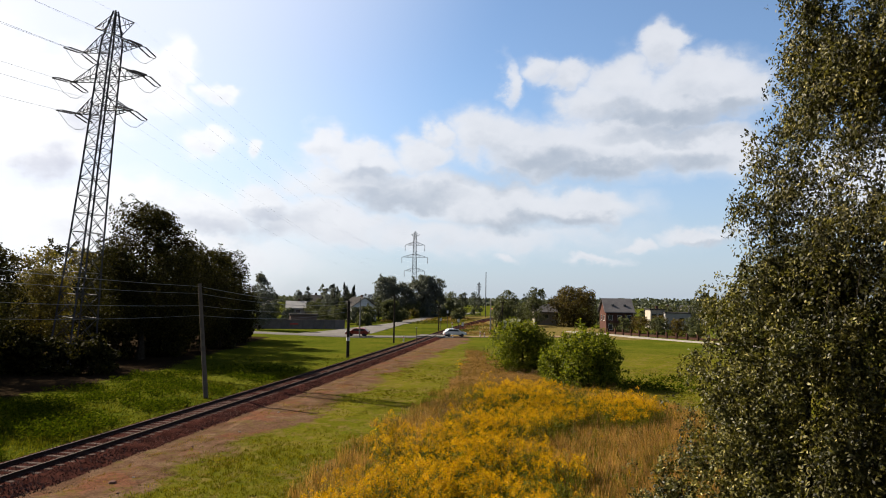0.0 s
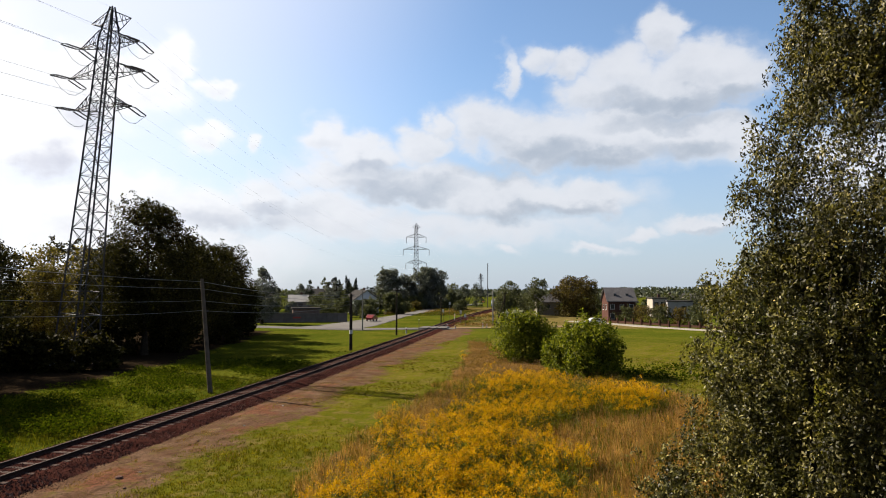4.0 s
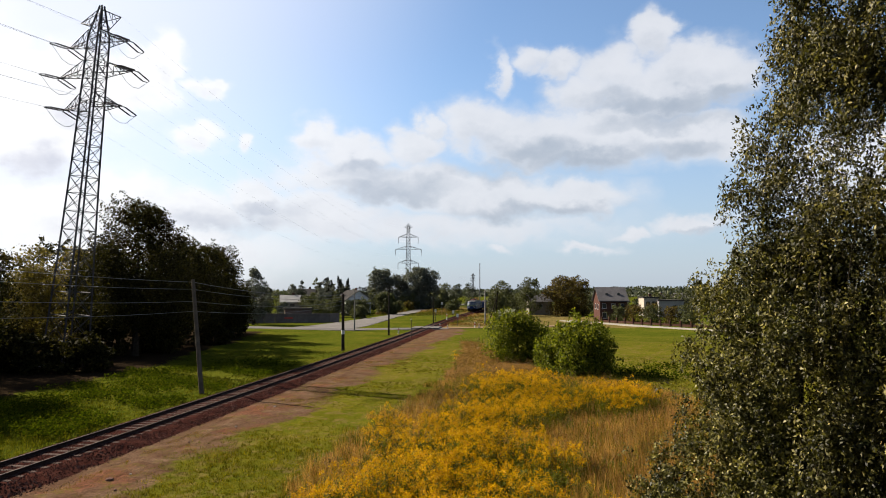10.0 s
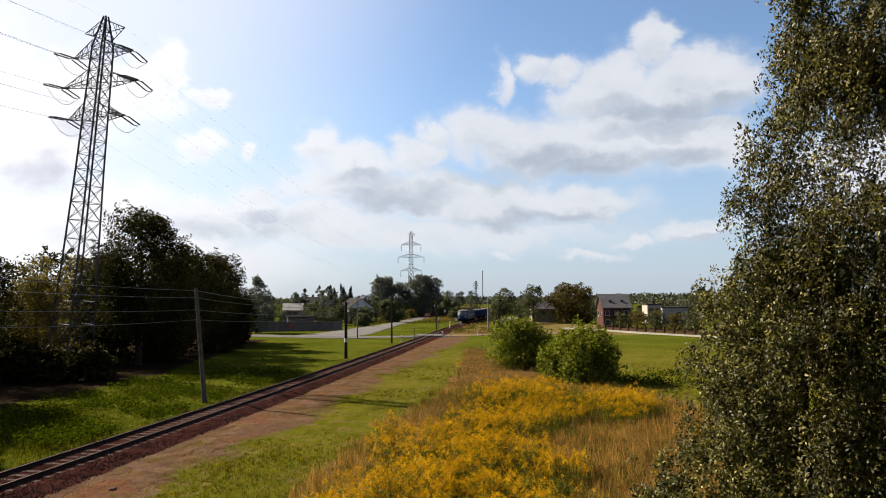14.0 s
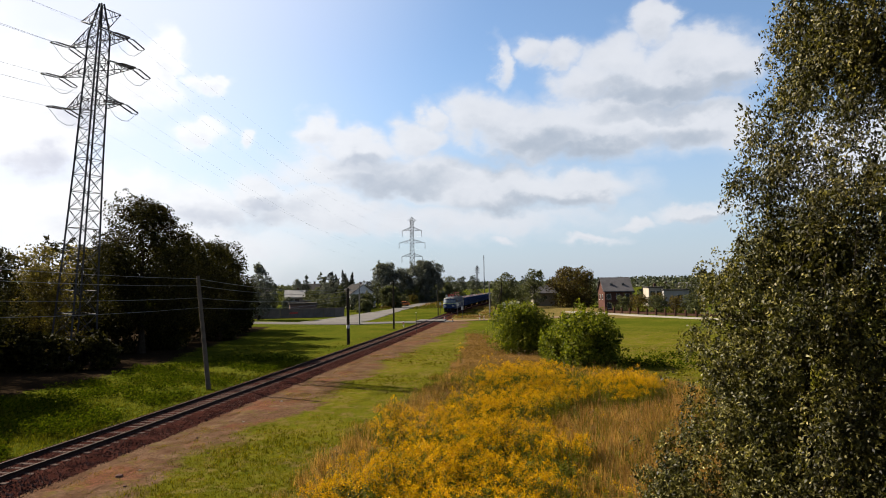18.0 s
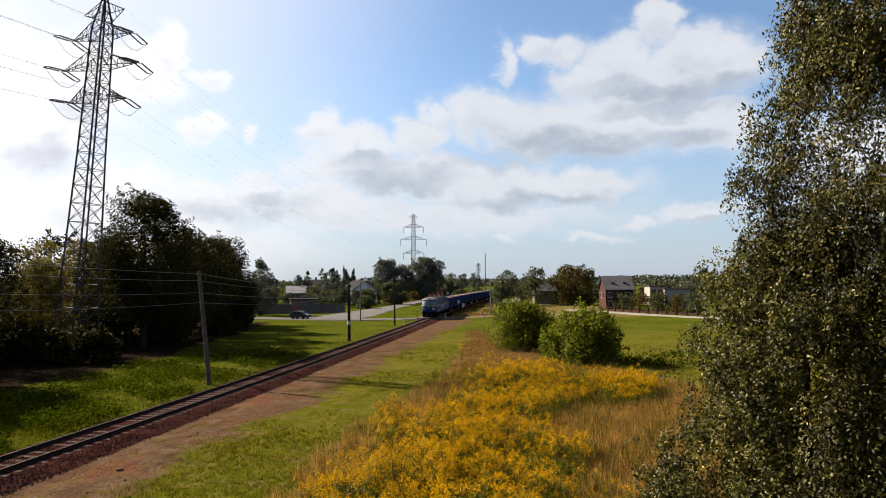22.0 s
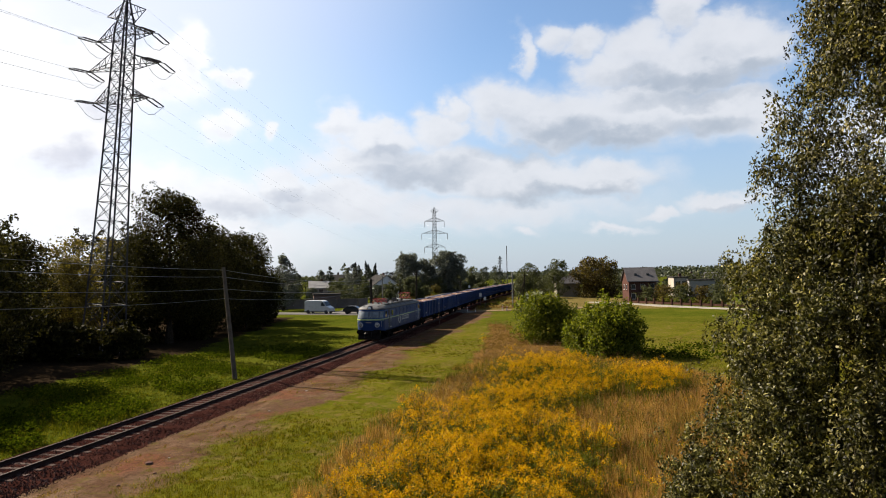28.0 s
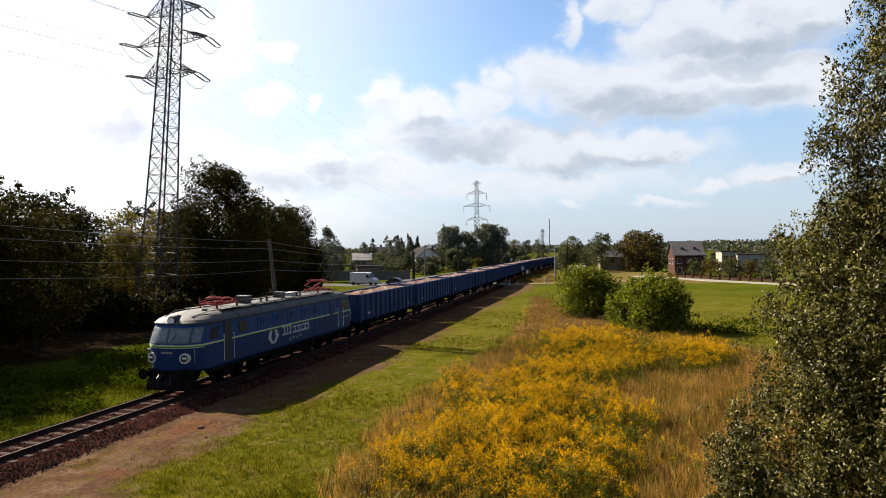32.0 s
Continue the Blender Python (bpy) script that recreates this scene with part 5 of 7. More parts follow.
tree("copper_tree", 37.4, 195, 11.4, 7.6, 0.42, 17000, "leaf_copper", "broad copper-brown tree turning yellow on top", 66, low=0.0, top_round=0.35, clumps=90, rise=1.1)
tree("broadleaf_tree", 17.4, 192, 10.6, 4.4, 0.36, 7000, "leaf_mid", "dark irregular tree beside the line", 67, low=0.0, top_round=0.6, clumps=60, rise=1.1)
tree("broadleaf_tree", 15.4, 184, 7.2, 3.2, 0.35, 4500, "leaf_mid", "dark low tree beside the line", 68, low=0.02, top_round=0.45)
tree("broadleaf_tree", 26.5, 196, 11.6, 3.9, 0.36, 5000, "leaf_mid", "dark round tree behind the bushes", 69, low=0.05, top_round=0.45)
tree("lone_tree", 82.5, 215, 12.4, 3.4, 0.4, 2200, "leaf_mid", "sparse lone tree on the far side of the fields", 70, low=0.35, clumps=30)
tree("broadleaf_tree", 80, 200, 9.5, 4.5, 0.42, 4000, "leaf_mid", "dark tree among the far houses", 71, low=0.02)
tree("broadleaf_tree", 92, 196, 9.0, 5.0, 0.42, 4000, "leaf_mid", "dark tree among the far houses", 72, low=0.02)
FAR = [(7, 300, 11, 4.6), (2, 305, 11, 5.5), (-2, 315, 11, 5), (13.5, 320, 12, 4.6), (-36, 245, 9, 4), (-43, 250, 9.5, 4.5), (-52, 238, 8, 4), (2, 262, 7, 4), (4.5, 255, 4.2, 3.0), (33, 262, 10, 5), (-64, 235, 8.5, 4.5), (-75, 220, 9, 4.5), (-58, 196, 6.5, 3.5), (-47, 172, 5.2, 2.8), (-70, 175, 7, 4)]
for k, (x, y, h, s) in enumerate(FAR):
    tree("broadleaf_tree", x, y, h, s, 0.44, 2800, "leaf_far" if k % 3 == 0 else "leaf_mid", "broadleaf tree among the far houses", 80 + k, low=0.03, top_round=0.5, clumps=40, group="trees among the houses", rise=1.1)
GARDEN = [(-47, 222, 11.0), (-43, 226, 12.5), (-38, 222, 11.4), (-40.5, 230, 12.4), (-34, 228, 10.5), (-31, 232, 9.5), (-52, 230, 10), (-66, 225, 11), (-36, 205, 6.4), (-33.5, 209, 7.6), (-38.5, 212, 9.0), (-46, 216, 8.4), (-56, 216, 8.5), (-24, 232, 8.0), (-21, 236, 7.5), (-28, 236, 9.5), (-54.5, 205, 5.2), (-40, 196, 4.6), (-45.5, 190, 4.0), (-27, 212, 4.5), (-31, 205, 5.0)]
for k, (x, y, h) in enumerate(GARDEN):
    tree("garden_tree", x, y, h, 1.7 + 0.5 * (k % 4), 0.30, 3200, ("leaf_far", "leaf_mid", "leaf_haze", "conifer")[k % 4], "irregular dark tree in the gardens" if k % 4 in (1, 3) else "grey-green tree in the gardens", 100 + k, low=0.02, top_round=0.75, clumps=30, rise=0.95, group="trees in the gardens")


for k, (x, y, h, sp, mt) in enumerate([(-56, 178, 6.0, 3.4, "leaf_mid"), (-50, 176, 4.6, 2.8, "leaf_bush"), (-62, 170, 5.5, 3.4, "leaf_mid"), (-30, 184, 5.5, 3.0, "leaf_mid"), (-26.5, 192, 4.6, 3.0, "leaf_far"), (-34, 178, 4.8, 3.0, "leaf_mid"), (-24, 204, 5.0, 3.2, "leaf_mid"), (-38, 190, 6.6, 3.2, "leaf_mid"), (-22, 176, 3.4, 2.4, "leaf_mid"),
                                       (-1, 262, 3.5, 3.0, "leaf_mid"), (3.6, 246, 2.6, 2.6, "leaf_mid"), (-15.5, 232, 3.2, 3.0, "leaf_mid"), (-19, 230, 4.0, 3.4, "leaf_mid"), (0, 288, 6, 5, "leaf_mid"), (-12.6, 248, 3.0, 2.8, "leaf_yellow"), (-13, 262, 6.5, 4.5, "leaf_mid"), (24, 214, 6.0, 3.6, "leaf_mid")]):
    tree("garden_tree" if h > 4 else "garden_shrub", x, y, h, sp, 0.36, 3200, mt, "leafy garden tree by the far road" if h > 4 else "low shrub by the far road", 160 + k, low=0.0, top_round=0.35, clumps=40, category="tree" if h > 4 else "bush", group="greenery by the far road", rise=1.15)


for k, (x, y, h, sp) in enumerate([(47, 214, 8.5, 4.5), (54, 224, 8.0, 4.8), (72, 226, 9.0, 5.0), (79, 232, 8.5, 5.0), (43, 236, 8.5, 5.0), (32, 236, 9.0, 5.0), (64, 238, 8.5, 5.2), (96, 224, 9.0, 5.5), (104, 214, 9, 5.5), (112, 226, 10, 6), (28, 250, 8.5, 5.0), (126, 220, 10, 6.5), (88, 240, 9, 5.5)]):
    tree("broadleaf_tree", x, y, 0.74 * h, sp, 0.6, 1900, "leaf_mid", "broadleaf tree in the far tree belt", 190 + k, low=0.0, top_round=0.35, clumps=40, group="far tree belt", rise=1.1)


for k, (x, y, h) in enumerate([(-40.5, 232, 11.5), (-38.6, 230, 10.5), (-36.4, 234, 12.0), (-34.8, 231, 10.8), (-33.2, 236, 11.2), (-43.5, 236, 9.8)]):
    conifer(x, y, h + 0.8, 3.3, 3600, 330 + k, "dark pointed spruce in the gardens", leaf=0.45)


# rows of trees behind the gardens and the far houses
for k, (x, y, h, sp) in enumerate([(-80, 262, 8.5, 4.4), (-73, 268, 8.0, 4.2), (-66, 264, 9.0, 4.4), (-59, 270, 8.2, 4.2), (-53, 264, 8.8, 4.0), (-46, 270, 8.4, 4.2), (-40, 266, 9.2, 4.0), (-34, 272, 8.0, 4.0), (-51, 190, 6.6, 3.2), (-55, 182, 6.2, 3.2), (-61, 190, 7.2, 3.6),
                                       (47, 184, 4.6, 3.0), (52, 190, 5.0, 3.2), (56, 206, 5.6, 3.4), (72, 206, 5.6, 3.6), (66, 216, 6.0, 3.8), (50, 206, 5.6, 3.4)]):
    tree("garden_tree", x, y, h * 0.86, sp, 0.42, 2400, ("leaf_mid", "leaf_far", "leaf_mid", "conifer")[k % 4], "dark leafy tree behind the gardens", 360 + k, low=0.0, top_round=0.45, clumps=40, rise=1.1, group="trees behind the gardens")


def forest_band():
    """Far wooded rise along the horizon."""
    rng = np.random.default_rng(9)
    n = 40000
    b = rng.uniform(-62, 62, n)
    dist = rng.uniform(900, 1500, n)
    ridge = 8 + 2 * np.sin(b * 0.13) + 1.2 * np.sin(b * 0.41 + 1) + 6 * np.clip((b - 5) / 20, 0, 1)
    z = rng.uniform(-2, 1, n) * 2 + ridge * rng.uniform(0.0, 1.0, n) * dist / 1200
    p = np.stack([dist * np.sin(np.radians(b)), dist * np.cos(np.radians(b)), z], 1)
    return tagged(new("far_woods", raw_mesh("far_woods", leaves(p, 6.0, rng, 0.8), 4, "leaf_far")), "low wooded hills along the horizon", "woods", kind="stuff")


forest_band()


# ---- houses ----
def window(parent, x, y, z, wd, hh, face="y", sgn=-1, frame_mat="white_paint"):
    """A window with frame, pane and sill on a wall that faces -y (or x)."""
    t = 0.05
    if face == "y":
        fr = part("window", box(x - wd / 2 - t, y, z - t, x + wd / 2 + t, y + sgn * 0.05, z + hh + t), frame_mat, parent)
        part("pane", box(x - wd / 2, y + sgn * 0.045, z, x + wd / 2, y + sgn * 0.06, z + hh), "dark_glass", fr)
        part("sill", box(x - wd / 2 - 0.1, y, z - 0.1, x + wd / 2 + 0.1, y + sgn * 0.15, z - 0.05), frame_mat, fr)
    else:
        fr = part("window", box(x, y - wd / 2 - t, z - t, x + sgn * 0.05, y + wd / 2 + t, z + hh + t), frame_mat, parent)
        part("pane", box(x + sgn * 0.045, y - wd / 2, z, x + sgn * 0.06, y + wd / 2, z + hh), "dark_glass", fr)
        part("sill", box(x, y - wd / 2 - 0.1, z - 0.1, x + sgn * 0.15, y + wd / 2 + 0.1, z - 0.05), frame_mat, fr)


def house(name, x, y, turn, lx, ly, h, rise, wall, roof, label, wins=(), flat=False, ridge="x", chimney=True, side_wins=()):
    """House centred at x, y; half sizes lx, ly; eaves at h; wins: (x, z, width, height) on its -y face."""
    ob = new(name)
    ob.matrix_basis = pose(x, y, GROUND, 0, 0, turn)
    tagged(ob, label, "house")
    if flat:
        part("wall_shell", box(-lx, -ly, 0, lx, ly, h), wall, ob)
        part("roof", box(-lx - 0.25, -ly - 0.25, h, lx + 0.25, ly + 0.25, h + 0.3, 0.03), roof, ob)
    else:
        g = [(-ly, 0), (ly, 0), (ly, h), (0, h + rise), (-ly, h)]
        bm = bmesh.new()
        if ridge == "x":
            a = [bm.verts.new((-lx, p, q)) for p, q in g]
            b = [bm.verts.new((lx, p, q)) for p, q in g]
        else:
            g = [(-lx, 0), (lx, 0), (lx, h), (0, h + rise), (-lx, h)]
            a = [bm.verts.new((p, ly, q)) for p, q in g]
            b = [bm.verts.new((p, -ly, q)) for p, q in g]
        for k in range(5):
            bm.faces.new((a[k], a[(k + 1) % 5], b[(k + 1) % 5], b[k]))
        bm.faces.new(a[::-1]), bm.faces.new(b)
        bmesh.ops.recalc_face_normals(bm, faces=bm.faces[:])
        part("wall_shell", bm, wall, ob)
        half, ln = (ly, lx) if ridge == "x" else (lx, ly)
        for s in (-1, 1):
            o = 0.5
            k = rise / half
            prof = [(0, h + rise + 0.02), (s * (half + o), h - k * o + 0.02), (s * (half + o), h - k * o + 0.2), (0, h + rise + 0.2)]
            bm = bmesh.new()
            pts = []
            for e in (-1, 1):
                pts.append([bm.verts.new((e * (ln + 0.4), p, q) if ridge == "x" else (p, e * (ln + 0.4), q)) for p, q in prof])
            for k2 in range(4):
                bm.faces.new((pts[0][k2], pts[0][(k2 + 1) % 4], pts[1][(k2 + 1) % 4], pts[1][k2]))
            bm.faces.new(pts[0][::-1]), bm.faces.new(pts[1])
            bmesh.ops.recalc_face_normals(bm, faces=bm.faces[:])
            part("roof_slope", bm, roof, ob)
    if chimney:
        zt = h + (0.3 if flat else rise)
        ch = part("chimney", box(lx * 0.35 - 0.35, -0.3 + ly * 0.2, h, lx * 0.35 + 0.35, 0.3 + ly * 0.2, zt + 0.9, 0.02), "brick", ob)
        part("chimney_cap", box(lx * 0.35 - 0.42, -0.37 + ly * 0.2, zt + 0.9, lx * 0.35 + 0.42, 0.37 + ly * 0.2, zt + 1.0), "concrete", ch)
    for wx, wz, ww, wh in wins:
        window(ob, wx, -ly, wz, ww, wh)
    for wy, wz, ww, wh in side_wins:
        window(ob, -lx, wy, wz, ww, wh, "x", -1)
    return ob


brick = house("brick_house", 41.0, 160, -2, 3.2, 3.8, 5.2, 2.9, "brick", "roof_grey", "brown brick house with a steep grey roof", ((-2.2, 3.2, 0.9, 1.1), (0.0, 3.2, 0.9, 1.1), (2.2, 3.2, 0.9, 1.1), (-2.2, 0.9, 0.9, 1.3), (1.2, 0.9, 1.6, 1.3)), chimney=False, side_wins=((-1.5, 3.0, 1.0, 1.2), (1.5, 3.0, 1.0, 1.2)))
for dx in (-1.3, 1.5):
    sk = part("skylight", box(dx - 0.3, -2.55, 6.3, dx + 0.3, -2.15, 6.85, 0.02), "dark_glass", brick)
house("flat_house", 61, 194, -8, 2.0, 5, 5.4, 0, "plaster_cream", "roof_dark", "low cream house with a flat roof and wide windows", ((-0.95, 3.2, 1.3, 1.2), (0.85, 3.2, 1.3, 1.2)), flat=True)
house("garage_block", 65.4, 190, -8, 3.4, 5, 4.6, 0, "plaster_grey", "roof_dark", "grey flat-roofed outbuilding beside the cream house", ((1, 2.4, 1.2, 1.0),), flat=True, chimney=False)
house("white_house", -29.5, 220, 32, 4.4, 4.6, 4.4, 3.0, "plaster_white", "roof_dark", "white house with a dark gable roof", ((-3.4, 3.2, 1.0, 1.2), (0.4, 3.2, 1.0, 1.2), (2.8, 1.0, 1.4, 1.4), (-2, 1.0, 1.4, 1.4)), ridge="y")
house("pale_house", -47.0, 205, 14, 2.8, 3.6, 3.9, 1.9, "plaster_grey", "roof_pale", "small grey house under a pale pitched roof", ((-1.4, 2.3, 1.0, 1.1), (0.6, 2.3, 1.4, 1.1), (1.8, 0.9, 0.8, 1.1)))
house("brown_block", -41.0, 200, 4, 1.35, 2.4, 5.1, 0, "plaster_brown", "roof_dark", "narrow brown two-storey block with a flat roof", ((-0.5, 3.3, 0.6, 1.0), (0.6, 3.3, 0.5, 1.0), (0.1, 1.0, 0.9, 1.1)), flat=True, chimney=False)
house("low_house", -55.5, 203, 10, 2.2, 3.0, 3.4, 1.4, "plaster_white", "roof_dark", "low white house among garden trees", ((-1.0, 1.4, 0.8, 1.1), (0.9, 1.4, 0.8, 1.1)), chimney=False)
house("cream_house", -61, 212, 4, 4.2, 4, 5.4, 2.0, "plaster_cream", "roof_dark", "cream house behind garden trees", ((-2, 3.2, 1.0, 1.2), (1, 3.2, 1.0, 1.2)))
house("long_roof_house", -50.5, 245, 4, 4.4, 4, 5.6, 2.3, "plaster_grey", "roof_dark", "long house with a dark roof", ((-2, 3.2, 1.0, 1.2), (1, 3.2, 1.0, 1.2)))
house("shed", -33.4, 153.6, 16, 3.0, 1.9, 3.0, 0, "plaster_brown", "roof_dark", "dark brown shed behind the yard wall", ((-1.6, 1.2, 0.8, 0.8), (1.4, 1.2, 0.8, 0.8)), flat=True, chimney=False)
house("far_house", 79, 240, 4, 4.6, 3.6, 4.0, 2.0, "plaster_white", "roof_dark", "distant white house behind the fields", ((-2, 2.0, 1.0, 1.2), (1.5, 2.0, 1.4, 1.2)))
house("far_house", 91, 246, -10, 3.6, 3.6, 4.4, 2.2, "plaster_cream", "roof_grey", "distant cream house behind the fields", ((-1.4, 2.2, 1.0, 1.2), (1.4, 2.2, 1.0, 1.2)))
house("small_house", 30.5, 205, 0, 3.6, 3, 4.2, 2.0, "plaster_cream", "roof_grey", "small house half hidden by trees", ((0, 2.2, 1, 1),))


def yard_wall():
    ob = new("yard_wall")
    tagged(ob, "grey concrete panel wall along the road", "wall", kind="structure")
    a, b = Vector((-58, 141.5, 0)), Vector((-23.5, 153, 0))
    n = 15
    d = (b - a) / n
    turn = math.degrees(math.atan2(d.y, d.x))
    pan = None
    for k in range(n):
        p = a + d * k
        m = pose(p.x, p.y, GROUND, 0, 0, turn)
        if pan is None:
            pan = part("panel", box(0.1, -0.05, 0, d.length - 0.1, 0.05, 2.1, 0.01), "fence_wall", ob, at=m)
            post = part("post", box(-0.08, -0.08, 0, 0.08, 0.08, 2.16, 0.02), "fence_wall", ob, at=m)
        else:
            again(pan, m, ob), again(post, m, ob)


yard_wall()
sign = part("road_sign_board", box(-0.9, -0.02, 1.5, 0.9, 0.02, 1.85, 0.01), "red_paint", at=pose(-34.5, 149.2, GROUND - 0.55, 0, 0, 18.4))
tagged(sign, "small plain red board on the yard wall", "sign")


def lane_fence():
    ob = new("garden_fence")
    tagged(ob, "low reddish brown garden fence along the lane", "fence")
    base = None
    P = [(37.5, 154), (42, 144.5), (47, 135.5), (52.5, 127), (60, 118.5)]
    for (x0, y0), (x1, y1) in zip(P, P[1:]):
        turn = math.degrees(math.atan2(y1 - y0, x1 - x0))
        n = 4
        for k in range(n):
            f = k / n
            m = pose(x0 + (x1 - x0) * f, y0 + (y1 - y0) * f, GROUND, 0, 0, turn)
            if base is None:
                base = part("post", box(-0.17, -0.17, 0, 0.17, 0.17, 1.3, 0.02), "wood_red", ob, at=m)
                pan = part("panel", box(0.2, -0.03, 0.15, 2.4, 0.03, 0.6), "wood_red", ob, at=m)
            else:
                again(base, m, ob), again(pan, m, ob)


lane_fence()
for k, (x, y, h, s) in enumerate([(16.4, 168, 2.6, 1.2), (18.0, 170, 2.9, 1.3), (14.6, 169, 2.3, 1.0)]):
    tree("flowering_shrub", x, y, h, s, 0.22, 700, "white_blossom", "white flowering shrub behind the big bushes", 300 + k, low=0.1, top_round=0.6, clumps=14, category="bush", group="white flowering shrubs")
for k, (x, y, h, s) in enumerate([(41.0, 152.5, 4.2, 2.5), (43.6, 149, 4.6, 2.7), (46.5, 145.4, 4.2, 2.6), (49.5, 142, 3.9, 2.4), (52, 138, 3.2, 2.2), (48.5, 151, 4.6, 2.9), (54, 146, 4.2, 2.8), (57, 134, 3.4, 2.3)]):
    tree("garden_shrub", x, y, h, s, 0.25, 2600, "leaf_copper" if k % 2 else "leaf_mid", "dense garden shrub behind the lane fence", 130 + k, low=0.0, top_round=0.4, clumps=40, category="bush", group="shrubs behind the lane fence")


# ---- power line ----
def pylon(name, x, y, turn, h, label, lean=0.0, near=False, arms=((0.885, 0.074), (0.80, 0.088), (0.705, 0.082)), peak=0.05):
    """Double-circuit lattice pylon; arms along local x."""
    ob = new(name)
    ob.matrix_basis = pose(x, y, GROUND, 0, lean, 0) @ pose(0, 0, 0, 0, 0, turn)
    tagged(ob, label, "pylon")
    half = lambda z: np.interp(z, [0, h * 0.28, h * 0.56, h * 0.94, h], [h * 0.040, h * 0.0315, h * 0.0245, h * 0.0185, h * 0.004])
    for sx in (-1, 1):
        for sy in (-1, 1):
            zs = np.linspace(0, h, 12)
            part("leg", pipe([(sx * half(z), sy * half(z), z) for z in zs], 0.085 if near else 0.11, 4), "steel_grey", ob)
    levels = [0.0]
    while levels[-1] < h * 0.97:
        levels.append(min(h * 0.985, levels[-1] + max(1.15, half(levels[-1]) * 1.75)))
    for face in range(4):
        bm = None if near else bmesh.new()
        c, s = [(1, 0), (0, 1), (-1, 0), (0, -1)][face]
        put = lambda u, z: (c * half(z) - s * u * half(z), s * half(z) + c * u * half(z), z)
        for z0, z1 in zip(levels, levels[1:]):
            for a, b in ((put(-1, z0), put(1, z1)), (put(1, z0), put(-1, z1)), (put(-1, z1), put(1, z1))):
                if near:
                    part("brace", pipe([a, b], 0.034, 4), "steel_grey", ob)
                else:
                    pipe([a, b], 0.045, 4, bm)
        if not near:
            tagged(part("bracing", bm, "steel_grey", ob), kind="stuff")
    tips = []
    for f, ln in arms:
        for sx in (-1, 1):
            z, L = h * f, h * ln
            tip = Vector((sx * (half(z) + L), 0, z + 0.1))
            bm = bmesh.new()
            for sy in (-1, 1):
                lo, hi = Vector((sx * half(z), sy * half(z), z)), Vector((sx * half(z + 1.4), sy * half(z + 1.4), z + 1.5))
                pipe([lo, tip], 0.045, 4, bm), pipe([hi, tip], 0.05, 4, bm)
                for g in (0.25, 0.5, 0.75):
                    pipe([lo.lerp(tip, g), hi.lerp(tip, g)], 0.03, 4, bm)
                    pipe([hi.lerp(tip, g - 0.25), lo.lerp(tip, g)], 0.03, 4, bm)
            for g in (0.2, 0.4, 0.6, 0.8):
                p, q = Vector((sx * half(z), half(z), z)).lerp(tip, g), Vector((sx * half(z), -half(z), z)).lerp(tip, g)
                pipe([p, q], 0.03, 4, bm)
            part("cross_arm", bm, "steel_grey", ob)
            tips.append(tip)
    bm = bmesh.new()
    for sx in (-1, 1):
        tip = Vector((sx * h * peak, 0, h * 0.958))
        for sy in (-1, 1):
            lo, hi = Vector((sx * half(h * 0.94), sy * half(h * 0.94), h * 0.94)), Vector((0, sy * half(h * 0.99), h * 0.99))
            pipe([lo, tip], 0.045, 4, bm), pipe([hi, tip], 0.045, 4, bm)
            for g in (0.3, 0.6):
                pipe([lo.lerp(tip, g), hi.lerp(tip, g)], 0.03, 4, bm)
    part("peak", bm, "steel_grey", ob)
    foot = None
    for sx in (-1, 1):
        for sy in (-1, 1):
            m = pose(sx * half(0), sy * half(0), 0)
            if foot is None:
                foot = part("footing", box(-0.4, -0.4, -0.3, 0.4, 0.4, 0.12, 0.04), "concrete", ob, at=m)
            else:
                again(foot, m, ob)
    return ob, tips


PYL, TIPS = pylon("lattice_pylon", -36.0, 63.5, -24, 35.4, "tall grey steel lattice pylon with six arms", 3.8, True, ((0.885, 0.098), (0.80, 0.128), (0.705, 0.09)), 0.08)
FARP, FTIPS = pylon("lattice_pylon", -14.2, 282, 2, 36.5, "distant grey lattice pylon behind poplars", arms=((0.833, 0.095), (0.688, 0.13), (0.527, 0.095)))
for t in FTIPS:
    part("hanging_insulator", tube(t, t - Vector((0, 0, 2.6)), 0.10, 0.10, 6), "insulator", FARP)
THIRD, TTIPS = pylon("lattice_pylon", 27, 560, 10, 23, "far grey lattice pylon on the horizon")


def string(name, a, b, sag, r, mat, label, n=14):
    a, b = Vector(a), Vector(b)
    pts = [a.lerp(b, k / n) - Vector((0, 0, 4 * sag * (k / n) * (1 - k / n))) for k in range(n + 1)]
    return tagged(part(name, pipe(pts, r, 4), mat), label, "cable")


def strain(at, toward, length=2.5):
    """A pair of strain insulator strings from an arm tip, and where they end."""
    at, toward = Vector(at), Vector(toward)
    d = (toward - at).normalized()
    d.z -= 0.12
    d.normalize()
    side = Vector((-d.y, d.x, 0)).normalized() * 0.32
    end = at + d * length
    ob = new("strain_insulator")
    tagged(ob, "dark double strain insulator string at a pylon arm", "insulator", "strain insulators of the pylon")
    for s in (-1, 1):
        bm = pipe([at, at + d * 0.25 + side * s, end - d * 0.25 + side * s, end], 0.04, 4)
        for k in range(9):
            p = at + d * (0.35 + k * (length - 0.7) / 8) + side * s
            tube(p - d * 0.05, p + d * 0.05, 0.085, 0.06, 8, bm)
        part("disc_string", bm, "insulator", ob)
    return end


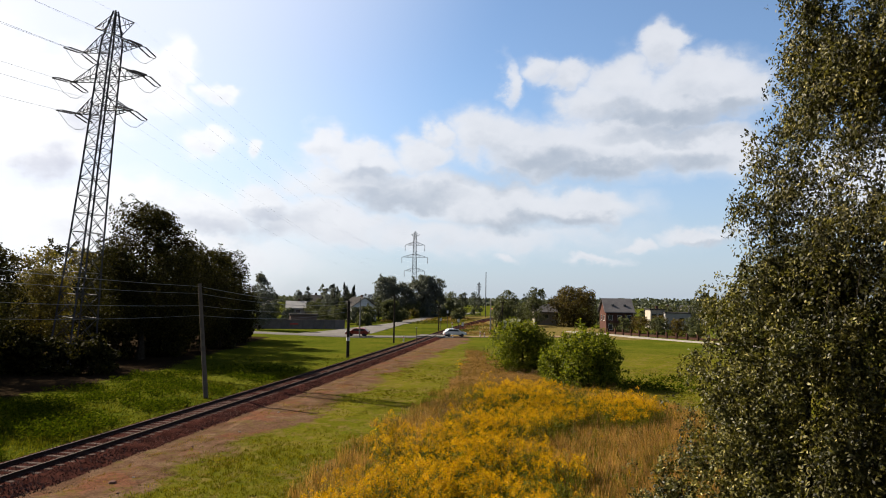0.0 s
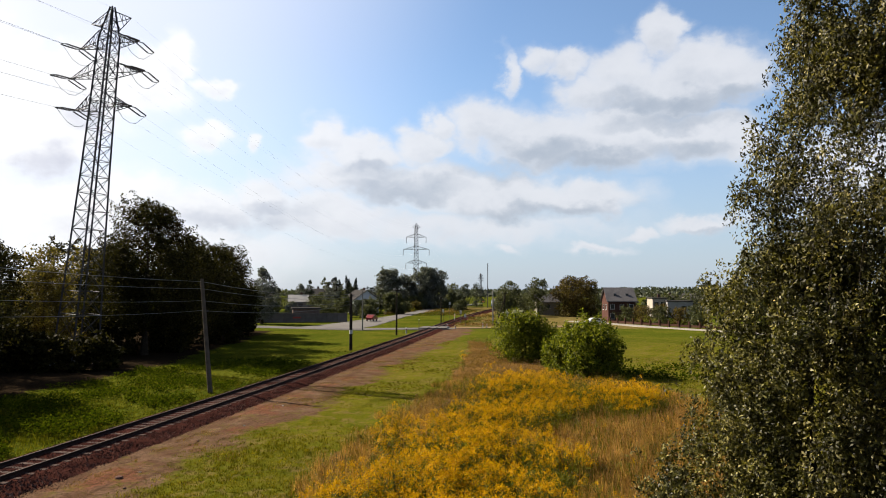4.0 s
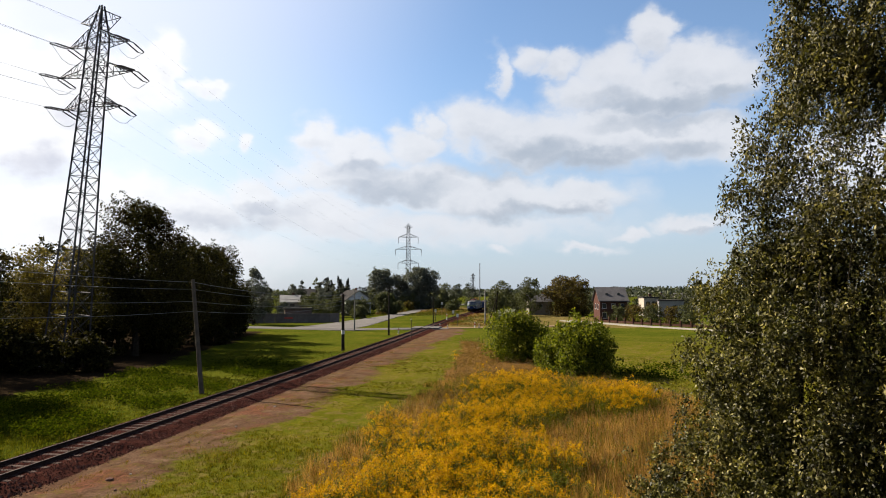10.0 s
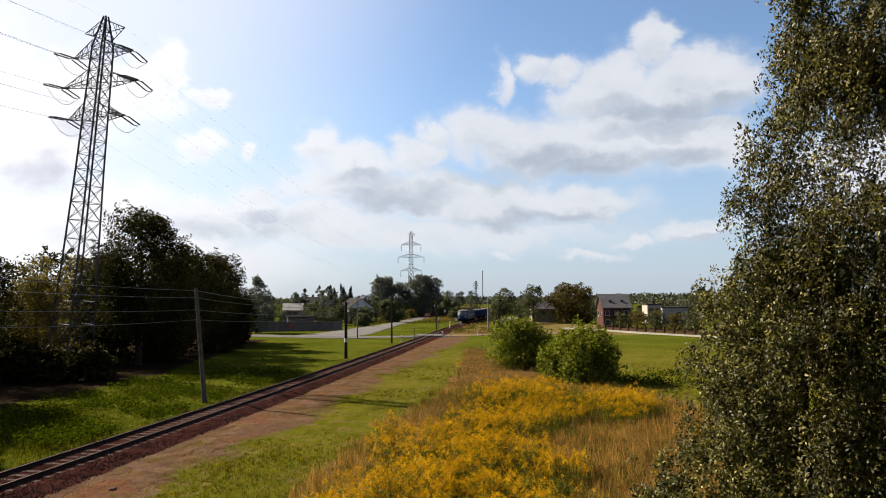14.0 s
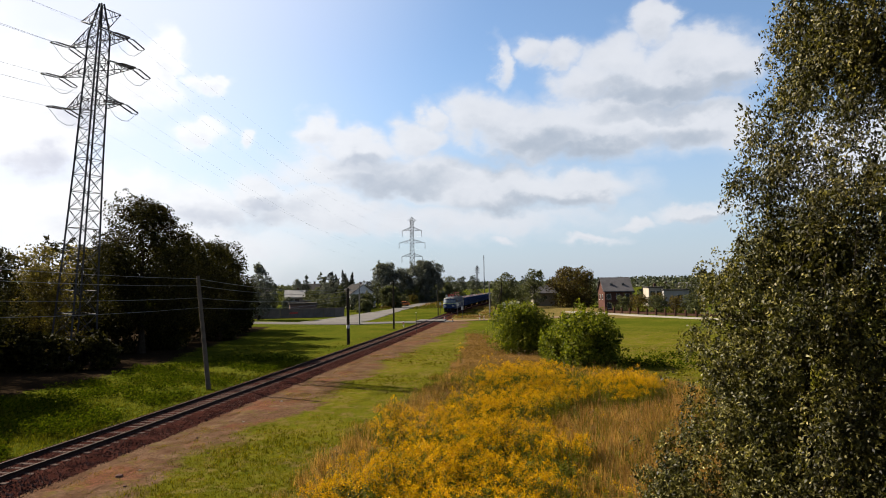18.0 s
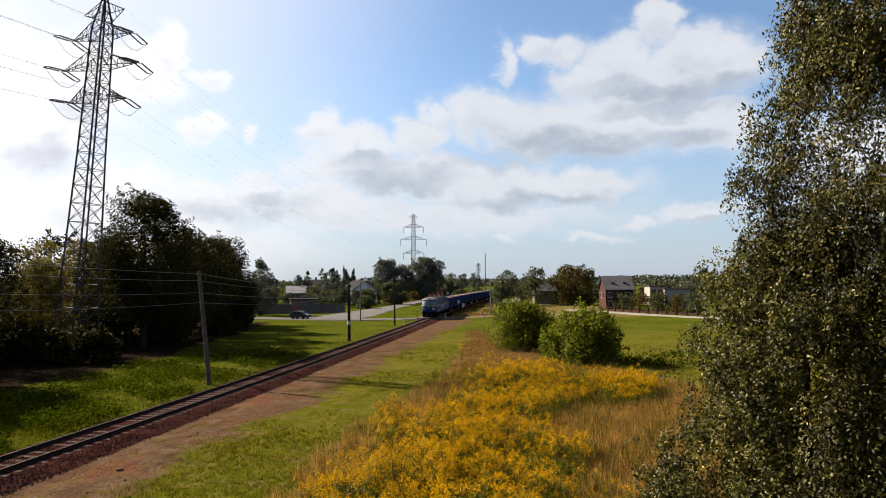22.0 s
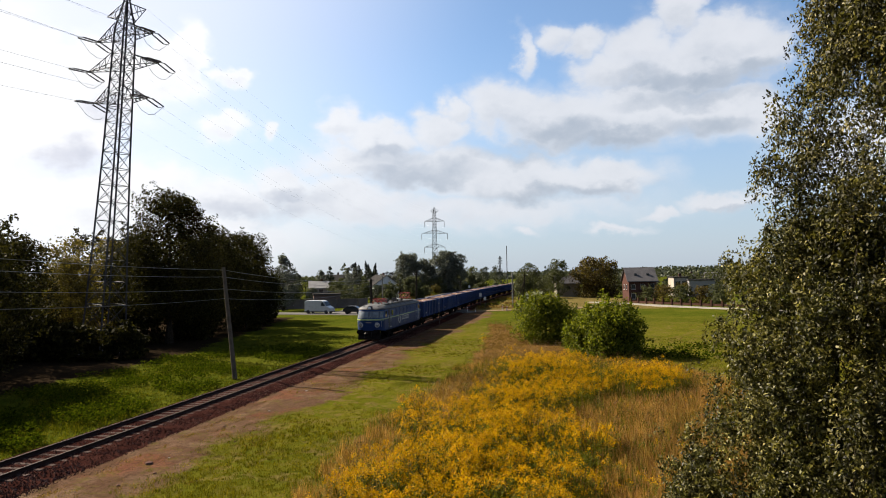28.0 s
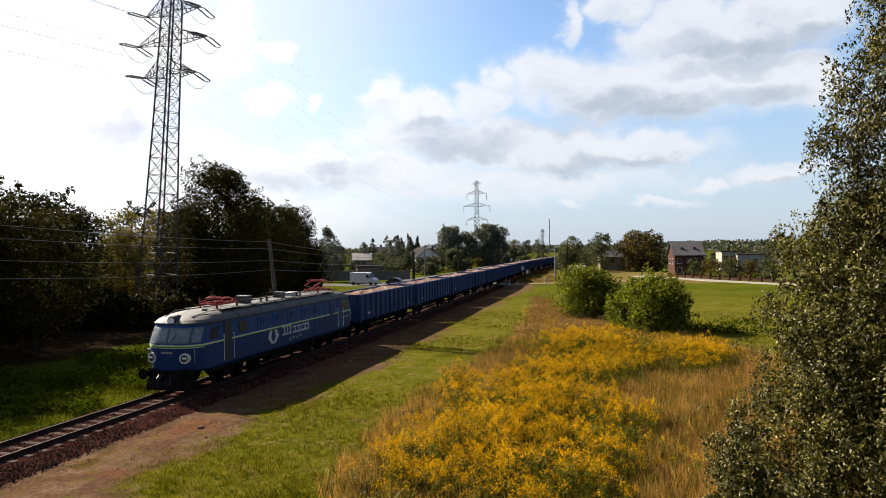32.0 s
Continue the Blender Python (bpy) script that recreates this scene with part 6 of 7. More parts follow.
back = Vector((-64, -95, 0))
for k, (t, ft) in enumerate(zip(TIPS, FTIPS)):
    p = PYL.matrix_basis @ t
    f = FARP.matrix_basis @ ft
    e1 = strain(p, f)
    string("power_cable", e1, f - Vector((0, 0, 2.6)), 5.0, 0.005, "conductor", "thin bare power conductor", 18)
    behind = back + Vector((t.x * 0.75, -t.x * 0.6, p.z - 1))
    e2 = strain(p, behind)
    string("power_cable", e2, behind, 4.0, 0.012, "conductor", "thin bare power conductor", 18)
    pts = [e1, p + Vector((0, 0, -1.6)), e2]
    tagged(part("jumper_cable", pipe([e1, e1.lerp(pts[1], 0.6) - Vector((0, 0, 0.3)), pts[1], e2.lerp(pts[1], 0.6) - Vector((0, 0, 0.3)), e2], 0.025, 4), "conductor"), "slack jumper cable under a pylon arm", "cable")
    g = THIRD.matrix_basis @ TTIPS[k]
    string("power_cable", f - Vector((0, 0, 2.6)), g, 7.0, 0.005, "conductor", "thin bare power conductor", 12)
for sx in (-1, 1):
    string("earth_cable", PYL.matrix_basis @ Vector((sx * 3.0, 0, 33.9)), FARP.matrix_basis @ Vector((sx * 1.8, 0, 35.0)), 4.5, 0.005, "conductor", "thin earth wire over the pylons", 18)
    string("earth_cable", PYL.matrix_basis @ Vector((sx * 3.0, 0, 33.9)), back + Vector((sx * 2.2, 0, 35)), 3.5, 0.005, "conductor", "thin earth wire over the pylons", 18)


# ---- poles beside the line ----
def pole(name, x, y, h, r, mat, label, lean=(0, 0), arm=0.0, band=None, strut=None):
    ob = new(name)
    ob.matrix_basis = pose(x, y, GROUND - 0.05, 0, 0, 0)
    tagged(ob, label, "pole")
    top = Vector((lean[0], lean[1], h))
    part("shaft", pipe([(0, 0, 0), top * 0.5, top], [r, r * 0.88, r * 0.75], 10), mat, ob)
    if arm:
        part("crossarm", box(top.x - arm, top.y - 0.05, h - 0.6, top.x + arm, top.y + 0.05, h - 0.48, 0.01), mat, ob)
        for dx in (-arm * 0.9, arm * 0.9, 0):
            bm = tube((top.x + dx, top.y, h - 0.48), (top.x + dx, top.y, h - 0.34), 0.02, n=6)
            tube((top.x + dx, top.y, h - 0.36), (top.x + dx, top.y, h - 0.22), 0.06, 0.04, n=8, bm=bm)
            part("insulator", bm, "white_paint", ob)
    if band:
        z0, z1 = band
        part("painted_band", tube(top * (z0 / h), top * (z1 / h), r * 1.02, n=10), "white_paint", ob, "white painted band")
    if strut:
        part("strut", pipe([strut, top * 0.8], [r * 0.9, r * 0.7], 8), mat, ob)
    return Vector((x + lean[0], y + lean[1], GROUND + h))


P1 = pole("utility_pole", -16.7, 46.4, 8.0, 0.17, "wood_pole", "weathered grey wooden utility pole beside the track", (-0.85, 0.1), 0.0)
P2 = pole("utility_pole", -11.9, 80.2, 6.9, 0.2, "wood_dark", "dark wooden pole with a white band beside the track", (-0.05, 0), 0.0, (2.0, 2.45))
P3 = pole("utility_pole", -8.6, 108.3, 7.9, 0.15, "wood_dark", "dark wooden pole beside the track", (0, 0), 0.5)
P4 = pole("utility_pole", -15.9, 121, 7.3, 0.13, "concrete", "pale concrete pole at the road junction", (0, 0), 0.0)
P5 = pole("utility_pole", 9.4, 141.5, 7.7, 0.16, "concrete", "pale concrete pole by the level crossing", (0, 0), 0.0)
P6 = pole("utility_pole", 11.8, 143, 7.4, 0.15, "wood_dark", "dark braced wooden pole by the level crossing", (0.4, 0), 0.6, strut=(-1.6, 0.5, 0))
P7 = pole("utility_pole", -1.8, 150, 6.0, 0.13, "wood_dark", "dark wooden pole beyond the level crossing", (0, 0), 0.4)
P8 = pole("tall_mast", 17.6, 300, 20.2, 0.2, "steel_grey", "tall slim mast beside the line", (0, 0), 0.0)
P9 = pole("utility_pole", 52, 133, 6.8, 0.12, "concrete", "slim concrete pole by the lane", (0, 0), 0.0)
P0 = Vector((-21.6, 12.5, 8.8))
pole("utility_pole", P0.x, P0.y, 9.2, 0.17, "wood_pole", "weathered grey wooden utility pole beside the track", (0, 0))
for dz in (-0.25, -0.75, -1.6, -2.3):
    string("overhead_wire", P0 + Vector((0, 0, dz)), P1 + Vector((0, 0, dz)), 0.25 + 0.05 * abs(dz), 0.012, "wire", "thin overhead wire between wooden poles")
    string("overhead_wire", P1 + Vector((0, 0, dz)), P2 + Vector((0, 0, dz * 0.6)), 0.5, 0.014, "wire", "thin overhead wire between wooden poles")
string("overhead_wire", P2 + Vector((0, 0, -0.3)), P3 + Vector((0, 0, -0.4)), 0.5, 0.012, "wire", "thin overhead wire between wooden poles")


# ---- level crossing ----
def marker_post(x, y, h, label, band=True):
    ob = new("marker_post")
    ob.matrix_basis = pose(x, y, GROUND)
    tagged(ob, label, "post", "white posts at the crossing")
    part("shaft", tube((0, 0, 0), (0, 0, h), 0.11, 0.09, 10), "white_paint", ob)
    if band:
        part("painted_band", tube((0, 0, h * 0.6), (0, 0, h * 0.78), 0.113, n=10), "red_paint", ob)


for x, y, h in ((-0.3, 126, 1.0), (6.6, 129.6, 1.1), (1.4, 163, 1.7), (-7.2, 111.6, 1.0), (1.2, 125.4, 0.7), (7.4, 129.2, 0.9)):
    marker_post(x, y, h, "short white concrete marker post at the level crossing")


def signal(x, y, h, label):
    ob = new("crossing_sign")
    ob.matrix_basis = pose(x, y, GROUND)
    tagged(ob, label, "sign")
    part("shaft", tube((0, 0, 0), (0, 0, h), 0.06, n=8), "steel_grey", ob)
    part("board", box(-0.24, -0.08, h - 0.72, 0.24, -0.04, h, 0.01), "white_paint", ob, "plain white board")


signal(0.2, 173, 4.4, "white board on a grey post beyond the crossing")
signal(-1.4, 160, 2.8, "small white board on a grey post beside the track")
signal(2.5, 140, 3.2, "white board on a slim post by the crossing")
signal(3.4, 138, 2.5, "low white board on a slim post by the crossing")
marker = new("slim_post")
marker.matrix_basis = pose(-4.4, 97, GROUND)
tagged(marker, "slim pale post beside the track before the crossing", "post")
part("shaft", tube((0, 0, 0), (0, 0, 3.0), 0.04, n=8), "wood_pole", marker)
part("cap", tube((0, 0, 3.0), (0, 0, 3.08), 0.09, n=8), "white_paint", marker)


bm = bmesh.new()
for s0, s1 in ((-2.6, -0.85), (-0.62, 0.62), (0.85, 2.6)):
    box(s0, -3.0, -0.25, s1, 3.0, -0.005, bm=bm)
deck = part("crossing_deck", bm, "asphalt", at=pose(float(track_x(127.6)), 127.6, 0, 0, 0, -6.8))
tagged(deck, "grey slab deck of the level crossing", "crossing", kind="structure")


# ---- road vehicles ----
def wheel(parent, x, y, r):
    wh = new("wheel")
    wh.parent = parent
    wh.matrix_basis = pose(x, y, r)
    part("tyre", tube((0, -0.1, 0), (0, 0.1, 0), r, n=18), "tyre", wh)
    part("rim", tube((0, -0.11, 0), (0, 0.11, 0), r * 0.62, n=12), "steel_grey", wh)
    return wh


def car(name, paint, label, L=4.3, W=1.72, van=False):
    """Nose towards local +x."""
    ob = new(name)
    tagged(ob, label, "van" if van else "car")
    h = L / 2
    if van:
        side = [(-h, 0.45), (-h + 0.02, 2.35), (-h + 0.2, 2.5), (h - 2.0, 2.5), (h - 1.65, 2.4), (h - 0.85, 1.45), (h - 0.1, 1.15), (h, 0.9), (h, 0.4)]
        glass = [(h - 1.95, 1.5), (h - 1.85, 2.15), (h - 1.5, 2.2), (h - 1.0, 1.5)]
        r = 0.36
    else:
        side = [(-h, 0.4), (-h + 0.02, 0.85), (-h + 0.25, 0.98), (-h + 0.75, 1.42), (-h + 1.1, 1.48), (0.1, 1.48), (0.55, 1.38), (1.15, 0.98), (h - 0.2, 0.82), (h, 0.6), (h - 0.02, 0.35)]
        glass = [(-h + 0.62, 1.02), (-h + 0.95, 1.36), (0.1, 1.38), (0.45, 1.3), (0.9, 1.0)]
        r = 0.31
    part("body", extruded(side, -W / 2, W / 2, bevel=0.05), paint, ob)
    for s in (-1, 1):
        part("side_window", extruded(glass, s * W / 2 - 0.02, s * W / 2 + 0.006), "dark_glass", ob)
        part("headlight", box(h - 0.16, s * W * 0.36 - 0.16, 0.68, h - 0.01, s * W * 0.36 + 0.16, 0.84, 0.02), "lamp_glass", ob)
        part("tail_light", box(-h - 0.01, s * W * 0.4 - 0.1, 0.72, -h + 0.06, s * W * 0.4 + 0.1, 0.92), "car_red", ob)
    a, b = (glass[-1], glass[-2])
    off = 0.12
    bm = bmesh.new()
    q = [bm.verts.new((a[0] + off, -W * 0.43, a[1] + 0.02)), bm.verts.new((a[0] + off, W * 0.43, a[1] + 0.02)), bm.verts.new((b[0] + off + 0.02, W * 0.40, b[1] + 0.07)), bm.verts.new((b[0] + off + 0.02, -W * 0.40, b[1] + 0.07))]
    q2 = [bm.verts.new(v.co + Vector((0.02, 0, 0.02))) for v in q]
    bm.faces.new(q2)
    for k in range(4):
        bm.faces.new((q[k], q[(k + 1) % 4], q2[(k + 1) % 4], q2[k]))
    part("windscreen", bm, "dark_glass", ob)
    part("bumper", box(h - 0.12, -W / 2 + 0.04, 0.3, h + 0.04, W / 2 - 0.04, 0.5, 0.03), "black", ob)
    for x in (-h + 0.8, h - 0.85):
        for s in (-1, 1):
            wheel(ob, x, s * (W / 2 - 0.1), r)
    return ob


RED_CAR = car("car", "car_red", "small red hatchback on the road")
GREY_CAR = car("car", "car_silver", "silver car driving over the level crossing")
ORANGE_CAR = car("car", "car_orange", "bright orange estate car coming down the side road", 4.9)
DARK_CAR = car("car", "car_dark", "black small car waiting on the road", 3.9)
VAN = car("delivery_van", "car_white", "white high-roofed delivery van on the road", 5.6, 1.95, True)
for x, y, rz, p, lb in ((-46, 147, 20, "car_white", "white car parked behind the yard"), (-42.5, 150, 15, "car_silver", "silver car parked behind the yard")):
    o = car("parked_car", p, lb)
    o.matrix_basis = pose(x, y, GROUND, 0, 0, rz)


# ---- meadow and grass ----
def scatter(n, poly, rng, bias=1.0):
    """Random places in a polygon, denser near the camera."""
    xs, ys = [p[0] for p in poly], [p[1] for p in poly]
    x = rng.uniform(min(xs), max(xs), n)
    y = min(ys) + (max(ys) - min(ys)) * rng.uniform(0, 1, n) ** bias
    k = inside(poly, x + 2.2 * (rumple(x, y, 0.9, 17.0) - 0.5), y + 4.0 * (rumple(x, y, 0.7, 19.0) - 0.5))
    return x[k], y[k]


# islands of flowers: place, half sizes, turn
ISLANDS = [(1.1, 25.8, 4.9, 5.6, -5), (-0.4, 20.4, 4.8, 4.8, 0), (2.2, 33.2, 3.6, 2.6, 10), (4.4, 38.4, 4.8, 4.6, -25), (5.6, 45.4, 4.8, 4.3, -40), (10.4, 40.5, 3.6, 5.4, -20), (2.9, 50.5, 0.9, 2.0, -20), (-2.5, 30.5, 1.2, 1.6, 0), (0.8, 60, 0.35, 1.6, -8)]


def rod_zone(x, y):
    """How far the golden flowers take over, 0 to 1."""
    wx = x + 1.5 * (rumple(x, y, 0.9, 2.0) - 0.5) + 0.8 * (rumple(x, y, 2.3, 7.0) - 0.5)
    wy = y + 2.0 * (rumple(x, y, 0.8, 5.0) - 0.5) + 0.8 * (rumple(x, y, 2.1, 1.0) - 0.5)
    best = np.zeros(len(x))
    for cx, cy, rx, ry, turn in ISLANDS:
        c, s = math.cos(radians(turn)), math.sin(radians(turn))
        u, v = (wx - cx) * c + (wy - cy) * s, -(wx - cx) * s + (wy - cy) * c
        best = np.maximum(best, np.clip(1.6 * (1.0 - (u / rx) ** 2 - (v / ry) ** 2), 0, 1))
    return best


def meadow():
    rng = np.random.default_rng(77)
    x, y = scatter(38000, MEADOW, rng, 1.15)
    # plants gather in tussocks
    x, y = x[:len(x) // 9 * 9], y[:len(y) // 9 * 9]
    own = np.arange(len(x)) // 9
    lead = own * 9
    near_by = rng.uniform(0, 1, len(x)) < 0.7
    x = np.where(near_by, x[lead] + rng.normal(0, 0.28, len(x)), x)
    y = np.where(near_by, y[lead] + rng.normal(0, 0.28, len(y)), y)
    lush = rng.uniform(0.72, 1.25, len(x) // 9)[own]
    w_ = rod_zone(x, y)
    gold = rng.uniform(0, 1, len(x)) < w_ * 0.9 + 0.22 * rumple(x, y, 0.8, 12.0) * (y < 46)
    gx, gy = x[gold], y[gold]
    n = len(gx)
    h = lush[gold] * rng.uniform(0.8, 1.15, n) * (0.65 + 0.5 * w_[gold]) * (0.55 + 0.55 * rumple(gx, gy, 0.8, 8.0) + 0.35 * rumple(gx, gy, 2.6, 4.0))
    root = np.stack([gx, gy, np.full(n, GROUND)], 1)
    lean = rng.normal(0, 0.10, (n, 2))
    top = root + np.stack([lean[:, 0], lean[:, 1], h], 1)
    # stems with narrow leaves
    per = 12
    u = rng.uniform(0.12, 0.9, (n, per, 1))
    at = root[:, None] + (top - root)[:, None] * u
    a = rng.uniform(0, math.tau, (n, per))
    d = np.stack([np.cos(a), np.sin(a), rng.uniform(-0.2, 0.9, a.shape)], -1)
    ln = rng.uniform(0.10, 0.23, (n, per, 1))
    wv = np.stack([-np.sin(a), np.cos(a), 0 * a], -1) * 0.024
    lv = np.stack([at - wv, at + wv, at + d * ln], 2).reshape(-1, 3, 3)
    st = np.stack([root + [0.012, 0, 0], root - [0.012, 0, 0], top], 1)
    o = new("goldenrod_stems", raw_mesh("goldenrod_stems", np.concatenate([lv, st]), 3, "rod_leaf"))
    tagged(o, "green leafy stems of the goldenrod meadow", "meadow", kind="stuff")
    # plumes: sprays of small yellow flakes, fuller in the heart of an island
    bloom = (rumple(gx, gy, 0.75, 3.0) * 0.6 + rumple(gx, gy, 2.4, 8.0) * 0.4 + w_[gold] * 0.6 + rng.normal(0, 0.16, n)) > 0.88
    # clumps that have not opened yet stay green
    wob = 0.9 * (rumple(gx, gy, 1.7, 21.0) - 0.5)
    for cx, cy, rx, ry in ((0.0, 37.4, 2.6, 2.0), (-3.0, 24.4, 1.5, 0.9), (6.2, 33.0, 1.8, 2.2), (3.4, 22.8, 1.6, 1.2), (1.2, 30.8, 1.3, 0.7), (4.2, 42.4, 1.7, 1.2), (7.6, 41.0, 1.2, 1.6), (8.6, 45.5, 1.4, 1.0), (-0.4, 26.6, 0.9, 0.7)):
        bloom &= ((gx - cx) / rx + wob) ** 2 + ((gy - cy) / ry + wob) ** 2 > rng.uniform(0.6, 1.1, n)
    tp = top[bloom]
    n = len(tp)
    per = 40
    b = rng.uniform(0, math.tau, (n, per))
    rr = rng.uniform(0, 1, (n, per))
    p = np.empty((n, per, 3))
    sp = 0.19 * rng.uniform(0.7, 1.4, (n, 1))
    p[..., 0] = tp[:, None, 0] + np.cos(b) * rr * sp
    p[..., 1] = tp[:, None, 1] + np.sin(b) * rr * sp
    p[..., 2] = tp[:, None, 2] + 0.08 - rr * 0.17 + rng.normal(0, 0.045, (n, per))
    o = new("goldenrod_flowers", raw_mesh("goldenrod_flowers", leaves(p.reshape(-1, 3), 0.058, rng, 0.45, np.tile([0, -0.5, 0.7], (n * per, 1)), -0.5), 4, "rod_flower"))
    tagged(o, "golden yellow plumes of goldenrod in bloom", "meadow flowers", kind="stuff")
    # faded brown plants among them
    bx, by = x[~gold], y[~gold]
    pick = rng.uniform(0, 1, len(bx)) < 0.10 + 0.4 * np.exp(-((by - 38 + 0.5 * bx) / 3.0) ** 2) * (bx < 5)
    p = np.stack([bx[pick], by[pick], np.full(pick.sum(), GROUND)], 1)
    k = np.repeat(np.arange(len(p)), 16)
    q = p[k] + np.stack([rng.normal(0, 0.09, len(k)), rng.normal(0, 0.09, len(k)), rng.uniform(0.15, 0.75, len(k))], 1)
    o = new("faded_weeds", raw_mesh("faded_weeds", leaves(q, 0.08, rng, 0.4, hang=-0.6), 4, "rod_brown"))
    tagged(o, "brown faded weeds among the goldenrod", "weeds", kind="stuff")
    # tall dry grass
    x, y = scatter(34000, MEADOW, rng, 1.25)
    z_ = rod_zone(x, y)
    k = rng.uniform(0, 1, len(x)) < 1.0 - 0.92 * z_
    x, y = x[k], y[k]
    tuft = 0.5 * rumple(x, y, 1.1, 3.0) + 0.5 * rumple(x, y, 3.7, 6.0)
    tall = np.interp(y, [18, 40, 46, 56, 60], [0.85, 0.75, 0.5, 0.22, 0.16]) * (0.3 + 1.15 * tuft)
    per = 8
    r = np.repeat(np.stack([x, y, np.full(len(x), GROUND)], 1), per, 0)
    r[:, :2] += rng.normal(0, 0.07, (len(r), 2))
    low = np.repeat(y > 55, per)
    bl = blades(r, np.repeat(tall, per), 0.020, rng, 0.55)
    o = new("low_grass", raw_mesh("low_grass", bl[low], 3, "grass_low"))
    tagged(o, "short reddish brown dry grass by the bushes", "grass", kind="stuff")
    o = new("dry_grass", raw_mesh("dry_grass", bl[~low], 3, "grass_dry"))
    tagged(o, "tall straw-coloured dry grass of the meadow", "grass", kind="stuff")
    # green undergrowth between the flowers
    x, y = scatter(15000, MEADOW, rng, 1.2)
    k = rng.uniform(0, 1, len(x)) < (0.35 + 0.7 * rumple(x, y, 0.55, 11.0)) * (y < 54)
    x, y = x[k], y[k]
    per = 7
    r = np.repeat(np.stack([x, y, np.full(len(x), GROUND)], 1), per, 0)
    r[:, :2] += rng.normal(0, 0.1, (len(r), 2))
    o = new("green_undergrowth", raw_mesh("green_undergrowth", blades(r, np.full(len(r), 0.55), 0.035, rng, 0.5), 3, "rod_leaf"))
    tagged(o, "green grass and herbs under the meadow flowers", "grass", kind="stuff")


meadow()


def lawn():
    rng = np.random.default_rng(88)
    n = 120000
    y = 17 + 75 * rng.uniform(0, 1, n) ** 1.7
    x = rng.uniform(-0.75, 0.75, n) * (y + 6)
    off = x - track_x(y)
    dirt, dry, wood, far, sunny = zones(x, y)
    keep = ((off < -1.7) | (off > 3.0)) & (rng.uniform(0, 1, n) > dirt * 0.985) & (dry < 0.5) & (wood < rng.uniform(0.1, 0.9, n))
    keep &= rng.uniform(0, 1, n) > (y - 45) / 55
    keep &= ~((x > 4) & (y < 22)) & (x < 35)
    x, y = x[keep], y[keep]
    tall = (0.07 + 0.15 * rumple(x, y, 0.5, 6.0) ** 2) * np.interp(y, [17, 45, 90], [1.0, 0.9, 0.5]) * np.where(x < track_x(y), 1.5, 1.0)
    per = 5
    r = np.repeat(np.stack([x, y, np.full(len(x), GROUND - 0.02)], 1), per, 0)
    r[:, :2] += rng.normal(0, 0.06, (len(r), 2))
    wide = np.repeat(0.013 + 0.0005 * y, per)
    b = blades(r, np.repeat(tall, per), 1.0, rng, 0.6)
    mid = (b[:, 0] + b[:, 1]) / 2
    for k in (0, 1):
        b[:, k] = mid + (b[:, k] - mid) * wide[:, None]
    sunny = np.repeat(x > track_x(y), per)
    o = new("grass", raw_mesh("grass", b[~sunny], 3, "grass"))
    tagged(o, "short uneven green grass beside the track", "grass", kind="stuff")
    o = new("yellowed_grass", raw_mesh("yellowed_grass", b[sunny], 3, "grass_olive"))
    tagged(o, "short yellowed grass between the dirt strip and the meadow", "grass", kind="stuff")
    # dead and withered tufts on the bare strip
    n = 26000
    y = 18 + 80 * rng.uniform(0, 1, n) ** 1.5
    x = track_x(y) + rng.uniform(3.2, 7.6, n)
    k = rumple(x, y, 1.3, 13.0) * rng.uniform(0.3, 1.1, n) > 0.48
    r = np.repeat(np.stack([x[k], y[k], np.full(k.sum(), GROUND - 0.02)], 1), 4, 0)
    r[:, :2] += rng.normal(0, 0.06, (len(r), 2))
    o = new("withered_tufts", raw_mesh("withered_tufts", blades(r, np.full(len(r), 0.07), 0.022, rng, 0.9), 3, "grass_low"))
    tagged(o, "withered grass tufts on the bare dirt strip", "grass", kind="stuff")
    # broad-leaved weeds on the shady side
    n = 9000
    y = 24 + 40 * rng.uniform(0, 1, n) ** 1.5
    x = track_x(y) - 2.2 - 14 * rng.uniform(0, 1, n) ** 1.2
    k = (rumple(x, y, 0.6, 9.0) > 0.45) & (zones(x, y)[2] < 0.4)
    p = np.stack([x[k], y[k], np.full(k.sum(), GROUND)], 1)
    i = np.repeat(np.arange(len(p)), 6)
    q = p[i] + np.stack([rng.normal(0, 0.14, len(i)), rng.normal(0, 0.14, len(i)), rng.uniform(0.05, 0.4, len(i))], 1)
    o = new("broad_leaved_weeds", raw_mesh("broad_leaved_weeds", leaves(q, 0.16, rng, 0.6, np.tile([0, 0, 1.0], (len(i), 1))), 4, "weed_leaf"))
    tagged(o, "broad-leaved green weeds in the grass by the track", "weeds", kind="stuff")


lawn()


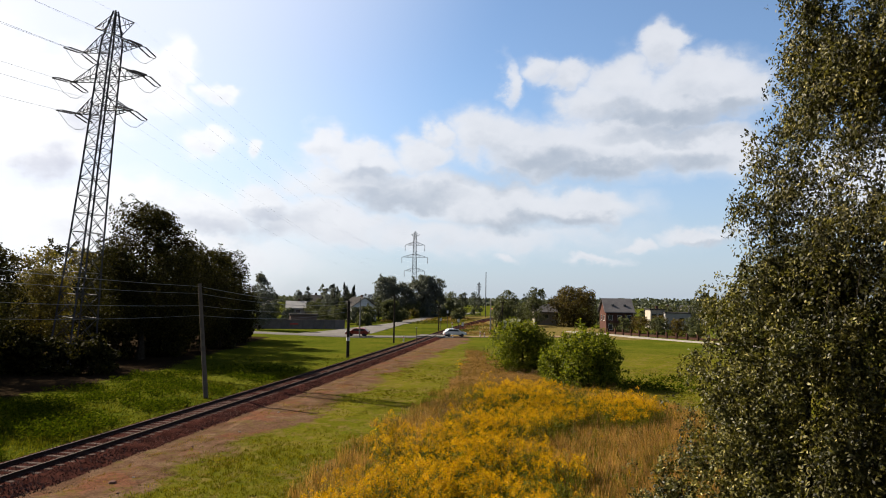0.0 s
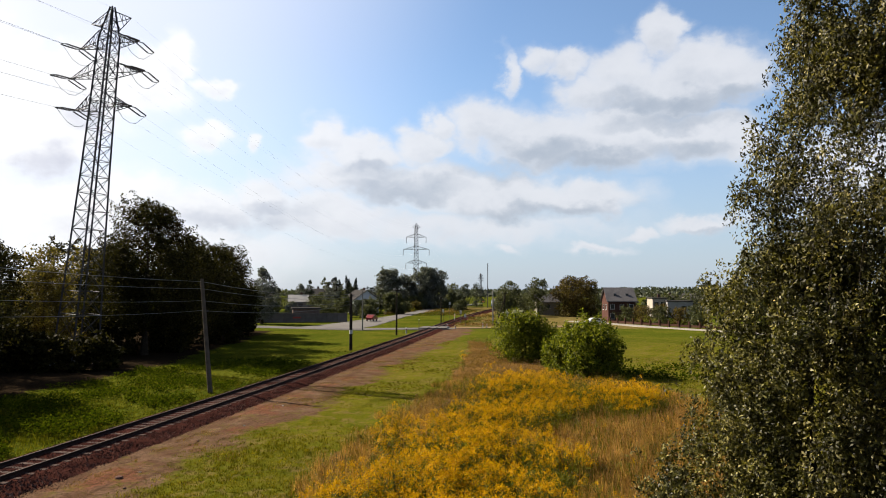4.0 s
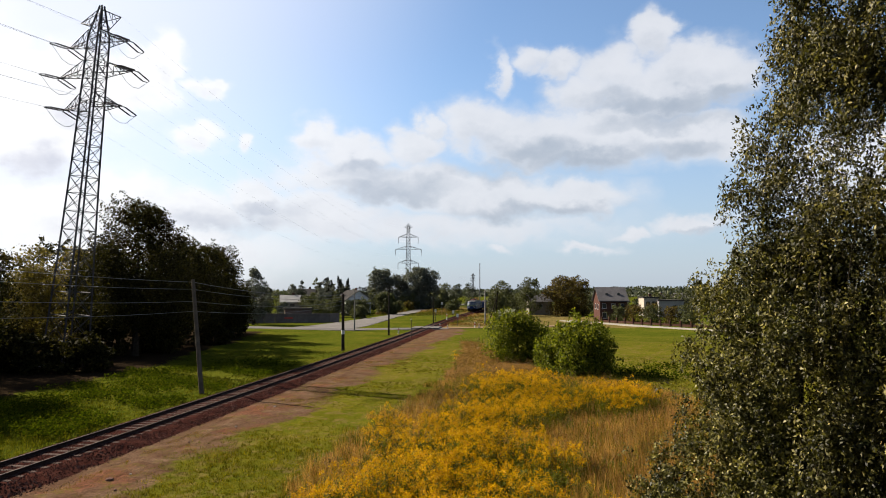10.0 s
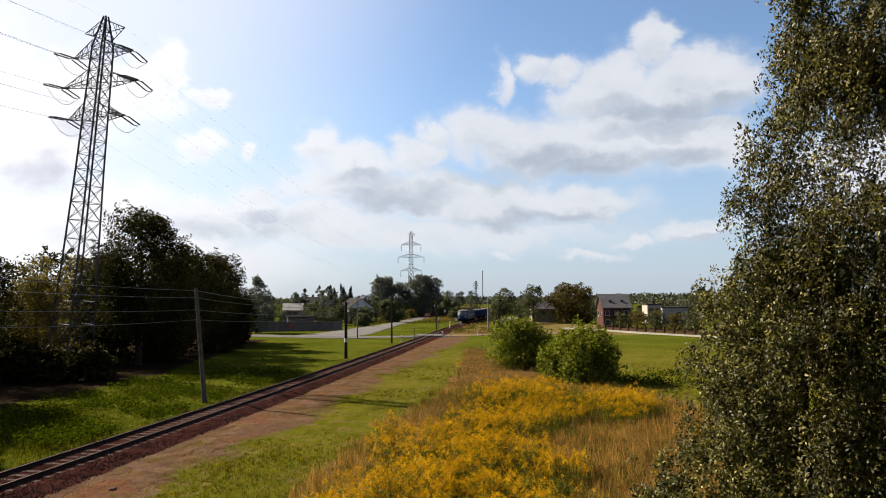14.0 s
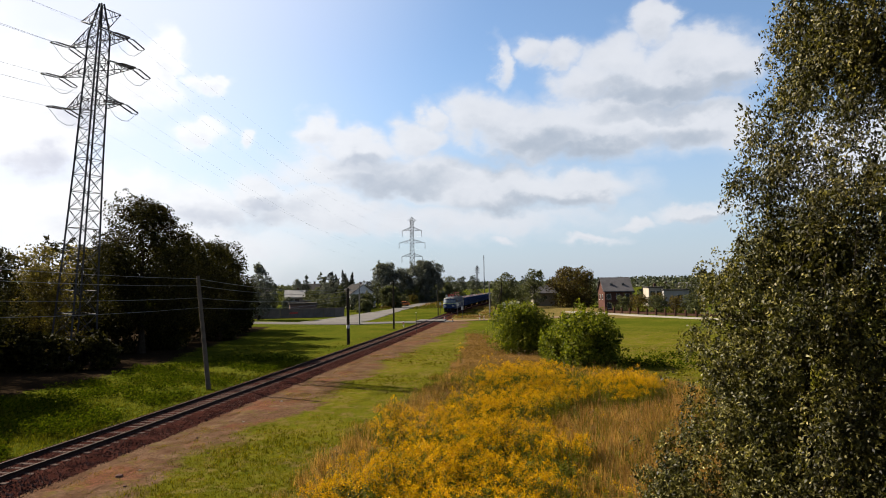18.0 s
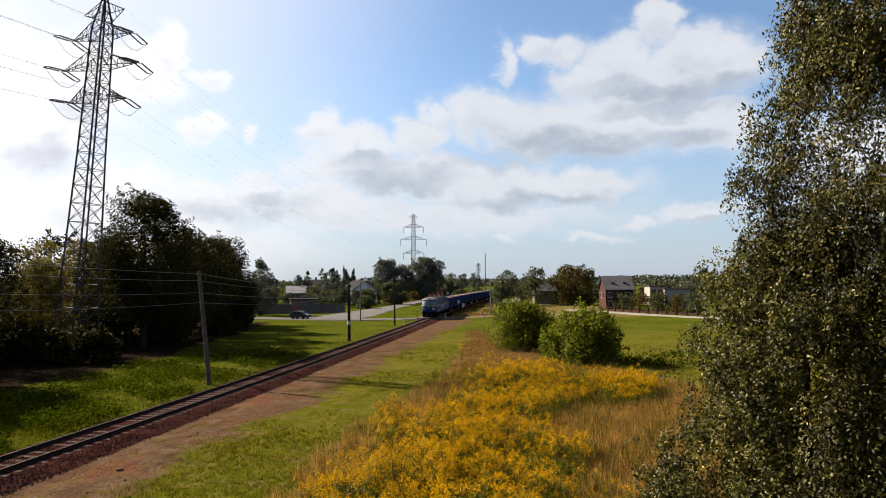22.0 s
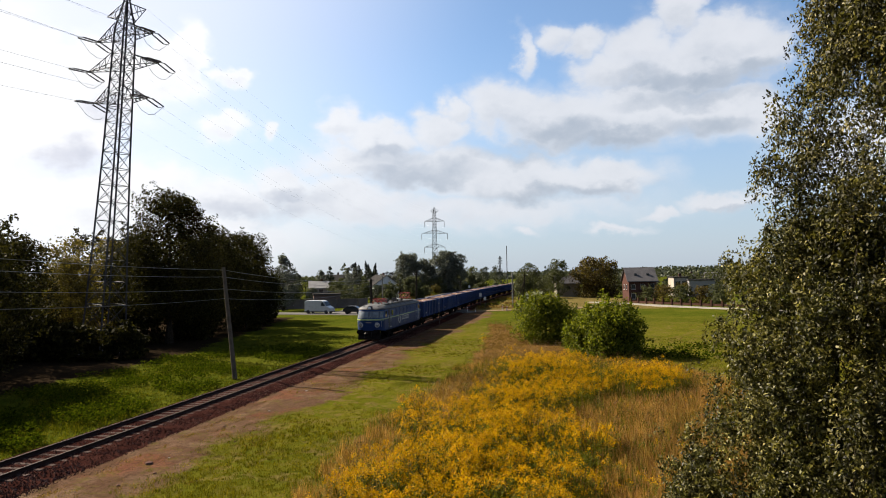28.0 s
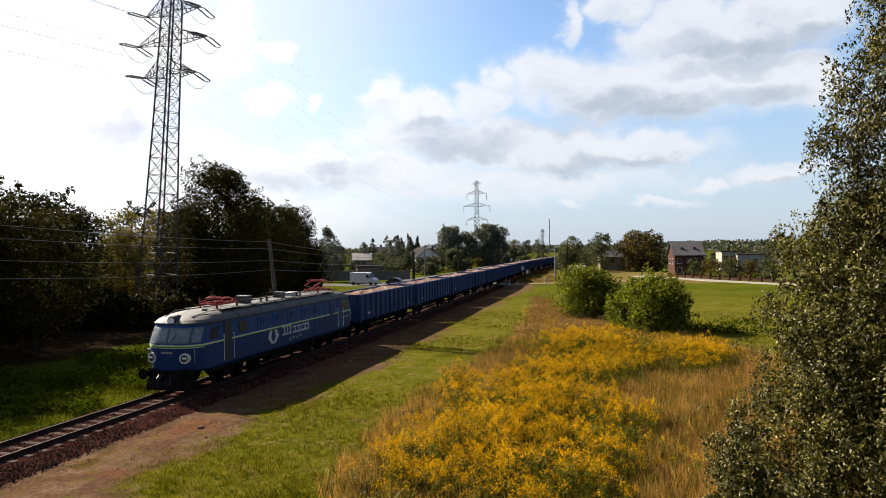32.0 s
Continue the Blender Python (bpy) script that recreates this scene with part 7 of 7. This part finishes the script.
def rank_growth():
    """Uneven tall weeds beyond the crossing and in the fields."""
    rng = np.random.default_rng(99)
    n = 9000
    y = rng.uniform(132, 290, n)
    x = -0.07 * y + rng.uniform(-6, 26, n)
    road = np.interp(y, [p[1] for p in SIDE], [p[0] for p in SIDE])
    k = (np.abs(x - track_x(y)) > 2.8) & (np.abs(x - road) > 3.6) & (rumple(x, y, 0.22, 3.0) * rng.uniform(0.5, 1.2, n) > 0.40) & ((y > 195) | ((x > track_x(y)) & (y > 138)))
    p = np.stack([x[k], y[k], np.full(k.sum(), GROUND)], 1)
    i = np.repeat(np.arange(len(p)), 12)
    tall = 0.25 + 0.9 * rumple(p[:, 0], p[:, 1], 0.35, 8.0) ** 2
    q = p[i] + np.stack([rng.normal(0, 0.5, len(i)), rng.normal(0, 0.5, len(i)), rng.uniform(0.05, 1.0, len(i)) * tall[i]], 1)
    dry = (rumple(q[:, 0], q[:, 1], 0.16, 5.0) > 0.5) & ((q[:, 1] > 200) | (q[:, 0] > track_x(q[:, 1])))
    for nm, sel, mat, lb in (("dry_weeds", dry, "grass_low", "rank brownish weeds beyond the crossing"), ("green_weeds", ~dry, "grass", "rank green weeds beyond the crossing")):
        tagged(new(nm, raw_mesh(nm, leaves(q[sel], 0.30, rng, 0.5), 4, mat)), lb, "weeds", kind="stuff")
    # clumps of dark weeds in the fields on both sides
    n = 1900
    c = np.array([(-16, 63), (-18, 65), (17, 57), (19, 55), (15.5, 60), (22, 62)])
    j = rng.integers(0, len(c), n)
    p = np.concatenate([c[j] + rng.normal(0, 1, (n, 2)) * [2.0, 1.3], rng.uniform(0.02, 0.45, (n, 1)) + GROUND], 1)
    p = p[np.abs(p[:, 0] - track_x(p[:, 1])) > 2.6]
    tagged(new("field_weeds", raw_mesh("field_weeds", leaves(p, 0.26, rng, 0.6, np.tile([0, 0, 1.0], (len(p), 1))), 4, "weed_leaf")), "broad dark green weeds in the field", "weeds", kind="stuff")


rank_growth()


def loose_stone(x, y, r, mat, label, seed):
    """A chipped stone lying on the dirt."""
    rng = np.random.default_rng(seed)
    bm = bmesh.new()
    bmesh.ops.create_icosphere(bm, subdivisions=1, radius=r)
    for v in bm.verts:
        v.co *= 0.75 + 0.5 * float(rng.uniform())
        v.co.z *= 0.65
    ob = part("loose_stone", bm, mat, at=pose(x, y, GROUND + 0.3 * r, 0, 0, 40 * seed))
    tagged(ob, label, "stone", "loose stones on the dirt strip")


for k, (y, off, r) in enumerate(((25.2, 4.6, 0.14), (26.0, 4.9, 0.07), (31.5, 4.2, 0.06), (24.0, 5.6, 0.06), (35.0, 4.8, 0.08), (28.6, 6.2, 0.05), (22.6, 5.2, 0.07), (41.0, 4.4, 0.09))):
    pale = k % 3 == 1
    loose_stone(float(track_x(y)) + off, y, r, "concrete" if pale else "stone", "pale loose stone on the dirt strip" if pale else "dark loose stone on the dirt strip", k + 1)
sleepers()


# ---- what moves ----
def drive(ob, rows):
    """rows: seconds, x, y, heading in degrees."""
    walk(ob, [(t, pose(x, y, GROUND + 0.12, 0, 0, a)) for t, x, y, a in rows])


def motions():
    times = [t for t, _ in TRAIN]
    front = [along(y) for _, y in TRAIN]
    rows = np.arange(0, 32.01, 1.0)
    # smooth run of the train between its known places
    coef = np.polyfit(times, front, 3, w=[0.5, 0.5, 1, 1, 1, 1, 2, 2, 3, 4, 4, 5, 6])
    s_at = lambda t: float(np.polyval(coef, t))
    back_of = 10.2
    for k, ob in enumerate([LOCO] + WAGONS):
        off = back_of if k == 0 else 20.75 + 15.74 * (k - 0.5)
        out = []
        for t in rows:
            x, y, a = on_track(s_at(t) + off)
            out.append((float(t), pose(x, y, 0.0, 0, 0, a)))
        walk(ob, out)
    # the locomotive's wheels roll
    for ob in LOCO.children_recursive:
        if ob.name.startswith("wheelset"):
            c = ob.matrix_basis.translation.copy()
            walk(ob, [(float(t), pose(c.x, c.y, c.z, 0, math.degrees((s_at(0) - s_at(t)) / 0.6) % 360, 0)) for t in np.arange(0, 32.01, 2 / 15)])
    drive(RED_CAR, [(0, -16.6, 123.4, 176), (0.5, -19.6, 124.8, 152), (1.0, -21.5, 128.5, 115), (2.0, -21.2, 137.5, 80), (3.5, -19.0, 151, 81), (5.5, -16.4, 173, 83), (6.2, -15.8, 181, 88), (7.0, -16.6, 193, 105), (8.0, -20.5, 211, 125), (9.0, -26, 214.5, 170), (32, -26.2, 214.5, 172)])
    drive(GREY_CAR, [(0, 1.6, 128.4, 14), (1.0, 6.8, 130.4, 16), (2.0, 16.5, 133.2, 19), (3.0, 25, 138, 32), (5, 38, 146, 10), (9, 75, 152, 5), (32, 160, 160, 5)])
    drive(ORANGE_CAR, [(0, 36, 520, -100), (9, 4, 318, -100), (12, -4.6, 276, -98), (13, -5.6, 268, -97), (14, -6.6, 260, -96), (15.2, -8.6, 244, -96), (16.5, -10.8, 226, -97), (17.6, -12.8, 220.5, -140), (18.8, -17.2, 219.5, 178), (32, -18.4, 219.5, 178)])
    drive(DARK_CAR, [(0, -120, 154.5, -15), (12, -95, 147.5, -16), (17, -62, 138, -16), (19, -42.0, 131.6, -18), (20, -36.0, 129.6, -18), (21, -31.6, 127.9, -18), (22, -28.2, 126.6, -18), (23, -25.6, 125.6, -17), (24, -23.6, 125, -12), (25, -22.3, 124.8, -8), (26.5, -21.9, 124.7, -7), (32, -21.9, 124.7, -7)])
    drive(VAN, [(0, -150, 163, -15), (18, -95, 147.5, -16), (22, -50, 134.2, -17), (23, -41.5, 131.2, -17), (24, -35.5, 129.2, -18), (25, -32.8, 128.3, -18), (26.5, -30.6, 127.5, -18), (28, -29.0, 127.0, -18), (30, -28.6, 126.8, -18), (32, -28.6, 126.8, -18)])


motions()
